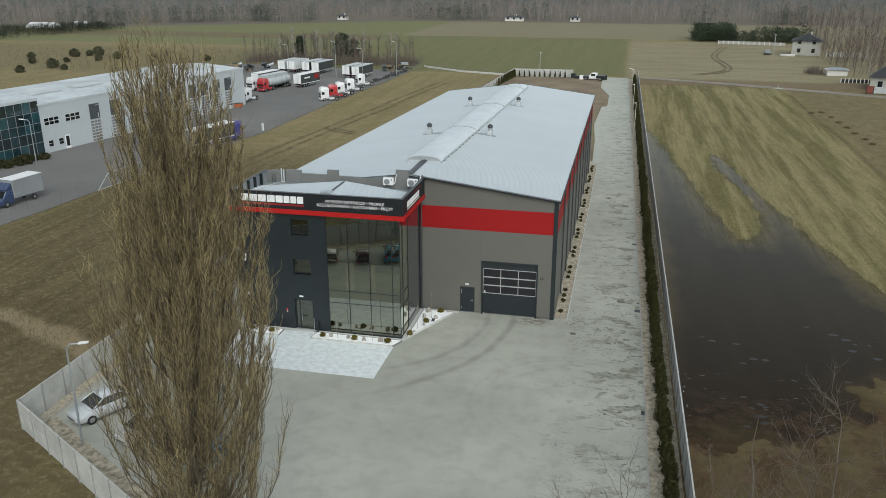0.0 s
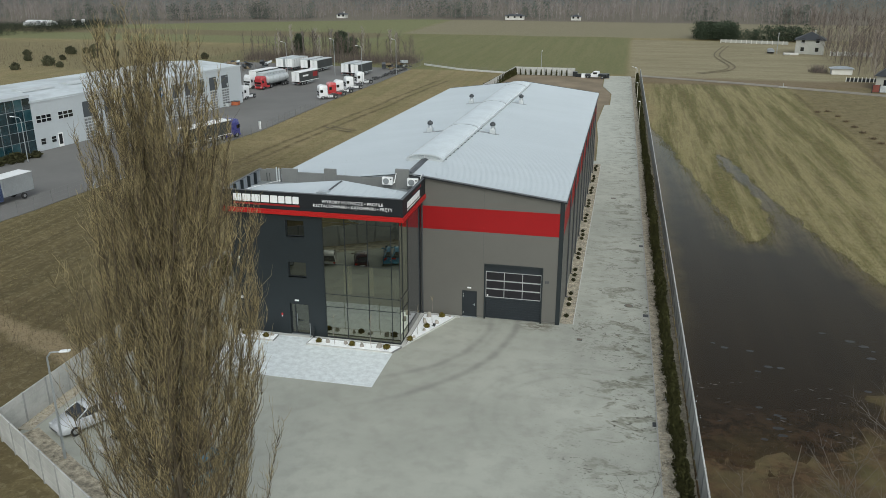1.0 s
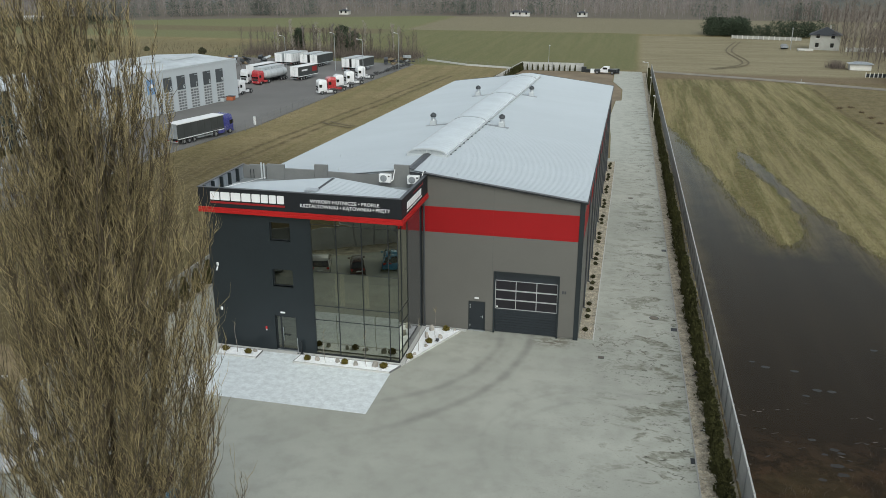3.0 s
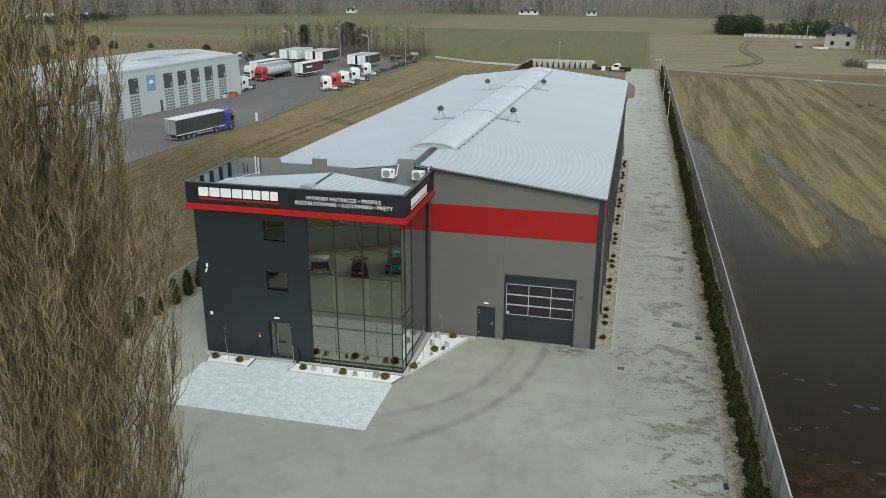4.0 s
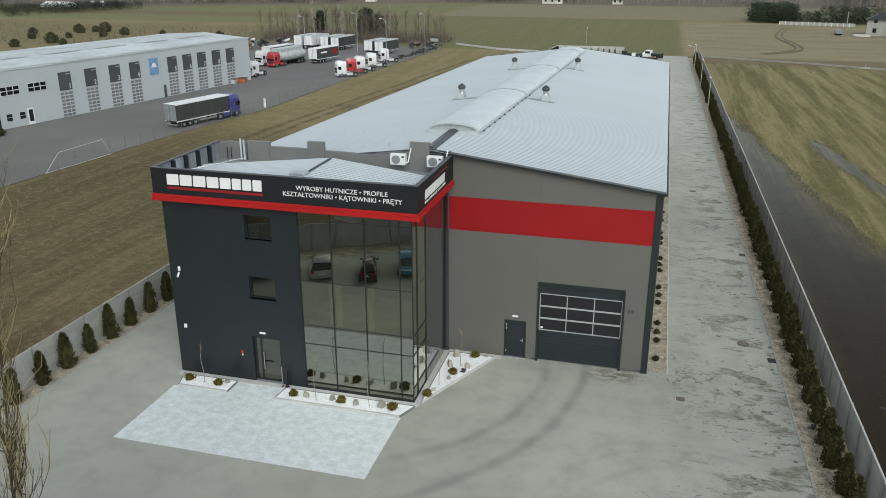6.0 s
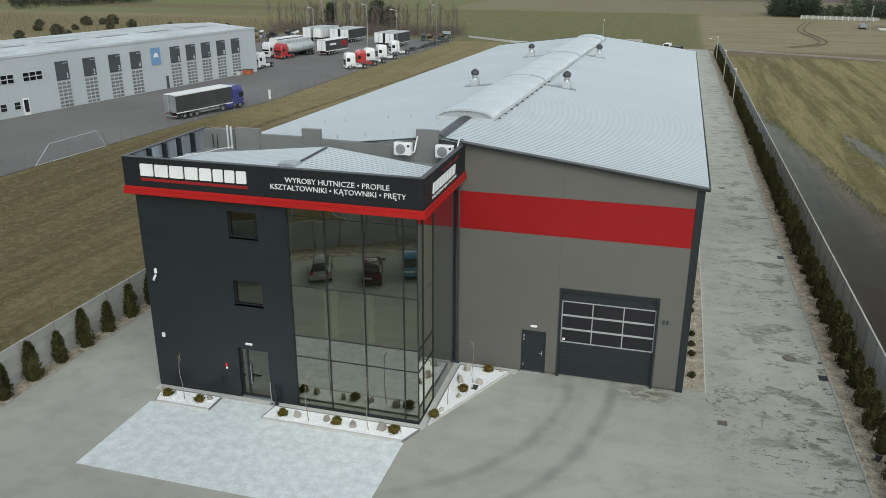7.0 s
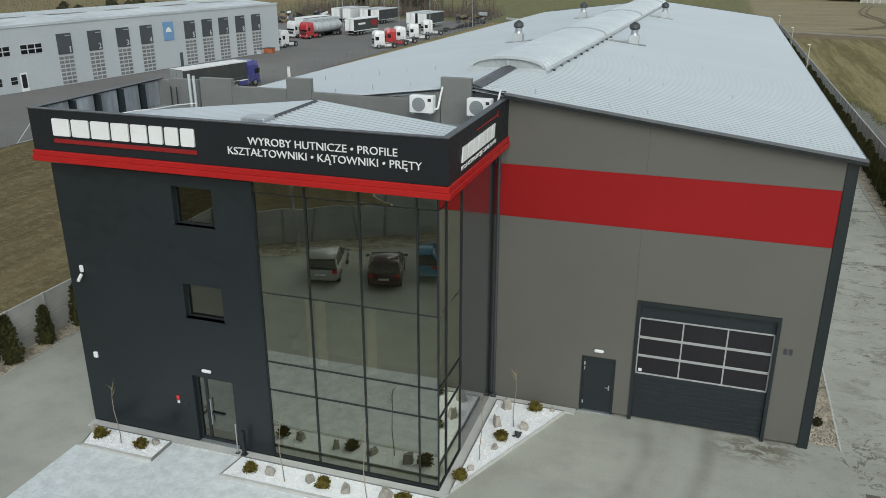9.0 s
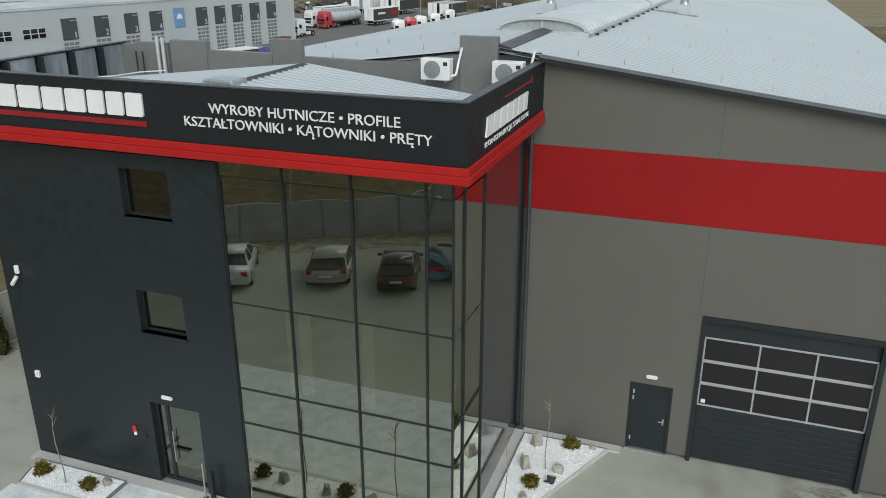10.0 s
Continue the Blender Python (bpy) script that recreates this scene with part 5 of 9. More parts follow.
def fascia():
    """The sign board round the top with its red band."""
    x0, x1, y0, y1 = -30.08, -16.20, OY0 - 0.38, HY0 - 0.03
    z0, z1, t = 10.22, 11.52, 0.10
    sgn = part("sign_fascia", bx(x0, x1, y0, y0 + t, z0, z1, 0.012), SIGN_DARK, office, "dark sign fascia")
    part("sign_side", bx(x1 - t, x1, y0 + t, y1, z0, z1, 0.01), SIGN_DARK, sgn)
    lf = part("sign_left", bx(x0, x0 + t, y0 + t, y1, z0, z1, 0.01), SIGN_DARK, sgn)
    part("cap", bx(x0 - 0.02, x1 + 0.02, y0 - 0.02, y0 + 0.22, z1, z1 + 0.03), DARK_METAL, sgn)
    part("cap", bx(x1 - 0.2, x1 + 0.02, y0 + 0.22, y1, z1, z1 + 0.03), DARK_METAL, sgn)
    part("cap", bx(x0 - 0.02, x0 + 0.2, y0 + 0.22, y1, z1, z1 + 0.03), DARK_METAL, sgn)
    # red band in two folds, proud of the board
    for lo, hi, o in ((9.86, 10.04, 0.075), (10.04, 10.22, 0.045)):
        part("red_band", bx(x0 - o, x1 + o, y0 - o, y0 + 0.02, lo, hi, 0.012), BAND_RED, sgn, "bright red steel band")
        part("red_band", bx(x1 - 0.02, x1 + o, y0 + 0.02, y1, lo, hi, 0.012), BAND_RED, sgn)
        part("red_band", bx(x0 - o, x0 + 0.02, y0 + 0.02, y1, lo, hi, 0.012), BAND_RED, sgn)
    part("soffit", bx(x0, x1, y0 + 0.02, OY0 + 0.3, 9.88, 9.92), BAND_RED, sgn)
    part("soffit", bx(OX1 - 0.05, x1, OY0 + 0.3, y1, 9.88, 9.92), BAND_RED, sgn)
    # the firm's mark: eight plain white blocks over a dark red strip
    widths = (0.72, 0.72, 0.74, 0.70, 0.64, 0.54, 0.54, 0.54)
    x = -29.18
    for k, w in enumerate(widths):
        bm = bmn()
        prism(bm, [(x + 0.03, 10.73), (x + w - 0.10, 10.73), (x + w - 0.07, 10.76), (x + w - 0.06, 11.24), (x + w - 0.09, 11.27), (x + 0.05, 11.27), (x + 0.02, 11.24), (x, 10.76)], y0 - 0.05, y0 + 0.01, "y")
        part("mark_block", bm, WHITE, sgn, "plain white block of the mark")
        x += w + 0.012
    part("mark_strip", bx(-29.2, -23.98, y0 - 0.035, y0, 10.50, 10.63, 0.006), SIGN_RED, sgn, "dark red strip")
    for body, xa, w, z in (("WYROBY HUTNICZE \u2022 PROFILE", -22.24, 4.60, 10.945), ("KSZTA\u0141TOWNIKI \u2022 K\u0104TOWNIKI \u2022 PR\u0118TY", -22.92, 5.98, 10.555)):
        h = 0.220 if "W" == body[0] else 0.296
        me = letters(body, w, h, 0.03, -0.002)
        me.materials.clear()
        me.materials.append(WHITE)
        for piece in islands(me):
            ob = part("letter", piece, None, sgn, "white raised letter")
            ob.location = (xa, y0, z if h < 0.3 else z - 0.05)
    # side board: eight slanted blocks, a red stroke, small lettering
    yy = 59.75
    for k, w in enumerate((0.52, 0.52, 0.52, 0.50, 0.44, 0.52, 0.42)):
        bm = bmn()
        prism(bm, [(yy, 10.60), (yy + w - 0.08, 10.60), (yy + w + 0.02, 11.02), (yy + 0.10, 11.02)], x1 - 0.01, x1 + 0.04, "x")
        part("mark_block", bm, WHITE, sgn)
        yy += w + 0.015
    bm = bmn()
    prism(bm, [(61.2, 11.20), (63.6, 11.20), (63.75, 11.14), (63.75, 11.36), (63.6, 11.26), (61.2, 11.23)], x1 - 0.01, x1 + 0.02, "x")
    part("red_stroke", bm, SIGN_RED, sgn)
    me = letters("KONSTRUKCJE STALOWE", 3.75, 0.15, 0.02, -0.004)
    me.materials.clear()
    me.materials.append(WHITE)
    for piece in islands(me):
        ob = part("letter", piece, None, sgn)
        ob.matrix_basis = pose(x1, 59.75, 10.34, 0, 0, 90)
    # bare back of the left board: pale sheet between dark posts
    for k in range(5):
        a = OY0 + 0.1 + k * 1.18
        part("back_sheet", bx(x0 + t, x0 + t + 0.03, a + 0.1, a + 1.12, 10.5, 11.48), LINING, lf, "streaked zinc sheet lining")
        part("stay", bx(x0 + t, x0 + t + 0.24, a, a + 0.08, 10.4, 11.50), CLAD_DARK, lf)


def office_roof():
    rid, zr, y0, y1 = -22.3, 11.41, OY0 - 0.25, 63.0
    for name, xa, za, ribs in (("roof_sheet_left", -29.9, 10.58, False), ("roof_sheet_right", -16.32, 10.70, True)):
        prof, y = [], y0
        while y < y1:
            prof += [(y, 0), (y + 0.15, 0), (y + 0.18, 0.04), (y + 0.25, 0.04)]
            y += 0.28
        prof = np.array(prof)
        n = len(prof)
        v = np.concatenate([np.stack([np.full(n, x), prof[:, 0], prof[:, 1] + z], 1) for x, z in ((rid, zr), (xa, za), (rid, zr - 0.1), (xa, za - 0.1))])
        a = np.arange(n - 1)
        f = np.concatenate([np.stack([a, a + 1, a + 1 + n, a + n], 1), np.stack([a + 2 * n, a + 3 * n, a + 3 * n + 1, a + 2 * n + 1], 1)])
        part(name, arrays(name, v, f, ROOF, flat=True), None, office, "white ribbed roof sheet")
    bm = bmn()
    prism(bm, [(rid - 0.12, zr + 0.02), (rid, zr + 0.075), (rid + 0.12, zr + 0.02), (rid, zr + 0.05)], y0 + 0.7, y1, "y")
    part("ridge_cap", bm, DARK_METAL, office)
    part("roof_hatch", bx(-22.95, -22.12, 59.35, 60.0, 11.12, 11.54, 0.04), GALV, office, "grey sheet-clad roof hatch")
    part("valley_gutter", bx(-29.9, -16.32, 63.0, 64.9, 10.45, 10.55), GALV, office)
    part("gable_end", pr([(-29.9, 10.5), (-16.32, 10.5), (-16.32, 10.70), (rid, zr), (-29.9, 10.58)], 62.95, 63.0, "y"), ROOF, office)
    # stepped grey wall behind, against the hall
    pieces = ((-29.98, -29.45, 11.45), (-29.45, -28.2, 11.52), (-28.1, -26.75, 11.62), (-26.74, -24.45, 11.36), (-24.44, -23.45, 11.78), (-23.44, -18.55, 11.28), (-18.54, -17.45, 12.08), (-17.44, -16.3, 11.2))
    for a, b, z in pieces:
        part("back_parapet", bx(a, b, 64.9, 65.12, 10.3, z + 0.05, 0.012), PARAPET, office, "grey sheet-clad wall behind the roof")
    bm = bmn()
    prism(bm, [(-23.43, 11.281), (-21, 11.281), (-18.56, 11.281), (-18.56, 11.62), (-20.2, 11.36), (-21.5, 11.33), (-23.43, 11.36)], 64.92, 65.10, "y")
    part("back_parapet", bm, PARAPET, office)
    for k, x in enumerate((-28.42, -28.22)):
        part("flue", rod((x, 64.72, 10.6), (x, 64.72, 11.80 - 0.05 * k), 0.055, 10), GALV_PALE, office, "white flue pipe")
    for x in (-29.3, -29.05):
        part("conduit", rod((x, 64.75, 10.6), (x, 64.75, 11.3), 0.025, 6), FRAME_DARK, office)
    for k in range(6):
        part("cable", rod((-30.1 + k * 0.35, 60.2 + 0.7 * k, 10.80 + 0.03 * (k % 2)), (-29.75 + k * 0.35, 60.9 + 0.7 * k, 10.80 + 0.03 * ((k + 1) % 2)), 0.02, 5), WHITE, office)


def aircon(x, y, z, ry=0):
    r = thing("air_conditioner", (x, y, z), "white air-conditioning unit on the roof wall", "air conditioner", "air conditioners on the roof")
    part("casing", bx(x - 0.42, x + 0.42, y - 0.16, y + 0.16, z, z + 0.58, 0.02), WHITE, r)
    bm = bmn()
    cyl(bm, (x - 0.08, y - 0.185, z + 0.29), (x - 0.08, y - 0.155, z + 0.29), 0.235, None, 24)
    part("fan_guard", bm, SADDLE, r, "round grey fan guard")
    for i in range(3):
        rad = 0.06 + 0.06 * i
        bm = bmn()
        n = 20
        for k in range(n):
            a, b = 2 * math.pi * k / n, 2 * math.pi * (k + 1) / n
            cyl(bm, (x - 0.08 + rad * math.cos(a), y - 0.19, z + 0.29 + rad * math.sin(a)), (x - 0.08 + rad * math.cos(b), y - 0.19, z + 0.29 + rad * math.sin(b)), 0.006, None, 4)
        part("guard_ring", bm, GALV, r)
    part("maker_plate", bx(x + 0.24, x + 0.36, y - 0.168, y - 0.16, z + 0.4, z + 0.5), PLASTIC, r)
    for dx in (-0.3, 0.3):
        part("bracket", bx(x + dx - 0.02, x + dx + 0.02, y - 0.18, y + 0.4, z - 0.05, z), GALV, r)
    pts = [(x + 0.4, y, z + 0.1), (x + 0.52, y + 0.1, z + 0.14), (x + 0.55, y + 0.25, z + 0.5), (x + 0.62, y + 0.3, z + 0.85)]
    bm = bmn()
    for p, q in zip(pts, pts[1:]):
        cyl(bm, p, q, 0.035, None, 8)
    part("insulated_pipe", bm, WHITE, r)


office_front()
curtain_wall()
office_rest()
fascia()
office_roof()
aircon(-19.05, 64.5, 10.98)
aircon(-17.0, 64.42, 11.0)


# ---- concrete fences ----
def fence(name, a, b, label, rows=4, height=2.0, limit=300, both=False):
    a, b = Vector((*a, 0)), Vector((*b, 0))
    d = b - a
    n = round(d.length / 2.06)
    L = d.length / n
    root = thing(name, (a.x, a.y, 0), label, "fence", kind="structure")
    ang = math.degrees(math.atan2(d.y, d.x))
    h = height / rows
    slab = mesh_of(bx(0.05, L - 0.05, -0.025, 0.025, 0.006, h - 0.006, 0.008), FENCE_CON, "slab")
    post = mesh_of(bx(-0.065, 0.065, -0.065, 0.065, -0.3, height + 0.05, 0.012), POST_CON, "post")
    cap = mesh_of(bx(0.05, L - 0.05, -0.045, 0.045, height - 0.002, height + 0.03, 0.008), FENCE_CON, "coping")
    count = 0
    rest = []
    for i in range(n + 1):
        p = a + d * (i / n)
        ob = new("post", post)
        hang(ob, root)
        ob.matrix_basis = pose(p.x, p.y, 0, 0, 0, ang)
        if i == n:
            break
        ob = new("coping", cap)
        hang(ob, root)
        ob.matrix_basis = pose(p.x, p.y, 0, 0, 0, ang)
        for j in range(rows):
            if count < limit:
                ob = new("slab", slab)
                hang(ob, root)
                ob.matrix_basis = pose(p.x, p.y, j * h, 0, 0, ang)
                count += 1
            else:
                rest.append((p, j * h))
    if rest:
        bm = bmn()
        for p, z in rest:
            m = pose(p.x, p.y, z, 0, 0, ang)
            for vtx in box(bm, 0.05, L - 0.05, -0.025, 0.025, 0.006, h - 0.006):
                vtx.co = m @ vtx.co
        tagged(part("far_slabs", bm, FENCE_CON, root), kind="stuff")
    return root


fence("fence_right", (fenceline(30), 30), (fenceline(222), 222), "grey precast concrete panel fence beside the flood")
fence("fence_left", (-36.68, 41.3), (-36.75, 124), "grey precast concrete panel fence along the meadow")
fence("fence_front", (-36.68, 41.2), (-13.6, 27.9), "grey precast concrete panel fence before the parking")
fence("fence_left_rear", (-36.6, 126), (-30.4, 220), "grey precast concrete panel fence behind the hall", limit=0)
fence("fence_rear", (-30.4, 220.3), (-14.8, 220.3), "pale concrete panel fence behind the hall")

# ---- plants in the yard ----
def sprays(name, n, height, width, mat, seed, shape, size):
    """A dense evergreen: many small leaf sprays that stand off an inner body."""
    r = np.random.default_rng(seed)
    t = r.random(n) ** 0.85
    a = r.uniform(0, 2 * math.pi, n)
    lump = 1 + 0.16 * np.sin(a * 3 + seed) + 0.10 * np.sin(t * 17 + a * 2)
    rad = width * np.array([shape(q) for q in t]) * lump * r.uniform(0.62, 1.08, n)
    c = np.stack([rad * np.cos(a), rad * np.sin(a), t * height], 1)
    out = np.stack([np.cos(a), np.sin(a), np.full(n, 0.9)], 1) + r.normal(0, 0.35, (n, 3))
    out /= np.linalg.norm(out, axis=1, keepdims=True)
    side = np.cross(out, r.normal(0, 1, (n, 3)))
    side /= np.linalg.norm(side, axis=1, keepdims=True)
    s = size * r.uniform(0.6, 1.3, (n, 1))
    v = np.stack([c - out * s * 0.5, c + side * s * 0.45, c + out * s, c - side * s * 0.45], 1)
    f = np.arange(4 * n).reshape(n, 4)
    # inner body, so that no light falls through
    k, rings = 9, 6
    iv, jf = [], []
    for j in range(rings):
        q = j / (rings - 1)
        for i in range(k):
            g = 2 * math.pi * i / k
            w = width * shape(min(0.98, max(0.02, q))) * 0.72 * (1 + 0.15 * math.sin(3 * g + seed))
            iv.append((w * math.cos(g), w * math.sin(g), q * height * 0.94))
    b = 4 * n
    for j in range(rings - 1):
        for i in range(k):
            jf.append((b + j * k + i, b + j * k + (i + 1) % k, b + (j + 1) * k + (i + 1) % k, b + (j + 1) * k + i))
    return arrays(name, np.concatenate([v.reshape(-1, 3), np.array(iv)]), np.concatenate([f, np.array(jf)]), mat)


column = lambda q: (0.72 + 0.28 * min(1, q * 6)) * (1 - max(0, q - 0.15) / 0.85 * 0.62) * math.sqrt(max(0.06, 1 - (max(0, q - 0.82) / 0.18) ** 2))
dome = lambda q: math.sqrt(max(0.03, 1 - (2 * q - 0.75) ** 2 * 0.75))
thujas = [sprays("crown", 900, 1.0, 0.27, THUJA, s, column, 0.058) for s in (1, 2, 3)]
bushes = [sprays("bush", 170, 0.42, 0.30, SHRUB, s, dome, 0.10) for s in (4, 5)]
goldens = [sprays("bush", 260, 0.42, 0.30, SHRUB_Y, s, dome, 0.085) for s in (6, 7, 8)]


def thuja(x, y, h, w, seed, group):
    r = random.Random(seed)
    e = thing("thuja", (x, y, 0), "dark green columnar thuja in the gravel strip", "conifer", group)
    ROOTS.pop(e)
    ob = part("crown", thujas[seed % 3], None, e)
    ob.matrix_basis = pose(0, 0, 0.05, r.uniform(-3, 3), r.uniform(-3, 3), r.uniform(0, 360)) @ Matrix.Diagonal((w * h, w * h, h, 1))
    part("trunk", TRUNK, None, e)
    return e


TRUNK = mesh_of(rod((0, 0, -0.02), (0, 0, 0.25), 0.03, 6), BARK, "trunk")
for k, y in enumerate((67.2, 65.3, 63.3, 61.4, 59.5, 57.6, 55.65, 53.6, 69.1, 71.0, 72.9)):
    thuja(-36.15, y, 1.95 + 0.18 * math.sin(k * 2.7), 0.80, k, "conifers along the left fence")
r = random.Random(9)
y, k = 39.4, 0
while y < 214:
    thuja(fenceline(y) - 1.0 + r.uniform(-0.08, 0.08), y, r.uniform(1.9, 2.2), r.uniform(0.74, 0.86), k, "conifer hedge along the drive")
    y += r.uniform(1.78, 2.02)
    k += 1
for x in np.arange(-28.8, -15.5, 1.33):
    thuja(float(x), 219.6, 1.55, 0.55, int(x * 10) % 7, "conifers before the rear fence")
for k in range(20):
    thuja(-33.0 + 3.0 * k / 19, 188 + 31 * k / 19, 1.9, 0.8, k, "conifers along the left rear fence")


def place(kind, mesh, m, label, category, group):
    ob = new(kind, mesh)
    ob.matrix_basis = m
    return tagged(ob, label, category, group)


ys = [66.9, 69.3, 70.45, 71.75, 75.0, 76.3, 77.7]
y = 81.0
while y < 119:
    ys += [y, y + 1.25, y + 2.55]
    y += 6.1
for k, y in enumerate(ys):
    place("low_shrub", bushes[k % 2], pose(-4.83 + 0.07 * math.sin(k * 3.1), y, 0.01, 0, 0, k * 77) @ Matrix.Diagonal((0.62, 0.62, 0.66, 1)), "small dark rounded shrub in beige gravel", "shrub", "shrubs along the hall")
for k, (x, y, s) in enumerate(((-28.85, 58.05, 1), (-27.1, 57.95, 0.95), (-22.8, 57.95, 0.95), (-20.15, 57.95, 1.0), (-17.45, 57.98, 1.05), (-16.12, 59.72, 1.0), (-15.42, 62.3, 1.0), (-14.72, 64.55, 1.0))):
    place("golden_shrub", goldens[k % 3], pose(x, y - 0.03, 0.10, 0, 0, k * 65) @ Matrix.Diagonal((0.78 * s, 0.78 * s, 0.82 * s, 1)), "small golden-green shrub in white gravel", "shrub", "shrubs in the stone beds")


def rock_mesh(seed, tall):
    """A blocky field stone with broken corners and an uneven flat top."""
    bm = bmn()
    bmesh.ops.create_cube(bm, size=0.3)
    bmesh.ops.subdivide_edges(bm, edges=bm.edges[:], cuts=2, use_grid_fill=True)
    for v in bm.verts:
        c = v.co / 0.15
        v.co *= 1 - 0.16 * (abs(c.x) * abs(c.y) + abs(c.y) * abs(c.z) + abs(c.x) * abs(c.z)) / 3 * 1.4
        v.co *= 1 + 0.45 * noise.noise(v.co * 6 + Vector((seed * 3.1, 0, 0)))
        v.co.x *= 0.85 - 0.25 * max(0, c.z)
        v.co.z = max(-0.1, v.co.z * tall + 0.12 * (tall - 1))
    return mesh_of(bm, ROCK, "rock")


rocks = [rock_mesh(1, 1.5), rock_mesh(2, 1.0), rock_mesh(3, 1.9)]
for k, (x, y, i, s) in enumerate(((-29.3, 58.28, 1, 1), (-26.75, 58.3, 1, 0.95), (-22.1, 58.0, 0, 0.9), (-20.7, 58.05, 0, 0.85), (-19.4, 57.98, 1, 1.15), (-18.05, 58.05, 0, 1.15), (-15.95, 60.3, 1, 0.7), (-15.5, 61.7, 1, 0.8),
                                  (-15.8, 63.1, 2, 0.9), (-14.82, 63.2, 0, 0.9), (-15.75, 64.3, 2, 0.95), (-14.1, 64.72, 1, 0.7))):
    place("garden_rock", rocks[i], pose(x, y - 0.03, 0.12, 0, 0, k * 50) @ Matrix.Diagonal((1.02 * s, 1.02 * s, 1.12 * s, 1)), "upright pale field stone in white gravel", "rock", "stones in the beds")


def sapling(x, y, h, seed):
    rr = random.Random(seed)
    e = thing("sapling", (x, y, 0.05), "thin bare sapling in white gravel", "tree", "saplings in the beds")
    bm = bmn()
    pts = [Vector((x + 0.04 * math.sin(k * 1.3 + seed), y + 0.03 * math.cos(k + seed), 0.05 + h * k / 5)) for k in range(6)]
    for k in range(5):
        cyl(bm, pts[k], pts[k + 1], 0.019 - 0.002 * k, 0.017 - 0.002 * k, 6)
    part("trunk", bm, PALE_BARK, e)
    bm = bmn()
    for k in range(7):
        a, z = rr.uniform(0, 6.28), rr.uniform(0.72, 1.0)
        p = Vector((x, y, 0.05 + h * z))
        cyl(bm, p, p + Vector((0.16 * math.cos(a), 0.16 * math.sin(a), rr.uniform(0.12, 0.3))), 0.009, 0.004, 4)
    part("shoots", bm, TWIG, e)


for k, (x, y, h) in enumerate(((-27.9, 57.85, 2.3), (-21.5, 57.75, 2.4), (-18.65, 57.85, 2.6), (-15.2, 63.2, 2.3), (-15.8, 60.9, 2.5))):
    sapling(x, y, h, k)


def spotlight(x, y, z, housing, label):
    e = thing("garden_spotlight", (x, y, z), label, "lamp", "garden spotlights")
    bm = bmn()
    cyl(bm, (x, y, z), (x, y, z + 0.10), 0.05, 0.05, 8)
    cyl(bm, (x, y - 0.04, z + 0.10), (x, y + 0.06, z + 0.26), 0.09, 0.14, 12)
    part("housing", bm, housing, e)
    part("lens", rod((x, y + 0.055, z + 0.255), (x, y + 0.065, z + 0.272), 0.115, 12), LAMP_CLEAR, e)
    part("spike_arm", rod((x - 0.26, y + 0.05, z), (x - 0.04, y + 0.01, z + 0.12), 0.03, 6), PLASTIC, e)


spotlight(-14.9, 62.55, 0.07, PLASTIC, "small black garden spotlight in white gravel")
spotlight(2.62, 61.6, 0.02, PLASTIC, "small black garden spotlight beside the hedge")
spotlight(2.68, 54.8, 0.02, WHITE, "small white garden spotlight beside the hedge")
for x, h, w in ((-23.78, 1.15, 0.018), (-23.52, 0.95, 0.055)):
    e = thing("bin_post", (x, 58.72, 0.05), "slim dark post beside the entrance", "post", "posts at the entrance")
    part("post", bx(x - w, x + w, 58.72 - w, 58.72 + w, 0.05, 0.05 + h, 0.01), FRAME_DARK if w > 0.05 else GATE_BAR, e)
    part("foot", bx(x - w - 0.05, x + w + 0.05, 58.72 - w - 0.05, 58.72 + w + 0.05, 0.05, 0.075), DARK_METAL, e)


# drains and manholes in the concrete
def cover(x, y, w, l, label, name, mat):
    e = thing(name, (x, y, 0), label, "drain cover")
    part("frame", bx(x - w, x + w, y - l, y + l, -0.05, 0.006, 0.004), DARK_METAL if mat is RUST_LID else PLASTIC, e)
    n = 5
    for i in range(n):
        a = x - w * 0.85 + i * (1.7 * w / n)
        part("bar", bx(a, a + 1.2 * w / n, y - l * 0.85, y + l * 0.85, 0.006, 0.012), mat, e)


for x, y in ((1.55, 68.6), (2.0, 51.7), (1.3, 86.3)):
    cover(x, y, 0.28, 0.28, "dark cast-iron yard drain", "yard_drain", FRAME_DARK)
for x, y, s in ((0.1, 70.4, 0.36), (-2.0, 104.0, 0.32)):
    e = thing("manhole_cover", (x, y, 0), "flat grey manhole cover in the concrete", "manhole cover")
    part("rim", rod((x, y, -0.05), (x, y, 0.005), s, 20), DARK_METAL, e)
    part("lid", rod((x, y, 0.0), (x, y, 0.011), s * 0.86, 20), LID, e)


cover(-3.52, 62.92, 0.21, 0.20, "small rusty drain cover in the concrete", "drain_cover", RUST_LID)


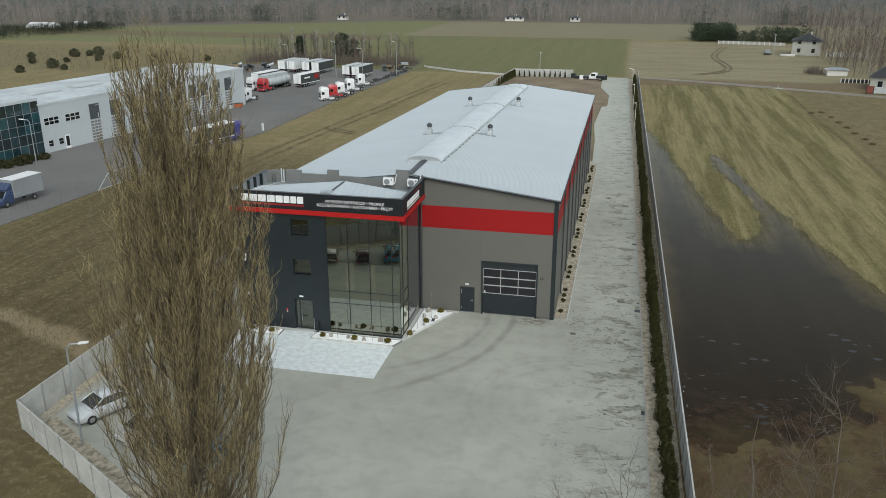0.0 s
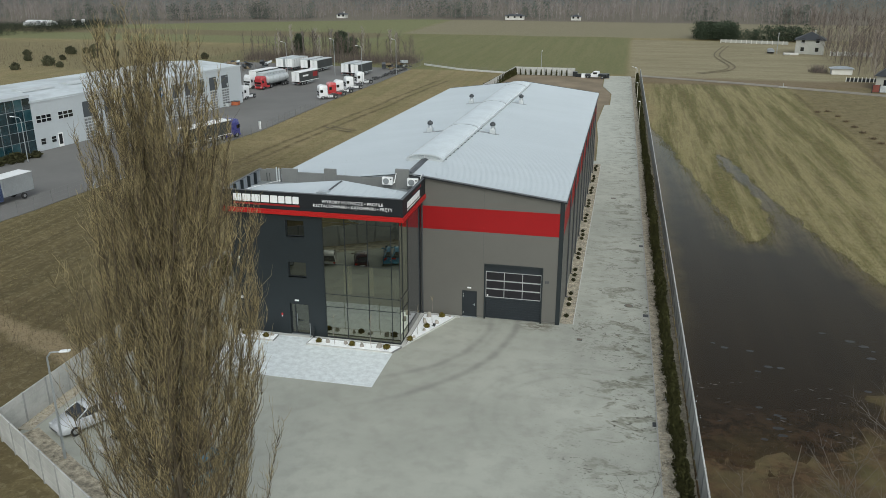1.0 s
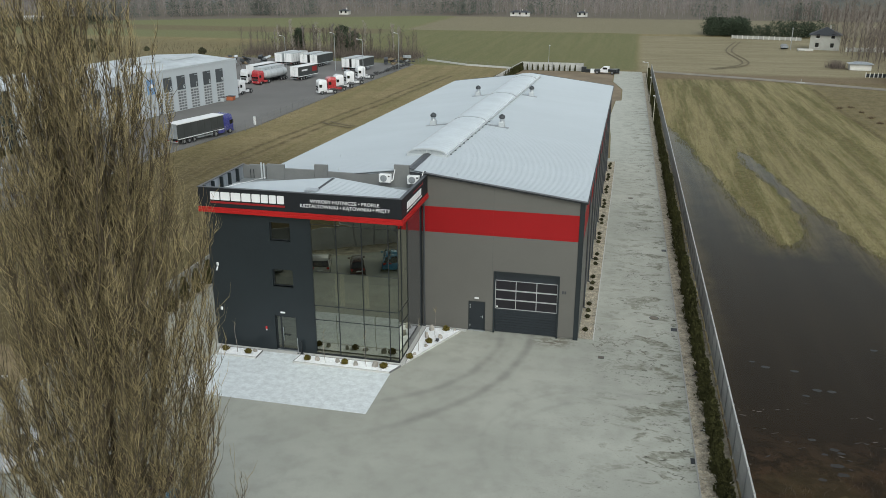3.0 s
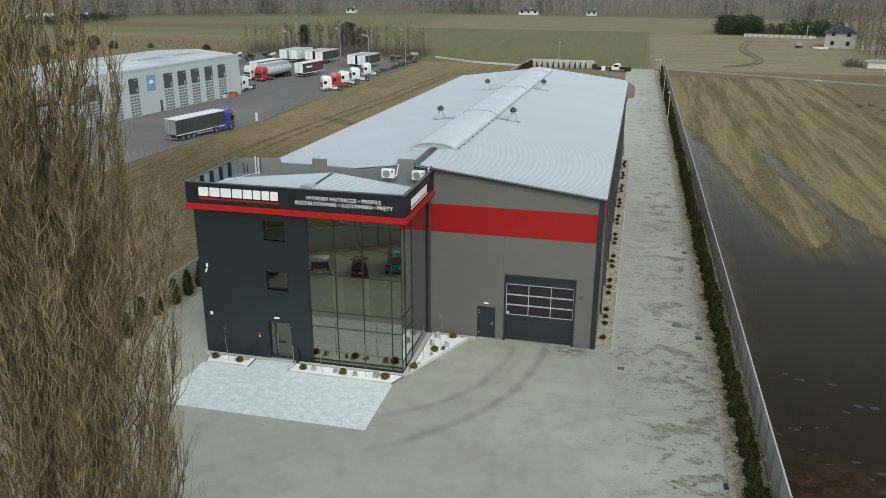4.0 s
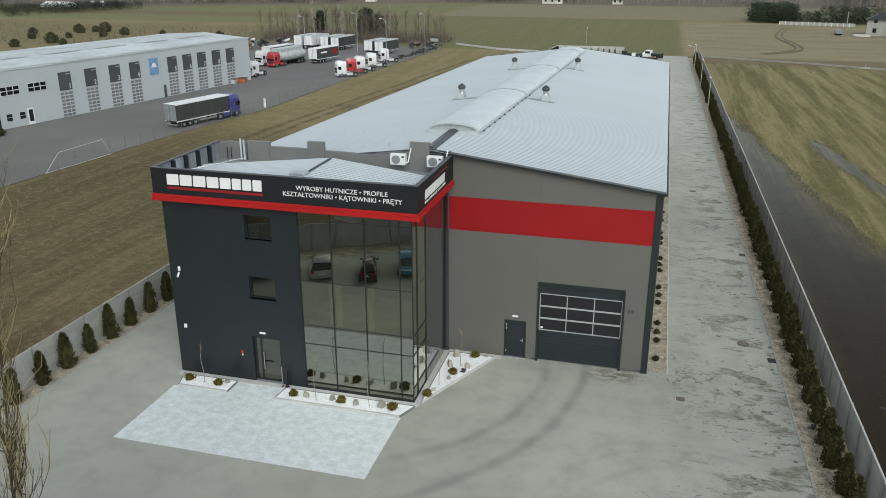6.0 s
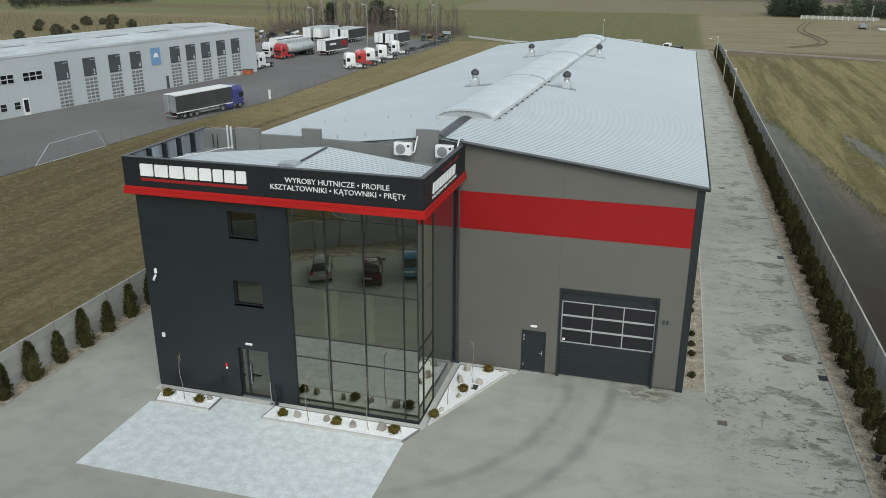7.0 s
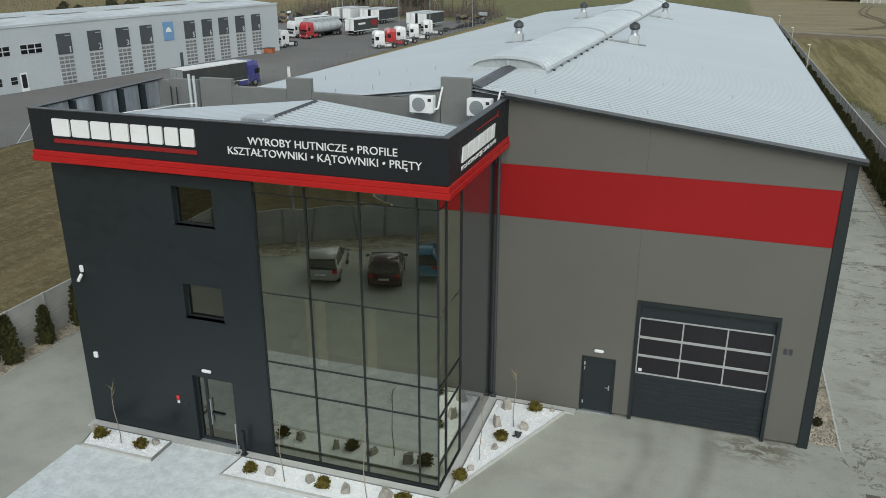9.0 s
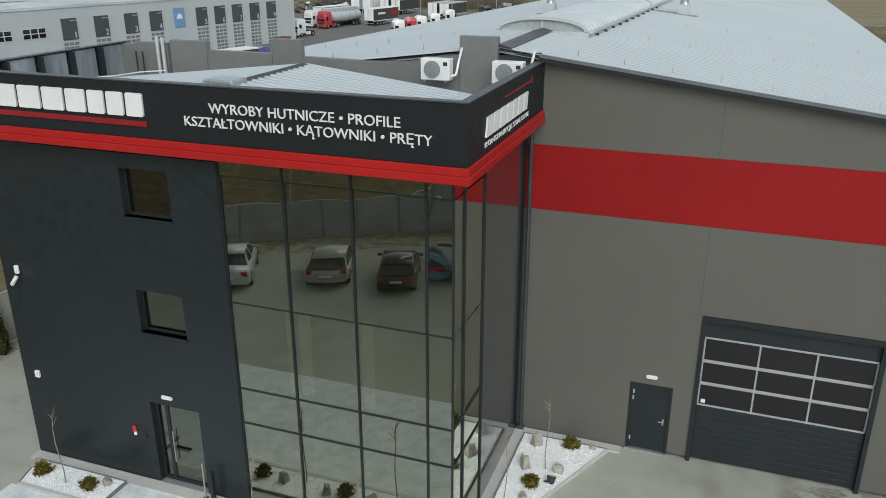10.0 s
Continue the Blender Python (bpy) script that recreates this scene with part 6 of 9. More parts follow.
# ---- the poplar ----
def poplar():
    """A bare fastigiate poplar: trunk with two leaders, ascending limbs, branches, and a crown of upright shoots."""
    g = np.random.default_rng(21)
    bx0, by0 = -20.0, 32.6
    root = thing("poplar", (bx0, by0, -0.1), "tall bare columnar poplar with dense brown twigs", "tree")
    zs = np.array([0, 1.5, 3, 5, 8, 11, 14, 17, 20, 23, 25.3])
    env_r = np.array([0.9, 2.1, 3.2, 3.9, 4.2, 4.15, 4.0, 3.5, 2.2, 0.9, 0.25])

    def env(z):
        return np.interp(z, zs, env_r)

    def center(z):
        return np.stack([np.interp(z, (0, 3, 9, 17, 24), (-20.0, -19.4, -18.9, -18.75, -18.5)) + 0.1 * np.sin(z * 0.5), by0 + 0.1 * np.cos(z * 0.4), z], -1)

    # trunk and second leader
    K = 14
    t = np.linspace(0, 1, K)
    P = np.stack([center(t * 24.5), center(t * 23.6)], 0)
    P[0, :, 0] -= 0.45 * np.clip((t - 0.15) * 2.2, 0, 1)
    P[1, :, 0] += 1.0 * np.clip((t - 0.15) * 2.2, 0, 1)
    P[1, :, 1] -= 0.3 * np.clip((t - 0.15) * 2, 0, 1)
    P[..., 2] -= 0.1
    R = np.stack([0.27 * (1 - t) ** 1.1 + 0.012, 0.13 * (1 - t) ** 1.0 + 0.012], 0)
    v, f = tubes(P, R, 9)
    part("trunk", arrays("trunk", v, f, BARK, True), None, root, "furrowed grey-brown trunk")
    # steep limbs that leave the trunk and turn upright, in ragged tongues
    def wander(n, k, step, hold_first=True):
        """A random walk sideways, as branches grow."""
        w = np.cumsum(g.normal(0, step, (n, k, 2)), axis=1)
        return w - w[:, :1] if hold_first else w

    nL, K = 262, 14
    low, midl = 44, 72
    turn = np.arange(nL) * 2.39996
    az = turn + g.normal(0, 0.25, nL)
    z0 = np.concatenate([g.uniform(0.3, 1.6, low), g.uniform(0.8, 7.5, midl), 2.5 + 16.5 * g.random(nL - low - midl) ** 0.8])
    top = np.concatenate([g.uniform(3.0, 8.2, low), z0[low:low + midl] + g.uniform(5.5, 9.5, midl), np.minimum(z0[low + midl:] + g.uniform(6.0, 12.5, nL - low - midl), g.uniform(22.5, 25.2, nL - low - midl))])
    L = top - z0
    s = np.linspace(0, 1, K)
    reach = g.uniform(0.30, 1.08, nL) * env(top * 0.9)
    reach[:low] = np.sqrt(g.uniform(0.10, 0.92, low)) * env(top[:low] * 0.95)
    reach[low:low + midl] = np.sqrt(g.uniform(0.25, 1.0, midl)) * env(top[low:low + midl] * 0.95)
    reach[low + midl:] = np.sqrt(g.uniform(0.02, 0.92, nL - low - midl)) * env(top[low + midl:] * 0.9)
    z = z0[:, None] + L[:, None] * (s ** 1.05)[None]
    rr = reach[:, None] * (1 - np.exp(-3.2 * s))[None] / (1 - math.exp(-3.2))
    side = np.where(np.cos(az) < 0, 1.0 - 0.08 * np.cos(az), 1.0)[:, None]
    LP = center(z) + np.stack([rr * side * np.cos(az)[:, None], 0.74 * rr * np.sin(az)[:, None], np.zeros_like(rr)], -1)
    LP[..., :2] += wander(nL, K, 0.06)
    # the upper limbs gather round the two leaders
    LP[..., 0] += np.where(np.arange(nL) % 2 == 0, -0.45, 1.0)[:, None] * np.clip((z - 14) / 7, 0, 1)
    LR = (0.016 + 0.0034 * L)[:, None] * (1 - 0.92 * s)[None]
    v1, f1 = tubes(LP, LR, 5)

    def on(P, idx, u):
        k = P.shape[1]
        k0 = np.clip((u * (k - 1)).astype(int), 0, k - 2)
        fr = (u * (k - 1) - k0)[:, None]
        return P[idx, k0] * (1 - fr) + P[idx, k0 + 1] * fr

    def shoots(P, idx, u, a, length, lean, k, step):
        """Shoots that start on paths P, lean out along a and turn upright again."""
        q = np.linspace(0, 1, k)
        n = len(idx)
        hz = (length * lean)[:, None] * (1 - np.exp(-2.0 * q))[None]
        up = (length * np.sqrt(np.maximum(0.1, 1 - lean ** 2)))[:, None] * q[None]
        Q = on(P, idx, u)[:, None, :] + np.stack([hz * np.cos(a)[:, None], hz * np.sin(a)[:, None], up], -1)
        Q[..., :2] += wander(n, k, 1.0) * (step * length)[:, None, None]
        return Q

    # branches crowd the upper part of each limb
    nB, K2 = 7000, 4
    share = L * np.where(np.arange(nL) < low + midl, 1.35, 1.0) * np.where(z0 > 6, 2.0, 1.0)
    li = g.choice(nL, nB, p=share / share.sum())
    u = 0.10 + 0.90 * g.random(nB) ** 0.8
    az2 = az[li] + g.normal(0, 1.1, nB)
    BP = shoots(LP, li, u, az2, g.uniform(0.5, 2.1, nB) * np.interp(on(LP, li, u)[:, 2], (14, 21), (1.0, 0.5)), g.uniform(0.06, 0.40, nB), K2, 0.055)
    BR = 0.0155 * (1 - 0.75 * np.linspace(0, 1, K2))[None] * g.uniform(0.6, 1.3, (nB, 1))
    v2, f2 = tubes(BP, BR, 3)
    n1 = K * 5
    F1 = f1.reshape(nL, -1, 4)
    for i in range(nL):
        part("limb", arrays("limb", v1[i * n1:(i + 1) * n1], F1[i] - i * n1, LIMB, True), None, root)
    tagged(part("branchwork", arrays("branchwork", v2, f2, LIMB, True), None, root, "steep dark grey-brown branches"), kind="stuff")
    # long thin shoots, nearly upright
    nT, K3 = 58000, 3
    bi = g.integers(0, nB, nT)
    TP = shoots(BP, bi, g.random(nT), az2[bi] + g.normal(0, 1.4, nT), (0.20 + 0.85 * g.random(nT) ** 1.5) * np.interp(BP[bi, 0, 2], (14, 21), (1.0, 0.6)), g.uniform(0.08, 0.6, nT), K3, 0.085)
    TR = 0.0082 * (1 - 0.65 * np.linspace(0, 1, K3))[None] * g.uniform(0.5, 1.45, (nT, 1))
    v, f = tubes(TP, TR, 3)
    tagged(part("crown", arrays("crown", v, f, TWIG), None, root, "dense upright brown twigs"), kind="stuff")


poplar()


def bare_shoots(g, n, x, y, h, spread, base_z=0.0, K=5, thick=0.012):
    """Shoots that rise from points (x, y), each h high, leaning."""
    s = np.linspace(0, 1, K)
    a = g.uniform(0, 6.283, n)
    lean = g.uniform(0.1, 1.0, n) * spread
    hz = (h * lean)[:, None] * s[None] ** 1.3
    P = np.stack([x[:, None] + hz * np.cos(a)[:, None], y[:, None] + hz * np.sin(a)[:, None], base_z + h[:, None] * s[None]], -1)
    P[..., :2] += g.normal(0, 0.05, (n, K, 2)) * s[None, :, None]
    R = thick * (1 - 0.75 * s)[None] * g.uniform(0.6, 1.3, (n, 1))
    return P, R


def bare_tree(name, x, y, h, seed, label, mat, group="", width=0.32, n1=14, n2=90, n3=420, rad=0.07, sway=0.03, slim=1.0):
    """A small leafless tree: trunk, limbs, twigs."""
    g = np.random.default_rng(seed)
    root = thing(name, (x, y, -0.15), label, "tree", group)
    s = np.linspace(0, 1, 8)
    tp = np.stack([x + sway * h * (np.sin(s * 3 + seed) - math.sin(seed)), y + 0.7 * sway * h * (np.sin(s * 4 + 2 * seed) - math.sin(2 * seed)), -0.2 + h * s], -1)[None]
    v, f = tubes(tp, (rad * (1 - 0.85 * s))[None], 6)
    part("trunk", arrays("trunk", v, f, mat, True), None, root)

    def sprout(P, n, lo, hi, up, k=6):
        i = g.integers(0, len(P), n)
        j = g.integers(1, P.shape[1] - 1, n)
        a = g.uniform(0, 6.283, n)
        L = g.uniform(lo, hi, n)
        q = np.linspace(0, 1, k)
        hz = L[:, None] * q[None] * (1 - up)
        Q = P[i, j][:, None, :] + np.stack([hz * np.cos(a)[:, None], hz * np.sin(a)[:, None], L[:, None] * up * q[None] ** 1.1], -1)
        return Q + g.normal(0, 0.025, Q.shape) * L[:, None, None] * q[None, :, None]

    A = sprout(tp, n1, h * 0.2 * slim, h * 0.45 * slim, 0.62 + 0.3 * (1 - slim))
    B = sprout(A, n2, h * 0.08 * slim, h * 0.22 * slim, 0.55)
    C = sprout(B, n3, h * 0.03, h * 0.10, 0.5, 4)
    va, fa = tubes(A, np.full((len(A), 1), rad * 0.42) * np.linspace(1, 0.3, 6)[None], 4)
    vb, fb = tubes(B, np.full((len(B), 1), rad * 0.2) * np.linspace(1, 0.3, 6)[None], 3)
    tagged(part("crown", arrays("crown", np.concatenate([va, vb]), np.concatenate([fa, fb + len(va)]), mat), None, root), kind="stuff")
    vc, fc = tubes(C, np.full((len(C), 1), rad * 0.11) * np.linspace(1, 0.4, 4)[None], 3)
    tagged(part("twig_mass", arrays("twig_mass", vc, fc, mat), None, root), kind="stuff")


# low brush beside the flood
g = np.random.default_rng(31)
n = 16000
bxs, bys = g.uniform(4.4, 36, n), 58.5 - 20 * g.random(n)
inland = np.clip((shore_distance(bxs, bys) + 4.0 + 1.2 * soft_noise(bxs, bys, 4, 8)) / 9.0, 0.0, 1.0)
keep = g.random(n) < (0.02 + 0.98 * inland ** 1.3) * (0.25 + 0.75 * (soft_noise(bxs, bys, 3, 9) > -0.05))
hs = g.uniform(0.08, 0.30, n) + g.uniform(0.0, 0.45, n) * inland
P, R = bare_shoots(g, int(keep.sum()), bxs[keep], bys[keep], hs[keep], 0.9, -0.2, 3, 0.0095)
v, f = tubes(P, R, 3)
solo("dry_brush", arrays("dry_brush", v, f, BRUSH), None, "dry brown brush on wet ground", "brush", kind="stuff")
# litter and leaf scraps that float among the brush
n = 260
fx, fy = g.uniform(4.6, 24, n), 50 + 10 * g.random(n) ** 0.8
keep = soft_noise(fx, fy, 3.5, 12) > 0.12
fx, fy = fx[keep], fy[keep]
n = len(fx)
ang, ln, wd = g.normal(0.1, 0.5, n), g.uniform(0.05, 0.28, n), g.uniform(0.02, 0.07, n)
ca, sa = np.cos(ang), np.sin(ang)
cor = [np.stack([fx + i * ln * ca - j * wd * sa, fy + i * ln * sa + j * wd * ca, np.full(n, -0.196 + 0.012 * (i * j > 0))], 1) for i, j in ((-1, -0.4), (0.3, -1), (1, 0.3), (-0.2, 1))]
solo("floating_litter", arrays("floating_litter", np.stack(cor, 1).reshape(-1, 3), np.arange(4 * n).reshape(n, 4), STRAW), None, "dead leaves and straw floating on the flood", "litter", kind="stuff")
# pale scraps washed up along the fence
n = 34
fy = np.sort(g.uniform(47, 60, n))
fx = fenceline(fy) + 0.3 + 0.5 * g.random(n) ** 2
ang, ln, wd = g.uniform(0, 3.1, n), g.uniform(0.03, 0.10, n), g.uniform(0.02, 0.05, n)
ca, sa = np.cos(ang), np.sin(ang)
cor = [np.stack([fx + i * ln * ca - j * wd * sa, fy + i * ln * sa + j * wd * ca, -0.196 + 0.03 * (i * j > 0) * g.random(n)], 1) for i, j in ((-1, -0.4), (0.3, -1), (1, 0.3), (-0.2, 1))]
solo("washed_up_scraps", arrays("washed_up_scraps", np.stack(cor, 1).reshape(-1, 3), np.arange(4 * n).reshape(n, 4), LINE_LIGHT), None, "pale scraps floating along the concrete fence", "litter", kind="stuff")
# pale scum that drifts on the flood
g2 = np.random.default_rng(5)
for k, (x, y, w) in enumerate(SCUM):
    bm = bmn()
    prism(bm, [(x + w * (1.4 + 0.5 * g2.random()) * math.cos(a), y + w * (0.7 + 0.5 * g2.random()) * math.sin(a)) for a in np.linspace(0, 6.283, 11)[:-1]], -0.2, -0.194)
    solo("scum_patch", bm, SCUM_PALE, "pale patch of scum on the brown water", "scum", "scum on the flood")


def tall_bare_tree(x, y, h, seed, tilt=(0.0, 0.0), limbs=16):
    """A tall leafless tree: slim trunk, steep forking limbs, branches and fine twigs."""
    g = np.random.default_rng(seed)
    root = thing("bare_tree", (x, y, -0.2), "tall slim leafless tree with steep forking limbs", "tree", "leafless trees before the yard")
    s = np.linspace(0, 1, 14)
    sway = np.cumsum(g.normal(0, 0.10, (14, 2)), axis=0)
    tp = np.stack([x + tilt[0] * s ** 2 + sway[:, 0] - sway[0, 0], y + tilt[1] * s ** 2 + sway[:, 1] - sway[0, 1], -0.2 + h * s], -1)

    def fork(P, n, lo, hi, u0, angle, k, bend):
        i = g.integers(0, len(P), n)
        u = u0 + (0.97 - u0) * g.random(n)
        m = P.shape[1] - 1
        j = np.clip((u * m).astype(int), 0, m - 1)
        w = (u * m - j)[:, None]
        at = P[i, j] * (1 - w) + P[i, j + 1] * w
        way = P[i, j + 1] - P[i, j]
        way /= np.linalg.norm(way, axis=1, keepdims=True) + 1e-9
        off = np.cross(way, g.normal(0, 1, (n, 3)))
        off /= np.linalg.norm(off, axis=1, keepdims=True) + 1e-9
        a = g.normal(angle, 0.16, n)[:, None]
        dirn = way * np.cos(a) + off * np.sin(a)
        L = g.uniform(lo, hi, n) * (1.15 - 0.7 * u)
        q = np.linspace(0, 1, k)
        Q = at[:, None] + dirn[:, None] * (L[:, None] * q)[..., None]
        Q[..., 2] += bend * (L[:, None] * q ** 2)
        return Q + np.cumsum(g.normal(0, 0.035, Q.shape), axis=1) * L[:, None, None] * q[None, :, None]

    A = fork(tp[None], limbs, 2.6, 6.0, 0.30, 0.50, 9, 0.16)
    B = fork(A, limbs * 6, 0.9, 2.4, 0.15, 0.65, 7, 0.10)
    C = fork(B, limbs * 30, 0.25, 0.95, 0.1, 0.7, 5, 0.05)
    k = h / max(P[..., 2].max() for P in (tp, A, B, C))
    for P in (tp, A, B, C):
        P[..., 2] *= k
    v, f = tubes(tp[None], (0.12 * (1 - s) ** 0.9 + 0.007)[None], 8)
    part("trunk", arrays("trunk", v, f, GREY_BARK, True), None, root, "slim grey-brown trunk")
    for P in A:
        v, f = tubes(P[None], (0.026 * (1 - 0.85 * np.linspace(0, 1, 9)))[None], 5)
        part("limb", arrays("limb", v, f, GREY_BARK, True), None, root)
    for nm, P, r0 in (("branchwork", B, 0.0095), ("twig_mass", C, 0.0046)):
        v, f = tubes(P, np.full((len(P), 1), r0) * np.linspace(1, 0.35, P.shape[1])[None], 3)
        tagged(part(nm, arrays(nm, v, f, GREY_BARK), None, root), kind="stuff")


for k, (x, y, h, tx, ty, limbs) in enumerate(((3.9, 27.0, 16.3, -0.6, -1.6, 9), (6.2, 25.6, 17.0, -0.6, -0.8, 14), (1.4, 27.6, 12.9, -1.8, -0.8, 4), (8.4, 26.6, 16.6, 0.2, -0.8, 14), (6.8, 29.0, 13.8, 0.2, 0.3, 12), (4.6, 30.0, 11.5, 0.2, 0.3, 10), (2.9, 26.2, 13.2, -0.4, -0.4, 8))):
    tall_bare_tree(x, y, h, 60 + k, (tx, ty), limbs)
# dry weeds outside the left fence
n = 2600
P, R = bare_shoots(g, n, g.uniform(-62, -40, n), g.uniform(38, 60, n), g.uniform(0.2, 0.9, n), 0.7, 0.0, 4, 0.010)
v, f = tubes(P, R, 3)
solo("dry_weeds", arrays("dry_weeds", v, f, BRUSH), None, "dry weeds on rough ground", "weeds", kind="stuff")

# meadow tufts
n = 40000
tx, ty = g.uniform(5, 40, n), g.uniform(58, 200, n)
d = shore_distance(tx, ty)
ok = (d > 0.4) & (g.random(n) < np.clip(1.3 - ty / 190, 0.15, 1))
P, R = bare_shoots(g, int(ok.sum()), tx[ok], ty[ok], g.uniform(0.08, 0.3, int(ok.sum())), 0.9, -0.12, 2, 0.02)
v, f = tubes(P, R, 3)
GRASS_WET = surf("wet_grass", (0.125, 0.118, 0.048), 0.9, 0.0, 0.4, 0.4, 3, 0.0, spec=0.15)
GRASS_DRY = surf("dry_grass", (0.20, 0.165, 0.080), 0.95, 0.0, 0.4, 0.3, 3, 0.0, spec=0.1)
solo("grass_tufts", arrays("grass_tufts", v, f, GRASS_DRY), None, "tufts of dry winter grass", "grass", kind="stuff")
n = 90000
tx, ty = g.uniform(3.2, 34, n), g.uniform(62, 160, n)
d = shore_distance(tx, ty) + 0.8 * soft_noise(tx, ty * 0.5, 3, 18)
pool = (tx > 12) & (tx < 17.2) & (ty > 103) & (d < -0.05)
ok = (np.abs(d) < 1.1) & ~pool & (tx > fenceline(ty) + 0.3) & (g.random(n) < np.clip(1.0 - np.abs(d) / 1.1, 0, 1))
m = int(ok.sum())
P, R = bare_shoots(g, m, tx[ok], ty[ok], g.uniform(0.05, 0.20, m), 0.9, -0.2, 2, 0.02)
v, f = tubes(P, R, 3)
solo("shore_grass", arrays("shore_grass", v, f, GRASS_WET), None, "drowned grass standing in the shallows", "grass", kind="stuff")
n = 18000
tx, ty = g.uniform(-66, -38, n), g.uniform(45, 160, n)
ok = g.random(n) < np.clip(1.3 - ty / 170, 0.1, 1)
P, R = bare_shoots(g, int(ok.sum()), tx[ok], ty[ok], g.uniform(0.06, 0.22, int(ok.sum())), 0.9, -0.12, 2, 0.02)
v, f = tubes(P, R, 3)
solo("meadow_tufts", arrays("meadow_tufts", v, f, GRASS_DRY), None, "tufts of dry meadow grass", "grass", kind="stuff")

# ---- vehicles ----
def wheel(parent, x, y, r, w, rim=RIM):
    t = part("wheel", rod((x - w / 2, y, r), (x + w / 2, y, r), r, 18), TYRE, parent)
    sx = 1 if x > 0 else -1
    bm = bmn()
    cyl(bm, (x + sx * w * 0.42, y, r), (x + sx * (w / 2 + 0.012), y, r), r * 0.62, r * 0.5, 14)
    part("rim", bm, rim, t)


def loft(secs, mat):
    """A closed body from cross sections: each (y, [(x, z), ...]) for the right half, mirrored."""
    bm = bmn()
    rings = []
    for y, half in secs:
        ring = [bm.verts.new((x, y, z)) for x, z in half] + [bm.verts.new((-x, y, z)) for x, z in reversed(half)]
        rings.append(ring)
    n = len(rings[0])
    for a, b in zip(rings, rings[1:]):
        for i in range(n):
            bm.faces.new((a[i], a[(i + 1) % n], b[(i + 1) % n], b[i]))
    bm.faces.new(rings[0])
    bm.faces.new(rings[-1][::-1])
    return bm


def car(colour, kind, label, m):
    """A parked car, nose towards +y; hatchback or saloon."""
    c = thing("car", (0, 0, 0), label, "car", "cars parked at the fence")
    ROOTS.pop(c)
    L, W = (4.45, 0.89) if kind == "saloon" else (4.15, 0.86)
    f, b = L / 2, -L / 2
    tailz = 1.02 if kind == "saloon" else 0.98

    def sec(y, w, z0, z1, belly=0.2):
        return y, [(w * 0.86, belly), (w, belly + 0.12), (w * 1.0, z0), (w * 0.93, z1)]

    body = loft([sec(b, W * 0.80, 0.62, 0.80, 0.34), sec(b + 0.14, W * 0.95, 0.72, tailz - 0.06, 0.26), sec(b + 0.55, W, 0.78, tailz), sec(-0.6, W, 0.80, 0.98), sec(0.7, W, 0.78, 0.98),
                 sec(1.05, W, 0.76, 0.95), sec(f - 0.5, W * 0.97, 0.68, 0.80), sec(f - 0.12, W * 0.88, 0.58, 0.68, 0.26), sec(f, W * 0.74, 0.5, 0.58, 0.32)], colour)
    bd = part("body", body, colour, c, smooth=True)
    rb = b + (0.62 if kind == "saloon" else 0.10)
    re = b + (1.30 if kind == "saloon" else 0.62)

    def cab(y, w, z):
        return y, [(w, 0.93), (w * 0.985, 0.97), (w - 0.16 * (z - 0.97) / 0.5, z - 0.03), (w - 0.22 * (z - 0.97) / 0.5, z)]

    glass = loft([cab(rb, W * 0.90, 0.99), cab(re, W * 0.93, 1.36), cab(-0.35, W * 0.94, 1.42), cab(0.25, W * 0.93, 1.40), cab(1.12, W * 0.88, 0.99)], CAR_GLASS)
    part("cabin_glass", glass, CAR_GLASS, c, smooth=False)
    roof = loft([(re - 0.06, [(W * 0.72, 1.345), (W * 0.70, 1.385)]), (-0.35, [(W * 0.745, 1.405), (W * 0.72, 1.46)]), (0.2, [(W * 0.74, 1.395), (W * 0.72, 1.44)]), (0.36, [(W * 0.72, 1.345), (W * 0.70, 1.375)])], colour)
    part("roof", roof, colour, c, smooth=True)
    for sx in (-1, 1):
        for (ya, za), (yb, zb) in (((1.10, 0.98), (0.30, 1.40)), ((-0.30, 0.97), (-0.36, 1.42)), ((rb + 0.02, 0.98), (re, 1.38))):
            bm = bmn()
            cyl(bm, (sx * W * 0.905, ya, za), (sx * W * 0.745, yb, zb), 0.045, 0.04, 6)
            part("pillar", bm, colour, bd)
        part("mirror", bx(sx * W - 0.02 if sx > 0 else -W - 0.18, sx * W + 0.18 if sx > 0 else -W + 0.02, 0.78, 0.90, 0.96, 1.10, 0.03), colour, bd)
        part("head_light", bx(*sorted((sx * W * 0.55, sx * W * 0.86)), f - 0.22, f - 0.04, 0.58, 0.70, 0.03), LAMP_CLEAR, bd)
        part("tail_light", bx(*sorted((sx * W * 0.62, sx * W * 0.90)), b + 0.0, b + 0.14, 0.70, 0.90, 0.03), LAMP_RED, bd)
        for y in (1.32, -1.28):
            wheel(c, sx * (W - 0.09), y, 0.315, 0.20)
    part("rear_plate", bx(-0.26, 0.26, b - 0.015, b + 0.02, 0.60, 0.70), WHITE, bd)
    part("bumper", bx(-W * 0.86, W * 0.86, b - 0.03, b + 0.1, 0.33, 0.50, 0.03), colour, bd)
    part("grille", bx(-0.42, 0.42, f - 0.06, f + 0.01, 0.40, 0.52, 0.02), PLASTIC, bd)
    c.matrix_basis = m
    return c


SILVER, PALE_SILVER = paint("silver_paint", (0.52, 0.54, 0.56), 0.22), paint("champagne_paint", (0.42, 0.41, 0.37), 0.25)
MAROON, SKY_BLUE = paint("dark_red_paint", (0.055, 0.018, 0.016), 0.2), paint("light_blue_paint", (0.055, 0.23, 0.36), 0.25)
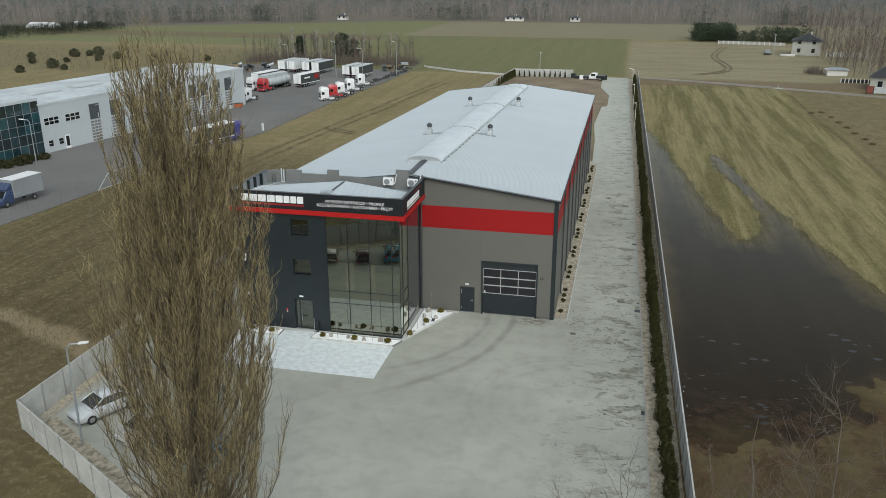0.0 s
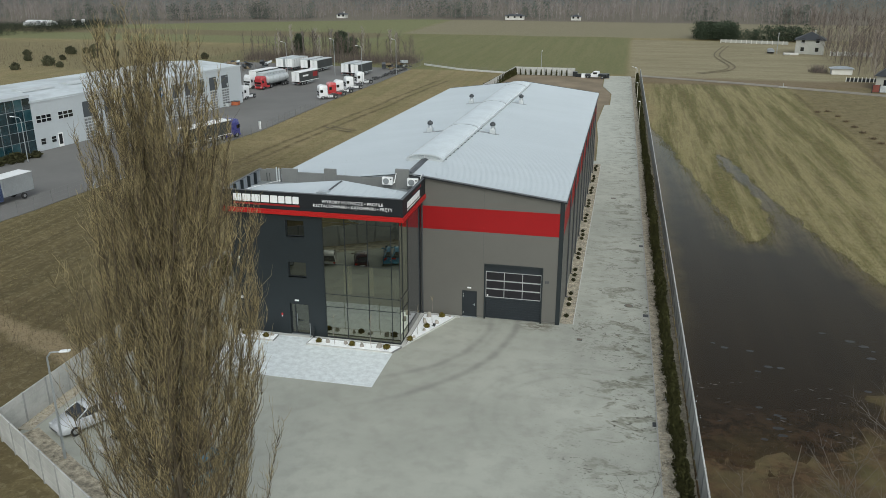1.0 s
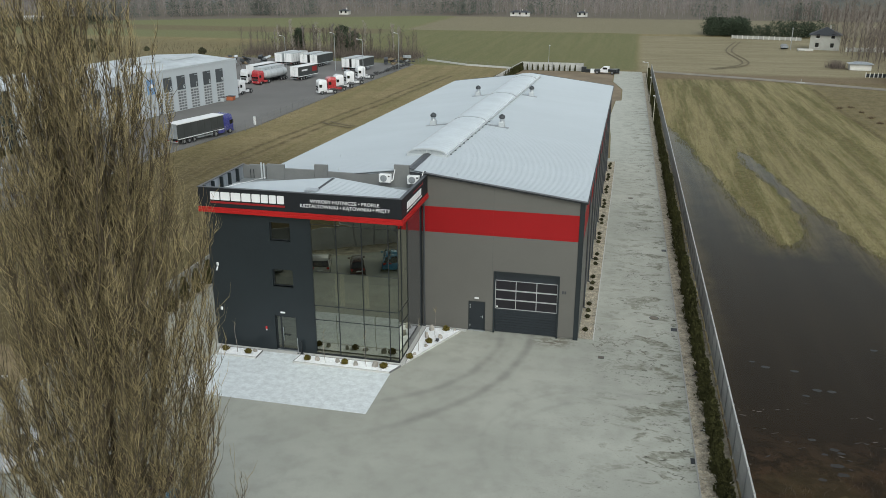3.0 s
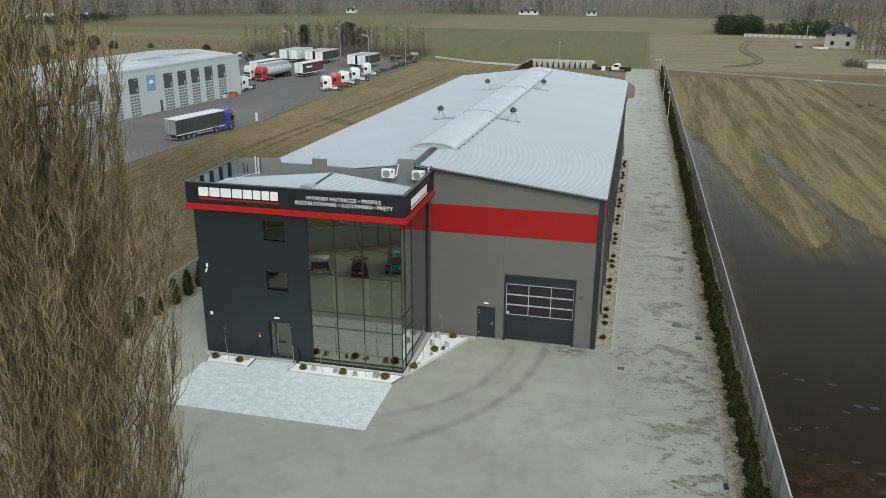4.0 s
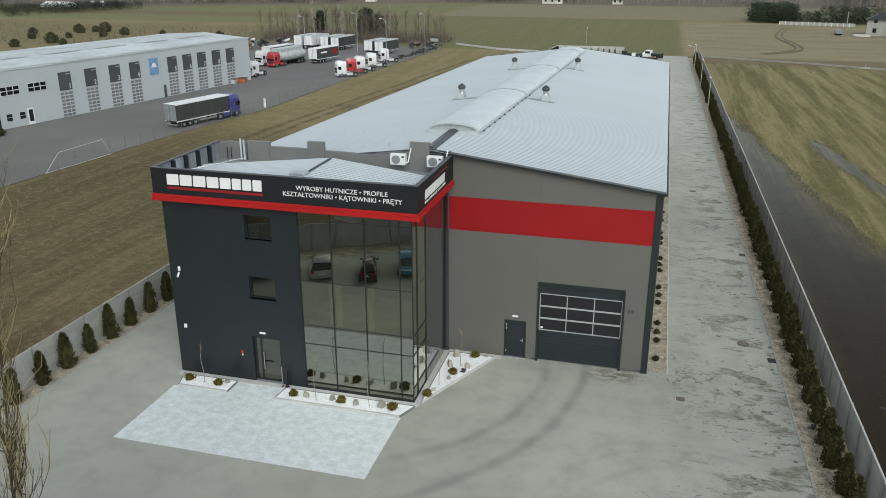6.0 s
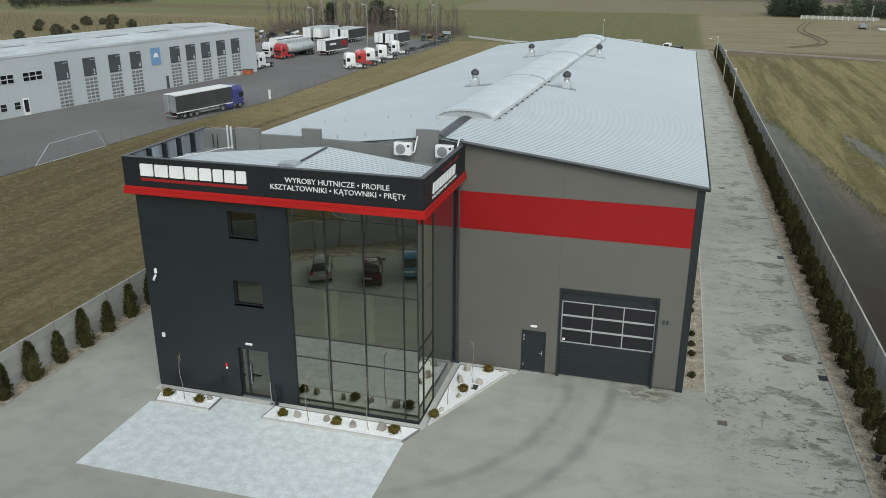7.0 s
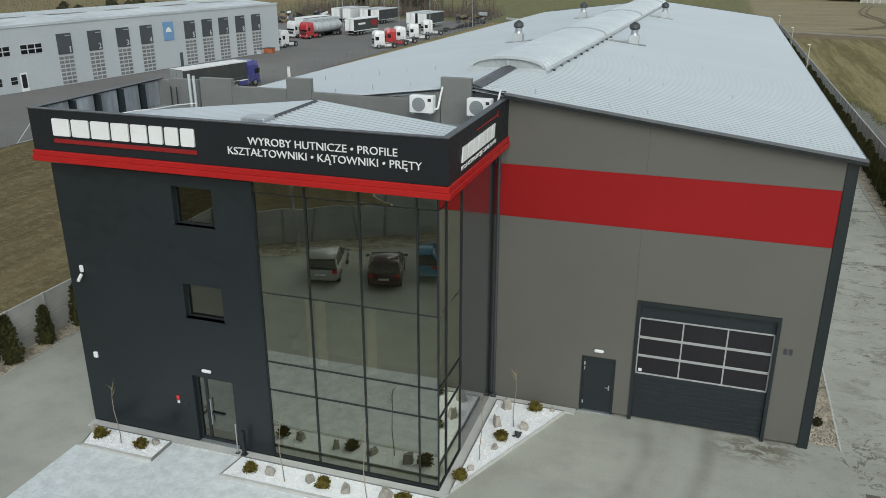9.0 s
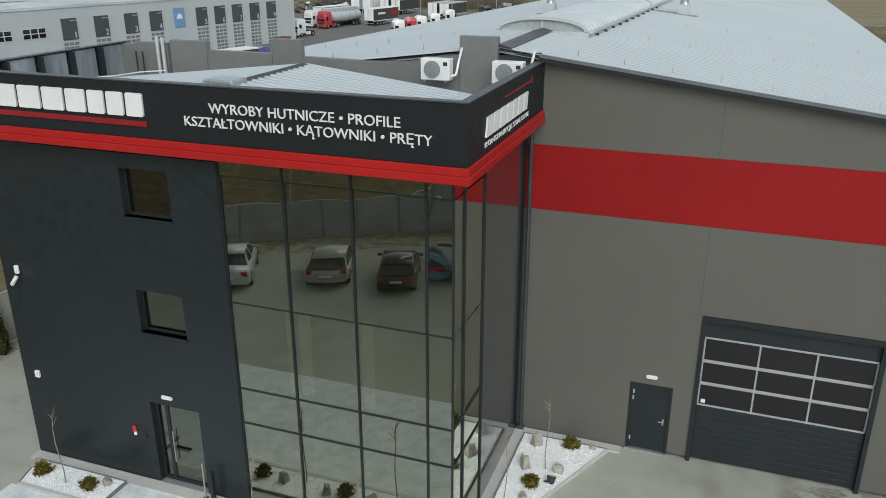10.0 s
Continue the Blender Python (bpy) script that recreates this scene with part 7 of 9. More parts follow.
# noses towards the front fence
car(SILVER, "saloon", "silver saloon car parked at the fence", pose(-32.75, 44.15, 0.0, 0, 0, 152))
car(PALE_SILVER, "hatch", "pale silver hatchback parked at the fence", pose(-28.6, 42.45, 0.0, 0, 0, 160) @ Matrix.Diagonal((0.93, 0.93, 0.92, 1)))
car(MAROON, "hatch", "dark red hatchback parked at the fence", pose(-25.25, 42.1, 0.0, 0, 0, 161) @ Matrix.Diagonal((0.84, 0.88, 0.92, 1)))
car(SKY_BLUE, "hatch", "light blue hatchback parked at the fence", pose(-23.0, 40.1, 0.0, 0, 0, 163) @ Matrix.Diagonal((0.9, 0.92, 0.94, 1)))

TRUCK_WHITE, TRUCK_RED, TRUCK_BLUE = paint("truck_white", (0.70, 0.71, 0.72), 0.3), paint("truck_red", (0.42, 0.03, 0.035), 0.3), paint("truck_blue", (0.045, 0.05, 0.22), 0.3)
VAN_BLUE = paint("van_blue", (0.035, 0.055, 0.12), 0.3)


def tractor(m, colour, label, group, axles=(2.6, -0.9)):
    """A lorry tractor, nose towards +y."""
    c = thing("tractor_unit", (0, 0, 0), label, "lorry", group)
    ROOTS.pop(c)
    cab = loft([(1.3, [(1.2, 0.75), (1.24, 1.6), (1.22, 3.0), (1.02, 3.55)]), (2.6, [(1.2, 0.6), (1.24, 1.6), (1.22, 3.05), (1.05, 3.75)]),
                (3.35, [(1.2, 0.45), (1.24, 1.5), (1.18, 2.75), (1.0, 3.45)]), (3.55, [(1.1, 0.45), (1.14, 1.45), (1.0, 2.55), (0.8, 3.0)])], colour)
    b = part("cab", cab, colour, c)
    bm = bmn()
    vs = [bm.verts.new(p) for p in ((-1.06, 3.585, 1.66), (1.06, 3.585, 1.66), (0.93, 3.50, 2.68), (-0.93, 3.50, 2.68))]
    bm.faces.new(vs)
    bmesh.ops.solidify(bm, geom=bm.faces[:], thickness=0.03)
    part("windscreen", bm, CAR_GLASS, b)
    for sx in (-1, 1):
        part("side_window", bx(*sorted((sx * 1.225, sx * 1.255)), 2.55, 3.25, 1.75, 2.5, 0.01), CAR_GLASS, b)
        part("head_light", bx(*sorted((sx * 0.75, sx * 1.08)), 3.5, 3.6, 0.68, 0.88, 0.02), LAMP_CLEAR, b)
        part("mirror", bx(*sorted((sx * 1.27, sx * 1.42)), 3.2, 3.35, 1.9, 2.6, 0.03), PLASTIC, b)
        part("side_skirt", bx(*sorted((sx * 1.0, sx * 1.2)), -0.2, 1.25, 0.4, 1.0, 0.03), colour, c)
        for y in axles:
            wheel(c, sx * 1.05, y, 0.5, 0.32)
    part("grille", bx(-0.8, 0.8, 3.53, 3.6, 0.95, 1.5, 0.02), PLASTIC, b)
    part("bumper", bx(-1.2, 1.2, 3.4, 3.62, 0.35, 0.62, 0.04), colour, b)
    part("chassis", bx(-0.45, 0.45, -1.9, 1.4, 0.72, 0.98, 0.02), FRAME_DARK, c)
    part("fifth_wheel", bx(-0.5, 0.5, -1.2, -0.4, 0.98, 1.1, 0.03), FRAME_DARK, c)
    for sx in (-1, 1):
        part("mudguard", bx(*sorted((sx * 0.85, sx * 1.22)), -1.55, -0.25, 1.02, 1.08, 0.02), PLASTIC, c)
    c.matrix_basis = m
    return c


def trailer(m, L, side, top, label, group, rear=None, panel=None):
    """A box trailer, its front towards +y, with curtain sides."""
    c = thing("trailer", (0, 0, 0), label, "trailer", group)
    ROOTS.pop(c)
    h = L / 2
    b = part("body", bx(-1.25, 1.25, -h, h, 1.15, 3.9, 0.02), side, c)
    part("roof", bx(-1.27, 1.27, -h - 0.02, h + 0.02, 3.9, 3.96, 0.01), top, c)
    for yy, nm in ((-h - 0.03, "rear_door"), (h, "bulkhead")):
        for sx in ((-1, 1) if nm == "rear_door" else (0,)):
            a, d = (sx * 0.63 - 0.6, sx * 0.63 + 0.6) if sx else (-1.24, 1.24)
            dr = part(nm, bx(a, d, yy, yy + 0.03, 1.2, 3.86, 0.01), rear or top, c)
            if sx:
                part("lock_bar", rod((sx * 0.35, yy - 0.03, 1.25), (sx * 0.35, yy - 0.03, 3.8), 0.02, 6), GALV, dr)
    for sx in (-1, 1):
        part("side_rail", bx(*sorted((sx * 1.2, sx * 1.275)), -h, h, 1.05, 1.2), top, c)
        part("top_rail", bx(*sorted((sx * 1.2, sx * 1.272)), -h, h, 3.78, 3.9), top, c)
        for i in range(1, 7):
            y = -h + L * i / 7
            part("curtain_strap", bx(*sorted((sx * 1.25, sx * 1.262)), y - 0.03, y + 0.03, 1.2, 3.78), PLASTIC, b)
        if panel:
            part("print_bar", bx(*sorted((sx * 1.25, sx * 1.266)), -h + L * 0.18, -h + L * 0.46, 2.5, 2.95), WHITE, b)
            part("print_panel", bx(*sorted((sx * 1.25, sx * 1.266)), h - L * 0.30, h - L * 0.06, 2.0, 3.4), panel, b)
        for k in range(3):
            wheel(c, sx * 1.03, -h + 1.6 + k * 1.3, 0.48, 0.34)
        part("side_guard", bx(*sorted((sx * 1.15, sx * 1.22)), -h + 5.0, h - 3.2, 0.55, 0.8), GALV, c)
        part("landing_leg", bx(*sorted((sx * 0.5, sx * 0.62)), h - 2.9, h - 2.75, 0.02, 1.1), GALV, c)
    part("chassis", bx(-0.5, 0.5, -h + 0.2, h - 0.2, 0.9, 1.15), FRAME_DARK, c)
    part("rear_bumper", bx(-1.2, 1.2, -h - 0.06, -h + 0.04, 0.5, 0.68, 0.02), GALV, c)
    for sx in (-1, 1):
        part("tail_light", bx(*sorted((sx * 0.8, sx * 1.15)), -h - 0.08, -h - 0.055, 0.7, 0.82), LAMP_RED, c)
    c.matrix_basis = m @ Matrix.Diagonal((0.88, 0.80, 0.80, 1))
    return c


def heading(dx, dy):
    return math.degrees(math.atan2(dy, dx)) - 90


LOT = "lorries in the neighbour's lot"
# the long lorry beside the lot fence
hd = heading(0.26, 0.965)
trailer(pose(-67.05, 122.76, 0, 0, 0, hd), 12.3, CURTAIN, WHITE, "dark curtain-sided trailer with a pale roof on the lot", LOT, SADDLE)
tractor(pose(-65.95, 126.25, 0, 0, 0, hd) @ Matrix.Diagonal((0.92, 0.9, 0.84, 1)), TRUCK_BLUE, "dark blue lorry tractor coupled to a trailer", LOT)
# white lorry and red tanker, noses to the yard
hd = heading(-0.2, -0.98)
tractor(pose(-86.9, 183.2, 0, 0, 0, hd) @ Matrix.Diagonal((0.84, 0.84, 0.84, 1)), TRUCK_WHITE, "white lorry tractor coupled to a grey trailer", LOT)
trailer(pose(-85.0, 188.6, 0, 0, 0, hd), 11.0, GALV_PALE, GALV_PALE, "pale grey trailer behind a white tractor", LOT)
trailer(pose(-88.6, 192.0, 0, 0, 0, hd), 11.0, CURTAIN, WHITE, "dark trailer with a pale roof", LOT)
tractor(pose(-83.7, 182.3, 0, 0, 0, hd) @ Matrix.Diagonal((0.84, 0.84, 0.82, 1)), TRUCK_RED, "red lorry tractor coupled to a steel tanker", LOT)
tractor(pose(-81.2, 168.0, 0, 0, 0, hd) @ Matrix.Diagonal((0.84, 0.84, 0.80, 1)), TRUCK_WHITE, "white lorry tractor behind the workshop", LOT)


def tanker(m):
    c = thing("tank_trailer", (0, 0, 0), "polished steel tank trailer on the lot", "trailer", LOT)
    ROOTS.pop(c)
    bm = bmn()
    for ya, yb, ra, rb in ((-5.2, -4.9, 0.8, 1.15), (-4.9, 4.9, 1.15, 1.15), (4.9, 5.2, 1.15, 0.8)):
        cyl(bm, (0, ya, 2.15), (0, yb, 2.15), ra, rb, 20, caps=ya != -4.9)
    part("tank", bm, GALV_PALE, c, smooth=True)
    for y in (-3, 0, 3):
        bm = bmn()
        cyl(bm, (0, y - 0.05, 2.15), (0, y + 0.05, 2.15), 1.18, None, 20)
        part("hoop", bm, GALV, c)
        part("manhole", rod((0, y + 1, 3.2), (0, y + 1, 3.45), 0.3, 12), GALV, c)
    part("catwalk", bx(-0.35, 0.35, -4.5, 4.5, 3.28, 3.33), GALV, c)
    part("chassis", bx(-0.5, 0.5, -5, 4.6, 0.85, 1.1), FRAME_DARK, c)
    for sx in (-1, 1):
        for k in range(3):
            wheel(c, sx * 1.03, -4.2 + k * 1.3, 0.48, 0.34)
    c.matrix_basis = m


tanker(pose(-82.9, 186.6, 0, 0, 0, hd) @ Matrix.Diagonal((0.86, 0.76, 0.86, 1)))
# trailer with a red print, and those behind
trailer(pose(-77.6, 191.6, 0, 0, 0, heading(0.20, 0.98)), 10.4, CURTAIN, WHITE, "dark curtain trailer with a red panel on the lot", LOT, WHITE, SIGN_RED)
for x, y, mat, lab in ((-93.8, 218.9, GALV_PALE, "white box trailer"), (-91.0, 218.7, WHITE, "white box trailer"), (-86.3, 218.1, CURTAIN, "dark trailer with a pale front"), (-83.2, 217.2, CURTAIN, "dark trailer with a pale roof")):
    trailer(pose(x, y, 0, 0, 0, heading(0.14, 0.99)), 10.6, mat, GALV_PALE, lab + " parked at the lot's far edge", LOT, WHITE)
for x, y, mat in ((-72.3, 211.0, CURTAIN), (-69.4, 210.2, CURTAIN)):
    trailer(pose(x, y, 0, 0, 0, heading(0.16, 0.99)), 10.0, mat, GALV_PALE, "dark box trailer parked near the lot fence", LOT, WHITE)
for k, (x, y, mat) in enumerate(((-63.6, 171.4, TRUCK_WHITE), (-63.3, 176.0, TRUCK_RED), (-63.0, 179.9, TRUCK_WHITE), (-62.8, 186.2, TRUCK_WHITE), (-63.2, 195.3, TRUCK_WHITE))):
    tractor(pose(x, y, 0, 0, 0, heading(-0.80, -0.60)) @ Matrix.Diagonal((0.84, 0.80, 0.80, 1)), mat, ("red" if mat is TRUCK_RED else "white") + " lorry tractor parked along the lot fence", LOT)


def box_van(m):
    c = thing("box_van", (0, 0, 0), "dark blue van with a grey box body on the lot", "van", LOT)
    ROOTS.pop(c)
    cab = loft([(1.1, [(0.95, 0.4), (1.0, 1.1), (0.92, 1.95), (0.8, 2.05)]), (1.9, [(0.95, 0.4), (1.0, 1.1), (0.86, 1.85), (0.75, 1.95)]), (2.6, [(0.95, 0.35), (0.98, 1.0), (0.90, 1.15), (0.82, 1.2)]), (3.2, [(0.85, 0.35), (0.9, 0.8), (0.82, 0.95), (0.7, 1.0)])], VAN_BLUE)
    b = part("cab", cab, VAN_BLUE, c)
    bm = bmn()
    vs = [bm.verts.new(p) for p in ((-0.84, 2.60, 1.22), (0.84, 2.60, 1.22), (0.74, 1.98, 1.93), (-0.74, 1.98, 1.93))]
    bm.faces.new(vs)
    bmesh.ops.solidify(bm, geom=bm.faces[:], thickness=0.02)
    part("windscreen", bm, CAR_GLASS, b)
    part("wind_deflector", pr([(1.0, 2.05), (1.9, 2.05), (1.1, 2.75), (1.0, 2.75)], -0.85, 0.85, "x"), VAN_BLUE, b)
    part("cargo_body", bx(-1.1, 1.1, -3.4, 1.05, 0.85, 3.1, 0.03), TARP_GREY, c, "grey tarpaulin box body")
    part("cargo_roof", bx(-1.11, 1.11, -3.42, 1.07, 3.1, 3.15), WHITE, c)
    for sx in (-1, 1):
        part("head_light", bx(*sorted((sx * 0.55, sx * 0.85)), 3.1, 3.22, 0.75, 0.92, 0.02), LAMP_CLEAR, b)
        for y in (2.2, -1.9):
            wheel(c, sx * 0.92, y, 0.36, 0.24)
    part("chassis", bx(-0.4, 0.4, -3.3, 1.2, 0.6, 0.85), FRAME_DARK, c)
    c.matrix_basis = m


box_van(pose(-74.0, 86.2, 0, 0, 0, heading(-0.15, -0.99)))


def pickup(m):
    c = thing("pickup_truck", (0, 0, 0), "white pickup truck with a dark bed behind the hall", "pickup")
    ROOTS.pop(c)
    part("bonnet", loft([(0.9, [(0.9, 0.4), (0.95, 0.9), (0.9, 1.1)]), (2.5, [(0.85, 0.4), (0.9, 0.8), (0.8, 1.0)])], GALV), DARK_METAL, c)
    cab = part("cab", loft([(-0.9, [(0.9, 0.4), (0.95, 1.0), (0.8, 1.75)]), (0.3, [(0.9, 0.4), (0.95, 1.0), (0.8, 1.78)]), (1.0, [(0.9, 0.4), (0.95, 1.0), (0.9, 1.08)])], WHITE), WHITE, c)
    for sx in (-1, 1):
        part("side_window", bx(*sorted((sx * 0.84, sx * 0.95)), -0.7, 0.4, 1.1, 1.6, 0.02), CAR_GLASS, cab)
        for y in (1.7, -2.0):
            wheel(c, sx * 0.85, y, 0.38, 0.24)
    part("bed", bx(-0.95, 0.95, -3.0, -0.95, 0.6, 1.2, 0.03), FRAME_DARK, c)
    c.matrix_basis = m


pickup(pose(-9.4, 217.0, 0, 0, 0, 78))
for k, (x, y, w, mat) in enumerate(((-13.4, 218.0, 0.8, FRAME_DARK), (-12.4, 217.2, 0.5, WHITE), (-6.6, 217.5, 0.7, FRAME_DARK), (-14.6, 218.6, 0.6, FRAME_DARK))):
    e = thing("crate", (x, y, 0), "stacked crate behind the hall", "crate", "crates behind the hall")
    part("box", bx(x - w, x + w, y - 0.5, y + 0.5, 0.08, 0.9 + 0.15 * k, 0.03), mat, e)
    part("pallet", bx(x - w, x + w, y - 0.5, y + 0.5, -0.02, 0.08), WOOD_STAKE, e)

# ---- the neighbour's workshop and lot ----
bm = bmn()
prism(bm, [(-71.5, 60), (-68.3, 84), (-66.2, 112), (-63.0, 135), (-62.6, 170), (-61.0, 200), (-60.2, 226), (-118, 232), (-125, 150), (-112, 60)], -0.1, -0.03)
solo("lot_asphalt", bm, ASPHALT, "grey asphalt lorry lot", "road", kind="structure")

A, B = Vector((-89.3, 109.9, 0)), Vector((-80.0, 160.5, 0))
UX = (B - A).normalized()
NB = Matrix.Translation(A) @ Matrix(((UX.x, -UX.y, 0, 0), (UX.y, UX.x, 0, 0), (0, 0, 1, 0), (0, 0, 0, 1)))
WET_ROOF = surf("damp_roof_sheet", (0.50, 0.54, 0.56), 0.6, 0.0, 0.22, 0.14, 0.9, 0.0, spec=0.3)
shop = thing("workshop_building", (-88, 135, 0), "long pale grey workshop with nine numbered bays", "workshop")


def nb(name, bm, mat, parent=None, label="", smooth=False):
    bm.transform(NB)
    return part(name, bm, mat, parent or shop, label, smooth)


def workshop():
    # local x runs along the bays, y into the building
    W, D, H = 53.0, 20.0, 7.45
    wall = nb("wall_front", bx(1.2, W, 0, 0.3, 0, H), SIDING, label="pale sheet-clad front wall")
    nb("wall_end", bx(W - 0.3, W, 0.3, D, 0, H), SIDING)
    nb("wall_back", bx(-9, W, D - 0.3, D, 0, H), SIDING)
    nb("wall_left", bx(-9, -8.7, 3, D - 0.3, 0, H), SIDING)
    bm = bmn()
    prism(bm, [(-0.1, H), (D + 0.1, H), (D + 0.1, H + 0.12), (D / 2, H + 0.75), (-0.1, H + 0.12)], 1.0, W + 0.1, "x")
    nb("roof", bm, WET_ROOF, label="white sheet roof with damp patches")
    nb("roof_left", bx(-9.1, 1.1, 2.0, D, H - 0.2, H + 0.1), ROOF)
    for k in range(5):
        a = 6 + k * 9.2
        bm = bmn()
        arc = [(8.2 + 1.6 * math.cos(math.pi * i / 10), H + 0.62 + 0.24 * math.sin(math.pi * i / 10)) for i in range(11)]
        prism(bm, arc, a, a + 6.0, "x")
        nb("roof_light", bm, GALV_PALE)
    nb("parapet", bx(1.0, W + 0.06, -0.06, 0.1, H, H + 0.28), SIDING)
    bays = (10.95, 15.5, 20.0, 24.0, 32.1, 35.6, 39.1, 42.8, 46.5)
    for k, a in enumerate(bays):
        w = 2.1
        p = nb("bay_panel", bx(a, a + w, -0.10, 0.0, 3.75, 6.25, 0.02), PANEL_DARK, label="dark panel over a numbered bay")
        me = letters(str(k + 1), 0.42 if k else 0.17, 0.75, 0.03, 0.02)
        me.materials.clear()
        me.materials.append(GALV_PALE)
        ob = part("bay_number", me, None, p)
        ob.matrix_basis = NB @ pose(a + w - (0.62 if k else 0.45), -0.10, 3.9)
        nb("print_bar", bx(a + 1.2, a + 2.0, -0.115, -0.10, 5.9, 6.02), GALV, p)
        d = nb("bay_door", bx(a - 0.1, a + w + 0.15, -0.05, 0.0, 0.0, 3.65), BAY_GREY, label="grey sectional door with small panes")
        for j in range(7):
            for i in range(3):
                x0, z0 = a + 0.0 + i * 0.72, 0.12 + j * 0.5
                nb("pane", bx(x0, x0 + 0.60, -0.062, -0.05, z0, z0 + 0.34), BAY_PANE, d)
    nb("wall_sign", bx(28.1, 30.0, -0.10, 0, 3.85, 6.4, 0.02), SIGN_BLUE, label="square blue sign with a plain mark")
    bm = bmn()
    prism(bm, [(28.5, 5.0), (29.6, 5.0), (29.4, 5.5), (29.05, 5.7), (28.7, 5.5)], -0.115, -0.10, "y")
    nb("sign_mark", bm, WHITE)
    nb("side_door", bx(30.75, 31.3, -0.04, 0, 0, 1.95), PANEL_DARK)
    for a, b, z0, z1 in ((1.75, 4.6, 4.25, 5.45), (5.9, 8.85, 4.25, 5.45)):
        wf = nb("window_band", bx(a, b, -0.04, 0, z0, z1), LINE_LIGHT)
        for i in range(3):
            for j in range(2):
                x0, z = a + 0.08 + i * (b - a) / 3, z0 + 0.08 + j * 0.58
                nb("pane", bx(x0, x0 + (b - a) / 3 - 0.16, -0.055, -0.04, z, z + 0.46), CAR_GLASS, wf)
    for a in (2.0, 4.0):
        wf = nb("low_window", bx(a, a + 0.95, -0.04, 0, 0.9, 1.9), LINE_LIGHT)
        for j in range(2):
            nb("pane", bx(a + 0.06, a + 0.89, -0.055, -0.04, 0.96 + j * 0.47, 1.37 + j * 0.47), CAR_GLASS, wf)
    dr = nb("white_door", bx(5.3, 6.25, -0.05, 0, 0, 2.2), WHITE)
    nb("door_pane", bx(5.45, 6.1, -0.06, -0.05, 0.4, 2.0), CAR_GLASS, dr)
    # glazed corner with thin mullions; lighter pane colours stand in for sky reflections
    gz = nb("glass_corner", bx(-8.9, 1.2, 0.1, 3.0, 0, 8.3), GLASS_TEAL, label="dark teal glazed corner")
    rt = random.Random(8)
    levels = (0.0, 1.9, 3.5, 4.9, 6.6, 8.3)
    for i in range(7):
        x0 = -8.9 + i * 1.443
        for z0, z1 in zip(levels, levels[1:]):
            nb("glass_pane", bx(x0 + 0.05, x0 + 1.40, 0.05, 0.095, z0 + 0.04, z1 - 0.04), rt.choice(TEAL_REFLECTIONS), gz)
        nb("mullion", bx(x0, x0 + 0.05, 0.02, 0.1, 0, 8.3), GALV, gz)
    for z in levels[1:-1]:
        nb("transom", bx(-8.9, 1.2, 0.03, 0.1, z - 0.03, z + 0.03), GALV, gz)
    nb("fascia_white", bx(-9.0, 1.25, 0.0, 3.0, 8.3, 8.7), SIDING)


workshop()
for k, (x, y, s) in enumerate(((-88.3, 105.5, 1.6), (-86.9, 107.9, 1.3), (-89.6, 102.0, 1.4), (-87.0, 104.6, 0.9), (-89.0, 99.5, 1.2), (-88.6, 103.7, 1.35), (-87.7, 106.6, 1.2), (-88.9, 104.6, 1.3), (-88.2, 101.6, 1.15), (-89.7, 100.6, 1.3), (-87.4, 103.4, 0.9))):
    place("hedge_bush", bushes[k % 2], pose(x, y, -0.05, 0, 0, k * 60) @ Matrix.Diagonal((s * 2.2, s * 2.2, s * 1.7, 1)), "brown-green clipped bush at the workshop", "shrub", "bushes at the workshop")
for k, (x, y, w, mat) in enumerate(((-79.7, 158.6, 0.7, ORANGE), (-81.0, 156.9, 0.9, GALV_PALE), (-82.0, 155.6, 0.5, DARK_METAL))):
    e = thing("scrap_bin", (x, y, 0), "low open bin at the workshop corner", "bin", "bins at the workshop")
    bm = bmn()
    prism(bm, [(x - w, 0.0), (x + w, 0.0), (x + w * 1.15, 0.75), (x - w * 1.15, 0.75)], y - 0.55, y + 0.55, "y")
    part("tub", bm, mat, e)
    part("rim", bx(x - w * 1.18, x + w * 1.18, y - 0.6, y + 0.6, 0.75, 0.82, 0.01), DARK_METAL, e)


def street_lamp(x, y, h, rz, label="slim grey street lamp with one arm"):
    e = thing("street_lamp", (x, y, 0), label, "street lamp", "lamps")
    c, s = math.cos(radians(rz)), math.sin(radians(rz))
    bm = bmn()
    cyl(bm, (x, y, -0.1), (x, y, h - 0.4), 0.08, 0.05, 8)
    cyl(bm, (x, y, h - 0.4), (x + 0.25 * c, y + 0.25 * s, h - 0.08), 0.05, 0.045, 8)
    cyl(bm, (x + 0.25 * c, y + 0.25 * s, h - 0.08), (x + 0.9 * c, y + 0.9 * s, h), 0.045, 0.04, 8)
    part("pole", bm, GALV, e)
    bm = bx(0, 0.62, -0.13, 0.13, -0.05, 0.06, 0.03)
    bm.transform(pose(x + 0.8 * c, y + 0.8 * s, h, 0, -8, rz))
    part("head", bm, WHITE, e, "pale lamp head")


street_lamp(-31.73, 40.35, 6.95, 8, "slim grey lamp post behind the front fence")
street_lamp(-86.0, 105.0, 6.6, 200)
street_lamp(-62.6, 190.0, 9.4, 200)
street_lamp(-88.0, 205.0, 8.5, 180)
street_lamp(-60.8, 213.0, 9.0, 160)
street_lamp(-76.0, 208.0, 9.2, 160)
street_lamp(-23.8, 222.4, 5.8, 90)
street_lamp(0.9, 222.6, 2.4, 180)


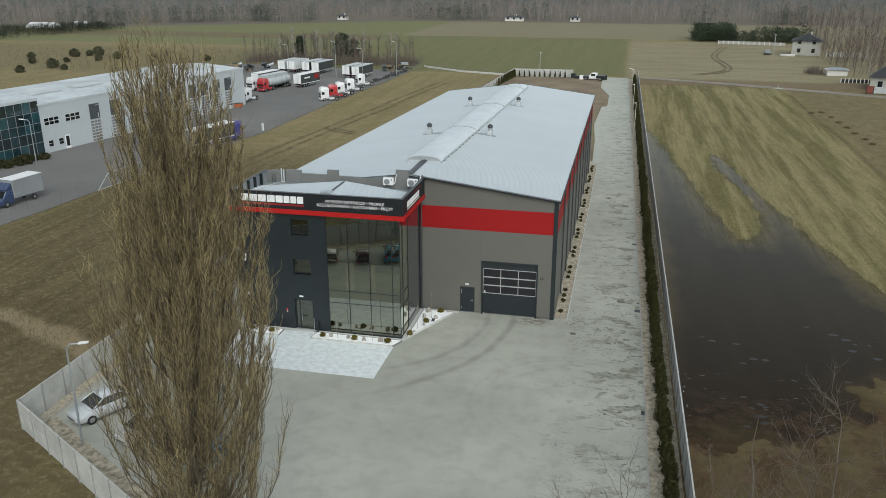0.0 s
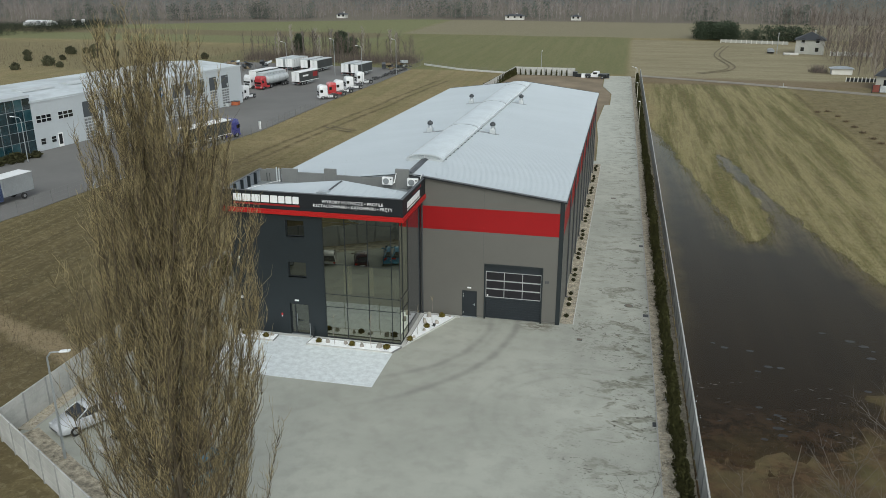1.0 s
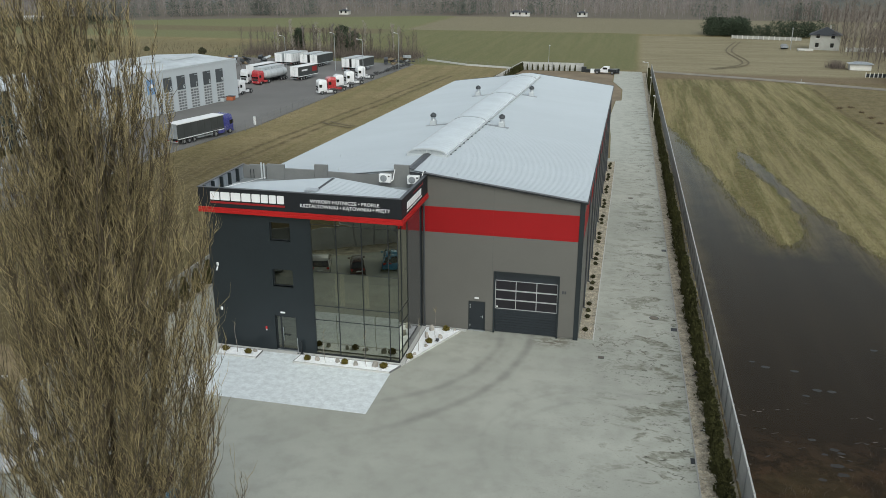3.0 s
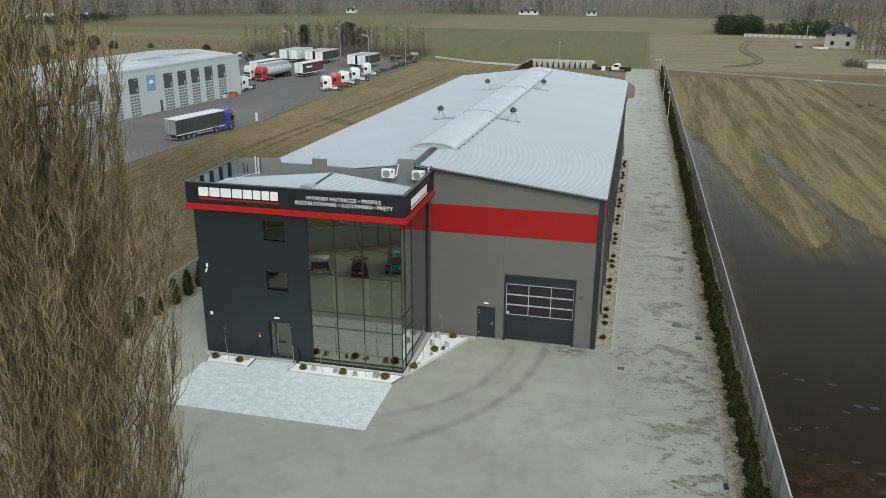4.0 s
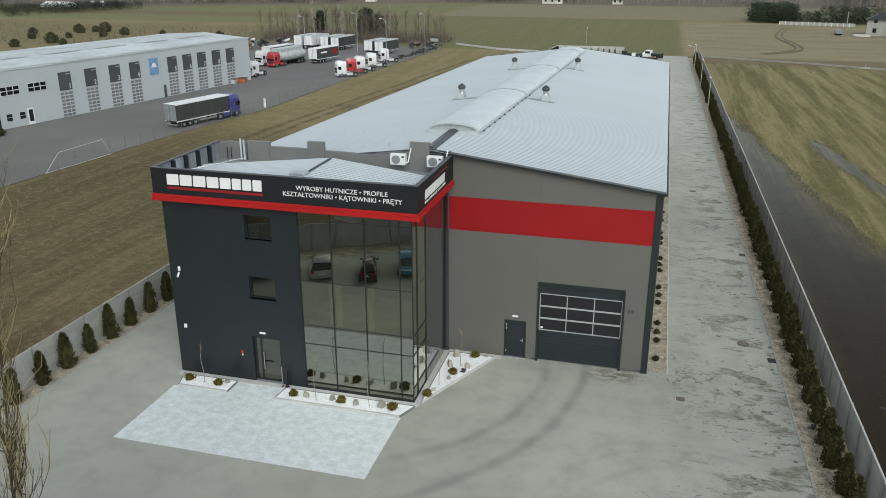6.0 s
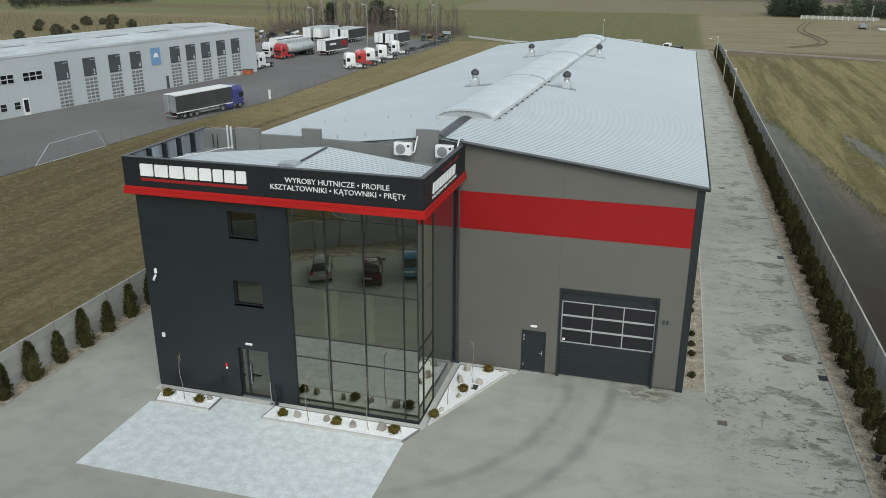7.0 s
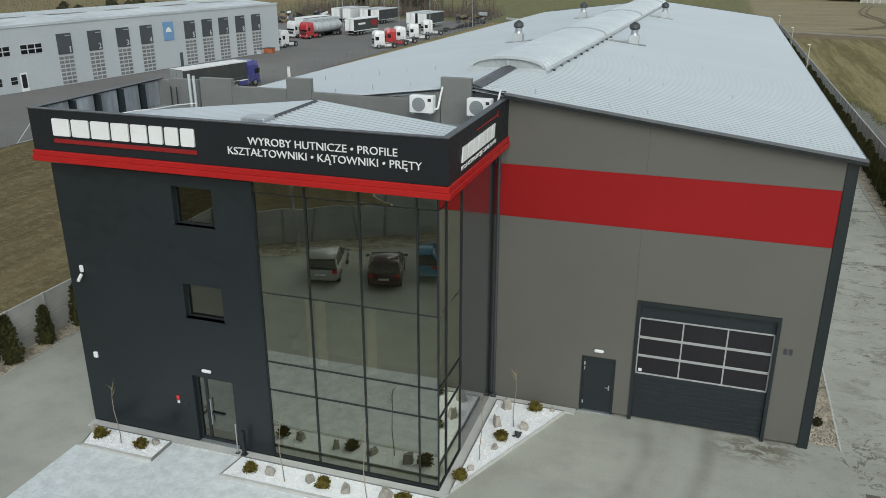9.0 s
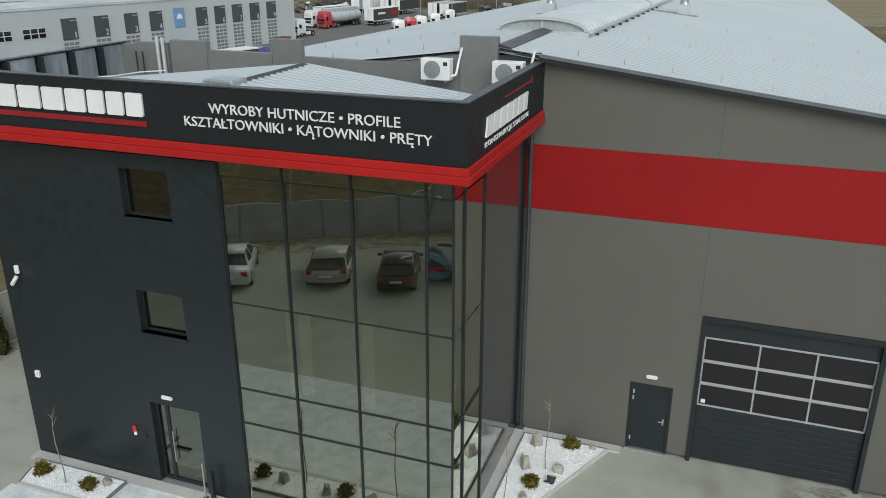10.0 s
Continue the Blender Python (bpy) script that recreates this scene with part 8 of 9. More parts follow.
for x, y, h in ((1.05, 148.5, 5.1), (0.75, 172.0, 5.1), (0.4, 199.0, 4.9)):
    e = thing("lamp_pole", (x, y, 0), "slim pale lamp pole beside the conifer hedge", "lamp pole", "poles along the drive")
    bm = bmn()
    cyl(bm, (x, y, -0.05), (x, y, h), 0.06, 0.045, 8)
    part("pole", bm, CREAM_STEEL, e)
    part("head", bx(x - 0.3, x + 0.05, y - 0.1, y + 0.1, h - 0.02, h + 0.09, 0.02), WHITE, e)


WIRE = surf("dull_wire", (0.24, 0.245, 0.24), 0.6, 0.6, 0.15, 1.0, 8, 0.0)


def mesh_fence(name, pts, h, label, step=2.5, wires=4):
    """A see-through wire fence: posts, rails and wires."""
    root = thing(name, (*pts[0], 0), label, "fence", kind="structure")
    post = mesh_of(rod((0, 0, -0.1), (0, 0, h), 0.025, 6), WIRE, "post")
    for (ax, ay), (bx_, by_) in zip(pts, pts[1:]):
        a, b = Vector((ax, ay, 0)), Vector((bx_, by_, 0))
        n = max(1, round((b - a).length / step))
        for i in range(n):
            p = a + (b - a) * (i / n)
            ob = new("post", post)
            hang(ob, root)
            ob.location = p
        bm = bmn()
        for k in range(wires):
            z = 0.1 + (h - 0.15) * k / (wires - 1)
            cyl(bm, a + Vector((0, 0, z)), b + Vector((0, 0, z)), 0.007, None, 4)
        m = int((b - a).length / 0.35)
        for i in range(m):
            p = a + (b - a) * (i / m)
            cyl(bm, p + Vector((0, 0, 0.05)), p + Vector((0, 0, h - 0.05)), 0.006, None, 3, caps=False)
        tagged(part("wires", bm, WIRE, root), kind="stuff")


mesh_fence("lot_fence", [(-71.2, 62), (-68.2, 84), (-67.3, 95), (-65.6, 113), (-62.4, 133), (-62.1, 169), (-60.6, 198), (-59.4, 236)], 1.7, "grey wire fence round the lorry lot")
mesh_fence("rear_gate", [(-59.0, 236), (-46.0, 226.5), (-31.0, 221.4)], 1.1, "low pale gate and rail across the meadow", 3.0, 3)
root = thing("rear_kerb_wall", (-59, 236, 0), "low pale concrete wall under the rear rail", "wall", kind="structure")
for (ax, ay), (bx_, by_) in (((-59.0, 236.0), (-46.0, 226.5)), ((-46.0, 226.5), (-31.0, 221.4))):
    d = Vector((bx_ - ax, by_ - ay, 0))
    bm = bx(0.02, d.length - 0.02, -0.12, 0.12, -0.1, 0.38, 0.02)
    bm.transform(pose(ax, ay, 0, 0, 0, math.degrees(math.atan2(d.y, d.x))))
    part("wall_section", bm, STRIP, root)
e = thing("lot_gate", (-67.2, 95.4, 0), "open white tube gate of the lot", "gate")
bm = bmn()
for p, q in (((-67.1, 92.8, 0.1), (-66.7, 94.7, 2.0)), ((-66.7, 94.7, 2.0), (-66.4, 101.4, 2.0)), ((-66.4, 101.4, 2.0), (-66.2, 102.4, 0.15)), ((-67.1, 92.9, 0.15), (-66.2, 102.4, 0.15))):
    cyl(bm, p, q, 0.035, None, 6)
part("tube_frame", bm, GALV_PALE, e)
e = thing("marker_post", (-63.6, 135.6, 0), "white marker post at the lot's edge", "post")
part("post", bx(-63.78, -63.42, 135.5, 135.75, 0, 1.35, 0.03), WHITE, e)
part("cap", bx(-63.8, -63.4, 135.48, 135.77, 1.35, 1.4), GALV, e)

# ---- distance ----
bm = bmn()
prism(bm, [(0.8, 223.4), (26, 213.6), (55, 199.6), (160, 152), (160, 156), (55, 203.2), (26, 217.2), (0.8, 226.6)], -0.1, 0.0)
solo("field_road", bm, ROAD_GREY, "narrow pale field road", "road", kind="structure")


RUST_RED = surf("rusty_red", (0.16, 0.045, 0.032), 0.8, 0.0, 0.3, 0.5, 5, 0.05)
DARK_TILE = surf("dark_roof_tile", (0.030, 0.033, 0.037), 0.7, 0.0, 0.2, 0.4, 4, 0.05)
CREAM = surf("cream_plaster", (0.36, 0.358, 0.325), 0.8, 0.0, 0.1, 0.5, 5, 0.05)
MUD = surf("wheel_mud", (0.125, 0.100, 0.056), 0.95, 0.0, 0.35, 0.4, 3, 0.2, 6)


def wheel_track(pts, gauge, width, label, mat):
    """Two ruts pressed along a smooth line of points."""
    p = np.array(pts, float)
    t = np.linspace(0, len(p) - 1, 16 * len(p))
    k = np.clip(t.astype(int), 0, len(p) - 2)
    f = (t - k)[:, None]
    q = p[k] * (1 - f) + p[k + 1] * f
    for _ in range(90):
        q[1:-1] = (q[:-2] + 2 * q[1:-1] + q[2:]) / 4
    d = np.gradient(q, axis=0)
    nrm = np.stack([-d[:, 1], d[:, 0]], 1) / (np.linalg.norm(d, axis=1, keepdims=True) + 1e-9)
    g = np.random.default_rng(int(abs(p[0, 0]) * 10))
    V, F, n = [], [], 0
    for s in (-gauge / 2, gauge / 2):
        w = width * g.uniform(0.55, 1.2, (len(q), 1))
        a, b = q + nrm * (s - w / 2), q + nrm * (s + w / 2)
        m = len(q)
        for e_, z in ((a, -0.0), (b, -0.0)):
            V.append(np.concatenate([e_, np.full((m, 1), z)], 1))
        i = np.arange(m - 1)
        F.append(np.stack([i, i + 1, i + 1 + m, i + m], 1) + n)
        n += 2 * m
    solo("wheel_track", arrays("wheel_track", np.concatenate(V), np.concatenate(F), mat), None, label, "wheel track", kind="structure")


wheel_track([(32.4, 317), (25.3, 284), (26.2, 269), (28.1, 251.5), (25, 240.5), (17, 233.5)], 1.6, 0.55, "curving wheel track across the stubble", MUD)
wheel_track([(-53.0, 141), (-50.5, 138.8), (-46.9, 137.6)], 1.5, 0.5, "muddy wheel ruts turning in the meadow", MUD)
e = thing("utility_pole", (45.5, 292.4, 0), "pale concrete utility pole near the house", "pole")
part("pole", rod((45.5, 292.4, -0.2), (45.5, 292.4, 6.6), 0.13, 8), POST_CON, e)
part("cross_arm", bx(45.25, 45.75, 292.3, 292.5, 6.3, 6.42), GALV, e)
e = thing("culvert_head", (34.5, 210.4, 0), "low white concrete culvert head beside the road", "culvert")
part("slab", bx(33.6, 35.4, 209.9, 210.7, -0.1, 0.15, 0.03), CREAM, e)
part("marker", bx(34.45, 34.57, 210.2, 210.32, 0.15, 0.95, 0.02), CREAM, e)


def house(x, y, w, d, h, rot, roof_mat, wall_mat, label, roof_h=2.2, storeys=2):
    c = thing("house", (0, 0, 0), label, "house", "houses beyond the fields")
    ROOTS.pop(c)
    part("wall", bx(-w / 2, w / 2, -d / 2, d / 2, 0, h), wall_mat, c)
    bm = bmn()
    o = 0.5
    a = [bm.verts.new(p) for p in ((-w / 2 - o, -d / 2 - o, h), (w / 2 + o, -d / 2 - o, h), (w / 2 + o, d / 2 + o, h), (-w / 2 - o, d / 2 + o, h))]
    k = max(0.2, w / 2 - d / 2)
    t = [bm.verts.new((-k, 0, h + roof_h)), bm.verts.new((k, 0, h + roof_h))]
    for q in ((a[0], a[1], t[1], t[0]), (a[2], a[3], t[0], t[1]), (a[1], a[2], t[1]), (a[3], a[0], t[0]), (a[3], a[2], a[1], a[0])):
        bm.faces.new(q)
    rf = part("roof", bm, roof_mat, c)
    if storeys:
        part("chimney", bx(0.8, 1.3, -0.3, 0.3, h + roof_h * 0.4, h + roof_h + 0.5), wall_mat, rf)
    for s in range(storeys):
        n = max(2, int(w // 3))
        for i in range(n):
            u = -w / 2 + w * (i + 0.5) / n
            wn_ = part("window", bx(u - 0.5, u + 0.5, -d / 2 - 0.05, -d / 2, 0.9 + s * 2.7, 2.2 + s * 2.7), CAR_GLASS, c)
            part("sill", bx(u - 0.6, u + 0.6, -d / 2 - 0.12, -d / 2, 0.82 + s * 2.7, 0.9 + s * 2.7), WHITE, wn_)
    c.matrix_basis = pose(x, y, -0.05, 0, 0, rot)
    return c


house(56.0, 295.5, 8.6, 8.2, 4.5, -12, DARK_TILE, CREAM, "two-storey cream house with a dark hipped roof", 2.3)
house(60.4, 215.0, 8.6, 8.6, 3.0, -20, DARK_TILE, CREAM, "pale bungalow with a dark hipped roof", 3.6, 1)
house(53.6, 240.0, 5.0, 2.8, 1.55, -4, GALV, PLASTER, "low white shed in the field", 0.55, 0)
for x, y, w, rot in ((-62, 447, 10, 3), (-156, 440, 5, 0), (-30, 449, 5, 0)):
    house(x, y, w, 4.5, 1.9, rot, ROOF_SLATE, PLASTER, "small pale house at the wood's edge", 1.0, 1)
e = thing("greenhouse", (-275, 345, 0), "long white greenhouse far across the fields", "greenhouse")
bm = bmn()
prism(bm, [(350, 0), (358, 0), (358, 1.2), (354, 2.4), (350, 1.2)], -285, -272, "x")
part("cover", bm, WHITE, e)
for k in range(2):
    part("silo", rod((-266 + 5.2 * k, 362, 0), (-266 + 5.2 * k, 362, 2.5), 0.8, 12), WHITE, e)
# the garden of the cream house: low wall, covered car, terrace; pickets and a red gate by the bungalow
e = thing("garden_wall", (61, 289, 0), "low white garden wall beside the cream house", "wall")
for i in range(6):
    part("wall_panel", bx(61.2 + 2.1 * i, 63.2 + 2.1 * i, 289.1, 289.3, -0.1, 1.1, 0.03), CREAM, e)
    part("pier", bx(61.0 + 2.1 * i, 61.3 + 2.1 * i, 289.05, 289.35, -0.1, 1.35, 0.03), PLASTER, e)
e = thing("terrace", (49.4, 289.8, 0), "low white terrace before the cream house", "terrace")
part("slab", bx(47.2, 51.6, 288.8, 290.8, -0.1, 0.45, 0.04), PLASTER, e)
part("step", bx(47.4, 49.0, 288.3, 288.8, -0.1, 0.22, 0.03), CREAM, e)
e = thing("covered_trailer", (43.7, 292.8, 0), "small trailer under a grey tarpaulin near the pole", "trailer")
part("tarpaulin", loft([(291.6, [(1.0, 0.45), (1.05, 0.9), (0.7, 1.3)]), (294.2, [(1.0, 0.45), (1.05, 1.0), (0.6, 1.5)])], TARP_GREY), TARP_GREY, e).location.x = 43.7
part("axle", rod((42.7, 292.9, 0.25), (44.7, 292.9, 0.25), 0.28, 10), PLASTIC, e)
e = thing("picket_fence", (51.4, 224.6, 0), "low garden fence of white posts and dark panels", "fence")
for i in range(8):
    x = 51.4 + 0.9 * i
    part("post", bx(x - 0.09, x + 0.09, 224.5, 224.68, -0.1, 1.1, 0.02), PLASTER, e)
    part("panel", bx(x + 0.12, x + 0.78, 224.56, 224.62, 0.0, 0.85), FRAME_DARK, e)
e = thing("yard_gate", (53.3, 206.3, 0), "rusty red and grey gate beside the bungalow", "gate")
part("red_leaf", bx(52.8, 54.2, 206.2, 206.32, 0.05, 1.7, 0.02), RUST_RED, e, "rusty red gate leaf")
part("grey_leaf", bx(54.3, 57.6, 206.2, 206.32, 0.05, 1.5, 0.02), GALV, e)
for x in (52.7, 54.25, 57.7):
    part("post", bx(x - 0.08, x + 0.08, 206.15, 206.35, -0.1, 1.8, 0.01), FRAME_DARK, e)
# white garden fence beside the pines
root = thing("garden_fence", (31.5, 329, 0), "white garden fence before the pines", "fence")
for i in range(13):
    a, b = Vector((31.5 + 1.75 * i, 329.2 - 0.4 * i, 0)), Vector((31.5 + 1.75 * (i + 1), 329.2 - 0.4 * (i + 1), 0))
    bm = bx(0.05, (b - a).length - 0.05, -0.05, 0.05, 0.1, 1.15)
    bm.transform(pose(a.x, a.y, 0, 0, 0, math.degrees(math.atan2(b.y - a.y, b.x - a.x))))
    part("panel", bm, CREAM, root)
    part("post", bx(a.x - 0.12, a.x + 0.12, a.y - 0.12, a.y + 0.12, -0.05, 1.3), PLASTER, root)


def pine_mesh(seed, n=150, w=0.30, leaf=1.0):
    """An uneven conifer of height 1: whorls of needle sprays, lumpy and open."""
    g = np.random.default_rng(seed)
    t = 0.04 + 0.96 * g.random(n)
    a = g.uniform(0, 6.283, n)
    lump = 1 + 0.30 * np.sin(2 * a + 7 * t + seed) + 0.15 * np.sin(5 * a + seed)
    rad = w * np.sqrt(np.maximum(0.02, 1 - ((t - 0.36) / 0.66) ** 2)) * lump * g.uniform(0.35, 1.0, n) ** 0.6
    c = np.stack([rad * np.cos(a), rad * np.sin(a), t], 1)
    s = leaf * g.uniform(0.05, 0.10, (n, 1))
    q = g.normal(0, 1, (n, 4, 3)) * 0.75
    v = c[:, None, :] + q * s[:, None, :] * np.array([1, 1, 0.6])
    return v.reshape(-1, 3), np.arange(4 * n).reshape(n, 4)


def wood(name, spots, kind, label, seed, mat, sprays_each=46):
    """Many far trees as one body of stuff. spots: x, y, height."""
    g = np.random.default_rng(seed)
    V, Fc, n = [], [], 0
    if kind == "pine":
        base = [pine_mesh(seed * 10 + k, sprays_each, leaf=1.0 if sprays_each < 50 else 0.55) for k in range(4)]
        for x, y, h in spots:
            v, f = base[g.integers(0, 4)]
            V.append(v * (h * g.uniform(0.8, 1.3), h * g.uniform(0.8, 1.3), h) + (x, y, 0))
            Fc.append(f + n)
            n += len(v)
    else:
        for x, y, h in spots:
            k = 32
            s = np.linspace(0, 1, 2)
            a = g.uniform(0, 6.283, k)
            z0 = np.concatenate([[0], g.uniform(0.12, 0.92, k - 1) * h])
            L = np.concatenate([[h], g.uniform(0.10, 0.34, k - 1) * h])
            L = np.minimum(L, h - z0 * 0.8)
            lean = np.concatenate([[0.02], g.uniform(0.25, 0.95, k - 1)])
            P = np.stack([x + (L * lean * np.cos(a))[:, None] * s, y + (L * lean * np.sin(a))[:, None] * s, z0[:, None] + L[:, None] * s], -1)
            R = np.concatenate([[0.075], np.full(k - 1, 0.045)])[:, None] * (h / 9) * (1 - 0.6 * s)[None]
            v, f = tubes(P, R, 3)
            V.append(v)
            Fc.append(f + n)
            n += len(v)
    me = arrays(name, np.concatenate(V), np.concatenate(Fc), mat)
    return solo(name, me, None, label, "trees", kind="stuff")


g = np.random.default_rng(77)
DARK_PINE = surf("dark_conifer", (0.026, 0.034, 0.024), 0.95, 0.0, 0.3, 0.3, 2, 0.0, spec=0.1)
# distance haze is painted in: each farther wood gets a paler, bluer colour
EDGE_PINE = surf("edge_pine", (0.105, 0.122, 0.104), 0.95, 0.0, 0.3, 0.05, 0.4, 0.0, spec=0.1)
HAZED_PINE = surf("hazed_pine", (0.150, 0.178, 0.180), 0.95, 0.0, 0.3, 0.02, 0.12, 0.0, spec=0.1)
HAZED_FARTHEST = surf("hazed_farthest_wood", (0.30, 0.345, 0.385), 0.95, 0.0, 0.15, 0.006, 0.05, 0.0, spec=0.1)


def scatter(n, xa, xb, ya, yb, ha, hb):
    return list(zip(g.uniform(xa, xb, n), g.uniform(ya, yb, n), g.uniform(ha, hb, n)))


GARDEN_PINE = surf("garden_pine", (0.060, 0.078, 0.050), 0.95, 0.0, 0.4, 0.15, 1.2, 0.0, spec=0.1)
wood("pine_row", scatter(150, 24, 38.5, 338, 356, 4.2, 6.6) + scatter(40, 38, 47, 337, 350, 2.6, 4.0) + scatter(70, 46, 66, 334, 352, 3.6, 6.0), "pine", "dense dark pines behind a white garden fence", 1, GARDEN_PINE, 150)
g2 = np.random.default_rng(5)
u, w_ = g2.random(1000), g2.random(1000)
px = (1 - u) * ((1 - w_) * -249 + w_ * -296) + u * ((1 - w_) * -231 + w_ * -256)
py = (1 - u) * ((1 - w_) * 289 + w_ * 336) + u * ((1 - w_) * 352 + w_ * 360)
wood("conifer_line", list(zip(px, py, g2.uniform(2.0, 3.4, 1000))), "pine", "low dark conifer plantation across the fields", 2, DARK_PINE, 50)
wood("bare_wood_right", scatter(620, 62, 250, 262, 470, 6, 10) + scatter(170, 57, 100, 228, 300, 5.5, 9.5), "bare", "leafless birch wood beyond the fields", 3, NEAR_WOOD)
wood("pale_birches", scatter(26, 58, 110, 226, 300, 7, 10), "bare", "pale leafless birches behind the garden", 8, PALE_BARK)


def edge(x):
    """Where the far woods begin."""
    return np.interp(x, [-420, -309, -261, -222, -162, -113, -63, 16, 60, 260], [366, 364, 362, 390, 415, 440, 438, 434, 428, 428])


def behind_edge(n, xa, xb, near, far, ha, hb):
    x = g.uniform(xa, xb, n)
    return list(zip(x, edge(x) + g.uniform(near, far, n), g.uniform(ha, hb, n)))


wood("bare_wood", behind_edge(1500, -420, 100, 2, 120, 4.5, 9.0), "bare", "leafless wood at the end of the fields", 4, HAZED_BARK)
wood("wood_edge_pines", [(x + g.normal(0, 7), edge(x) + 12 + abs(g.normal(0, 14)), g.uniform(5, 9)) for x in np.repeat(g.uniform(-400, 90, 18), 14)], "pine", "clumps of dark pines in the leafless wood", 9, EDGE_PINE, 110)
wood("pine_wood", behind_edge(1700, -520, 300, 90, 260, 6, 9.5), "pine", "pine wood at the end of the fields", 5, HAZED_PINE, 58)
wood("far_wood", scatter(1900, -900, 900, 680, 1200, 9, 14), "pine", "far woods, pale with painted haze", 6, HAZED_FARTHEST, 50)
field_shrub = surf("field_shrub", (0.088, 0.090, 0.055), 0.95, 0.0, 0.35, 0.4, 3, 0.0, each=0.4, spec=0.15)
field_bushes = [sprays("bush", 420, 0.42, 0.30, field_shrub, k, dome, 0.075) for k in (14, 15)]
for k, (x, y, s) in enumerate(((-178, 240, 4.2), (-175, 243.5, 3.0), (-172.5, 245, 4.6), (-160, 237, 3.6), (-163, 231, 3.0), (-164, 211, 4.4), (-166, 200, 3.2), (-129, 237, 3.0), (-178, 220, 3.0), (-158, 208, 2.6), (-170, 225, 2.4), (-188, 232, 3.2), (-150, 241, 2.2))):
    place("field_bush", field_bushes[k % 2], pose(x, y, -0.05, 0, 0, k * 40) @ Matrix.Diagonal((s * 1.2, s * 1.2, s * 1.4, 1)), "grey-green rounded bush in rough grass", "shrub", "bushes on the rough field")
n = 2600
P, R = bare_shoots(g, n, g.uniform(-260, -96, n), g.uniform(205, 265, n), g.uniform(0.4, 1.6, n), 0.6, 0.0, 4, 0.03)
v, f = tubes(P, R, 3)
solo("rough_scrub", arrays("rough_scrub", v, f, BRUSH), None, "rough brown scrub beyond the workshop", "brush", kind="stuff")
n = 2600
bx1, by1 = g.uniform(57, 110, n), g.uniform(226, 292, n)
bx1[:700], by1[:700] = 48.6 + g.normal(0, 1.1, 700), 243 + g.normal(0, 1.6, 700)
P, R = bare_shoots(g, n, bx1, by1, g.uniform(0.4, 2.2, n), 0.45, 0.0, 3, 0.024)
v, f = tubes(P, R, 3)
solo("garden_scrub", arrays("garden_scrub", v, f, NEAR_WOOD), None, "leafless brown bushes beside the shed and garden", "bushes", kind="stuff")
n = 7000
P, R = bare_shoots(g, n, g.uniform(-116, -62, n), 240 + g.normal(0, 4.0, n), g.uniform(0.6, 4.2, n) * g.uniform(0.5, 1, n), 0.4, 0.0, 3, 0.026)
v, f = tubes(P, R, 3)
solo("lot_thicket", arrays("lot_thicket", v, f, NEAR_WOOD), None, "leafless brown thicket behind the lorry lot", "bushes", kind="stuff")
n = 700
cx, cy = np.array([38.2, 38.4, 38.6, 38.7, 39.1, 39.3, 37.5, 35.4, 52.0]), np.array([171.7, 166.1, 160.9, 155.5, 150.3, 146.5, 177.0, 176.0, 168.0])
pick = g.integers(0, 9, n)
P, R = bare_shoots(g, n, cx[pick] + g.normal(0, 0.28, n), cy[pick] + g.normal(0, 0.2, n), g.uniform(0.1, 0.4, n), 0.9, -0.1, 3, 0.03)
v, f = tubes(P, R, 3)
solo("dark_weeds", arrays("dark_weeds", v, f, BRUSH), None, "dark dead weed clumps on the meadow", "weeds", kind="stuff")
for k, (x, y, h, mat) in enumerate(((-106, 240, 9, BIRCH), (-103, 243, 10, BIRCH), (-100.5, 239, 9, BIRCH), (-99, 244, 8, HAZED_BARK), (-94, 242, 9.5, BIRCH), (-92, 239, 8, BIRCH), (-90.5, 244, 9, HAZED_BARK), (-80, 243, 9.5, BIRCH), (-71, 243, 9, BIRCH), (-69.5, 245, 8.5, BIRCH), (-85, 246, 8, HAZED_BARK), (-97, 247, 8.5, HAZED_BARK), (-109, 245, 7, HAZED_BARK))):
    bare_tree("birch_tree", x, y, h, 200 + k, "leafless birch at the lot's far edge", mat, "birches at the lot", n1=20, n2=120, n3=420, rad=0.10, slim=0.62)


wood("lot_copse", scatter(75, -116, -64, 235, 250, 4.5, 8.5), "bare", "leafless young birches and alders behind the lorry lot", 12, NEAR_WOOD)


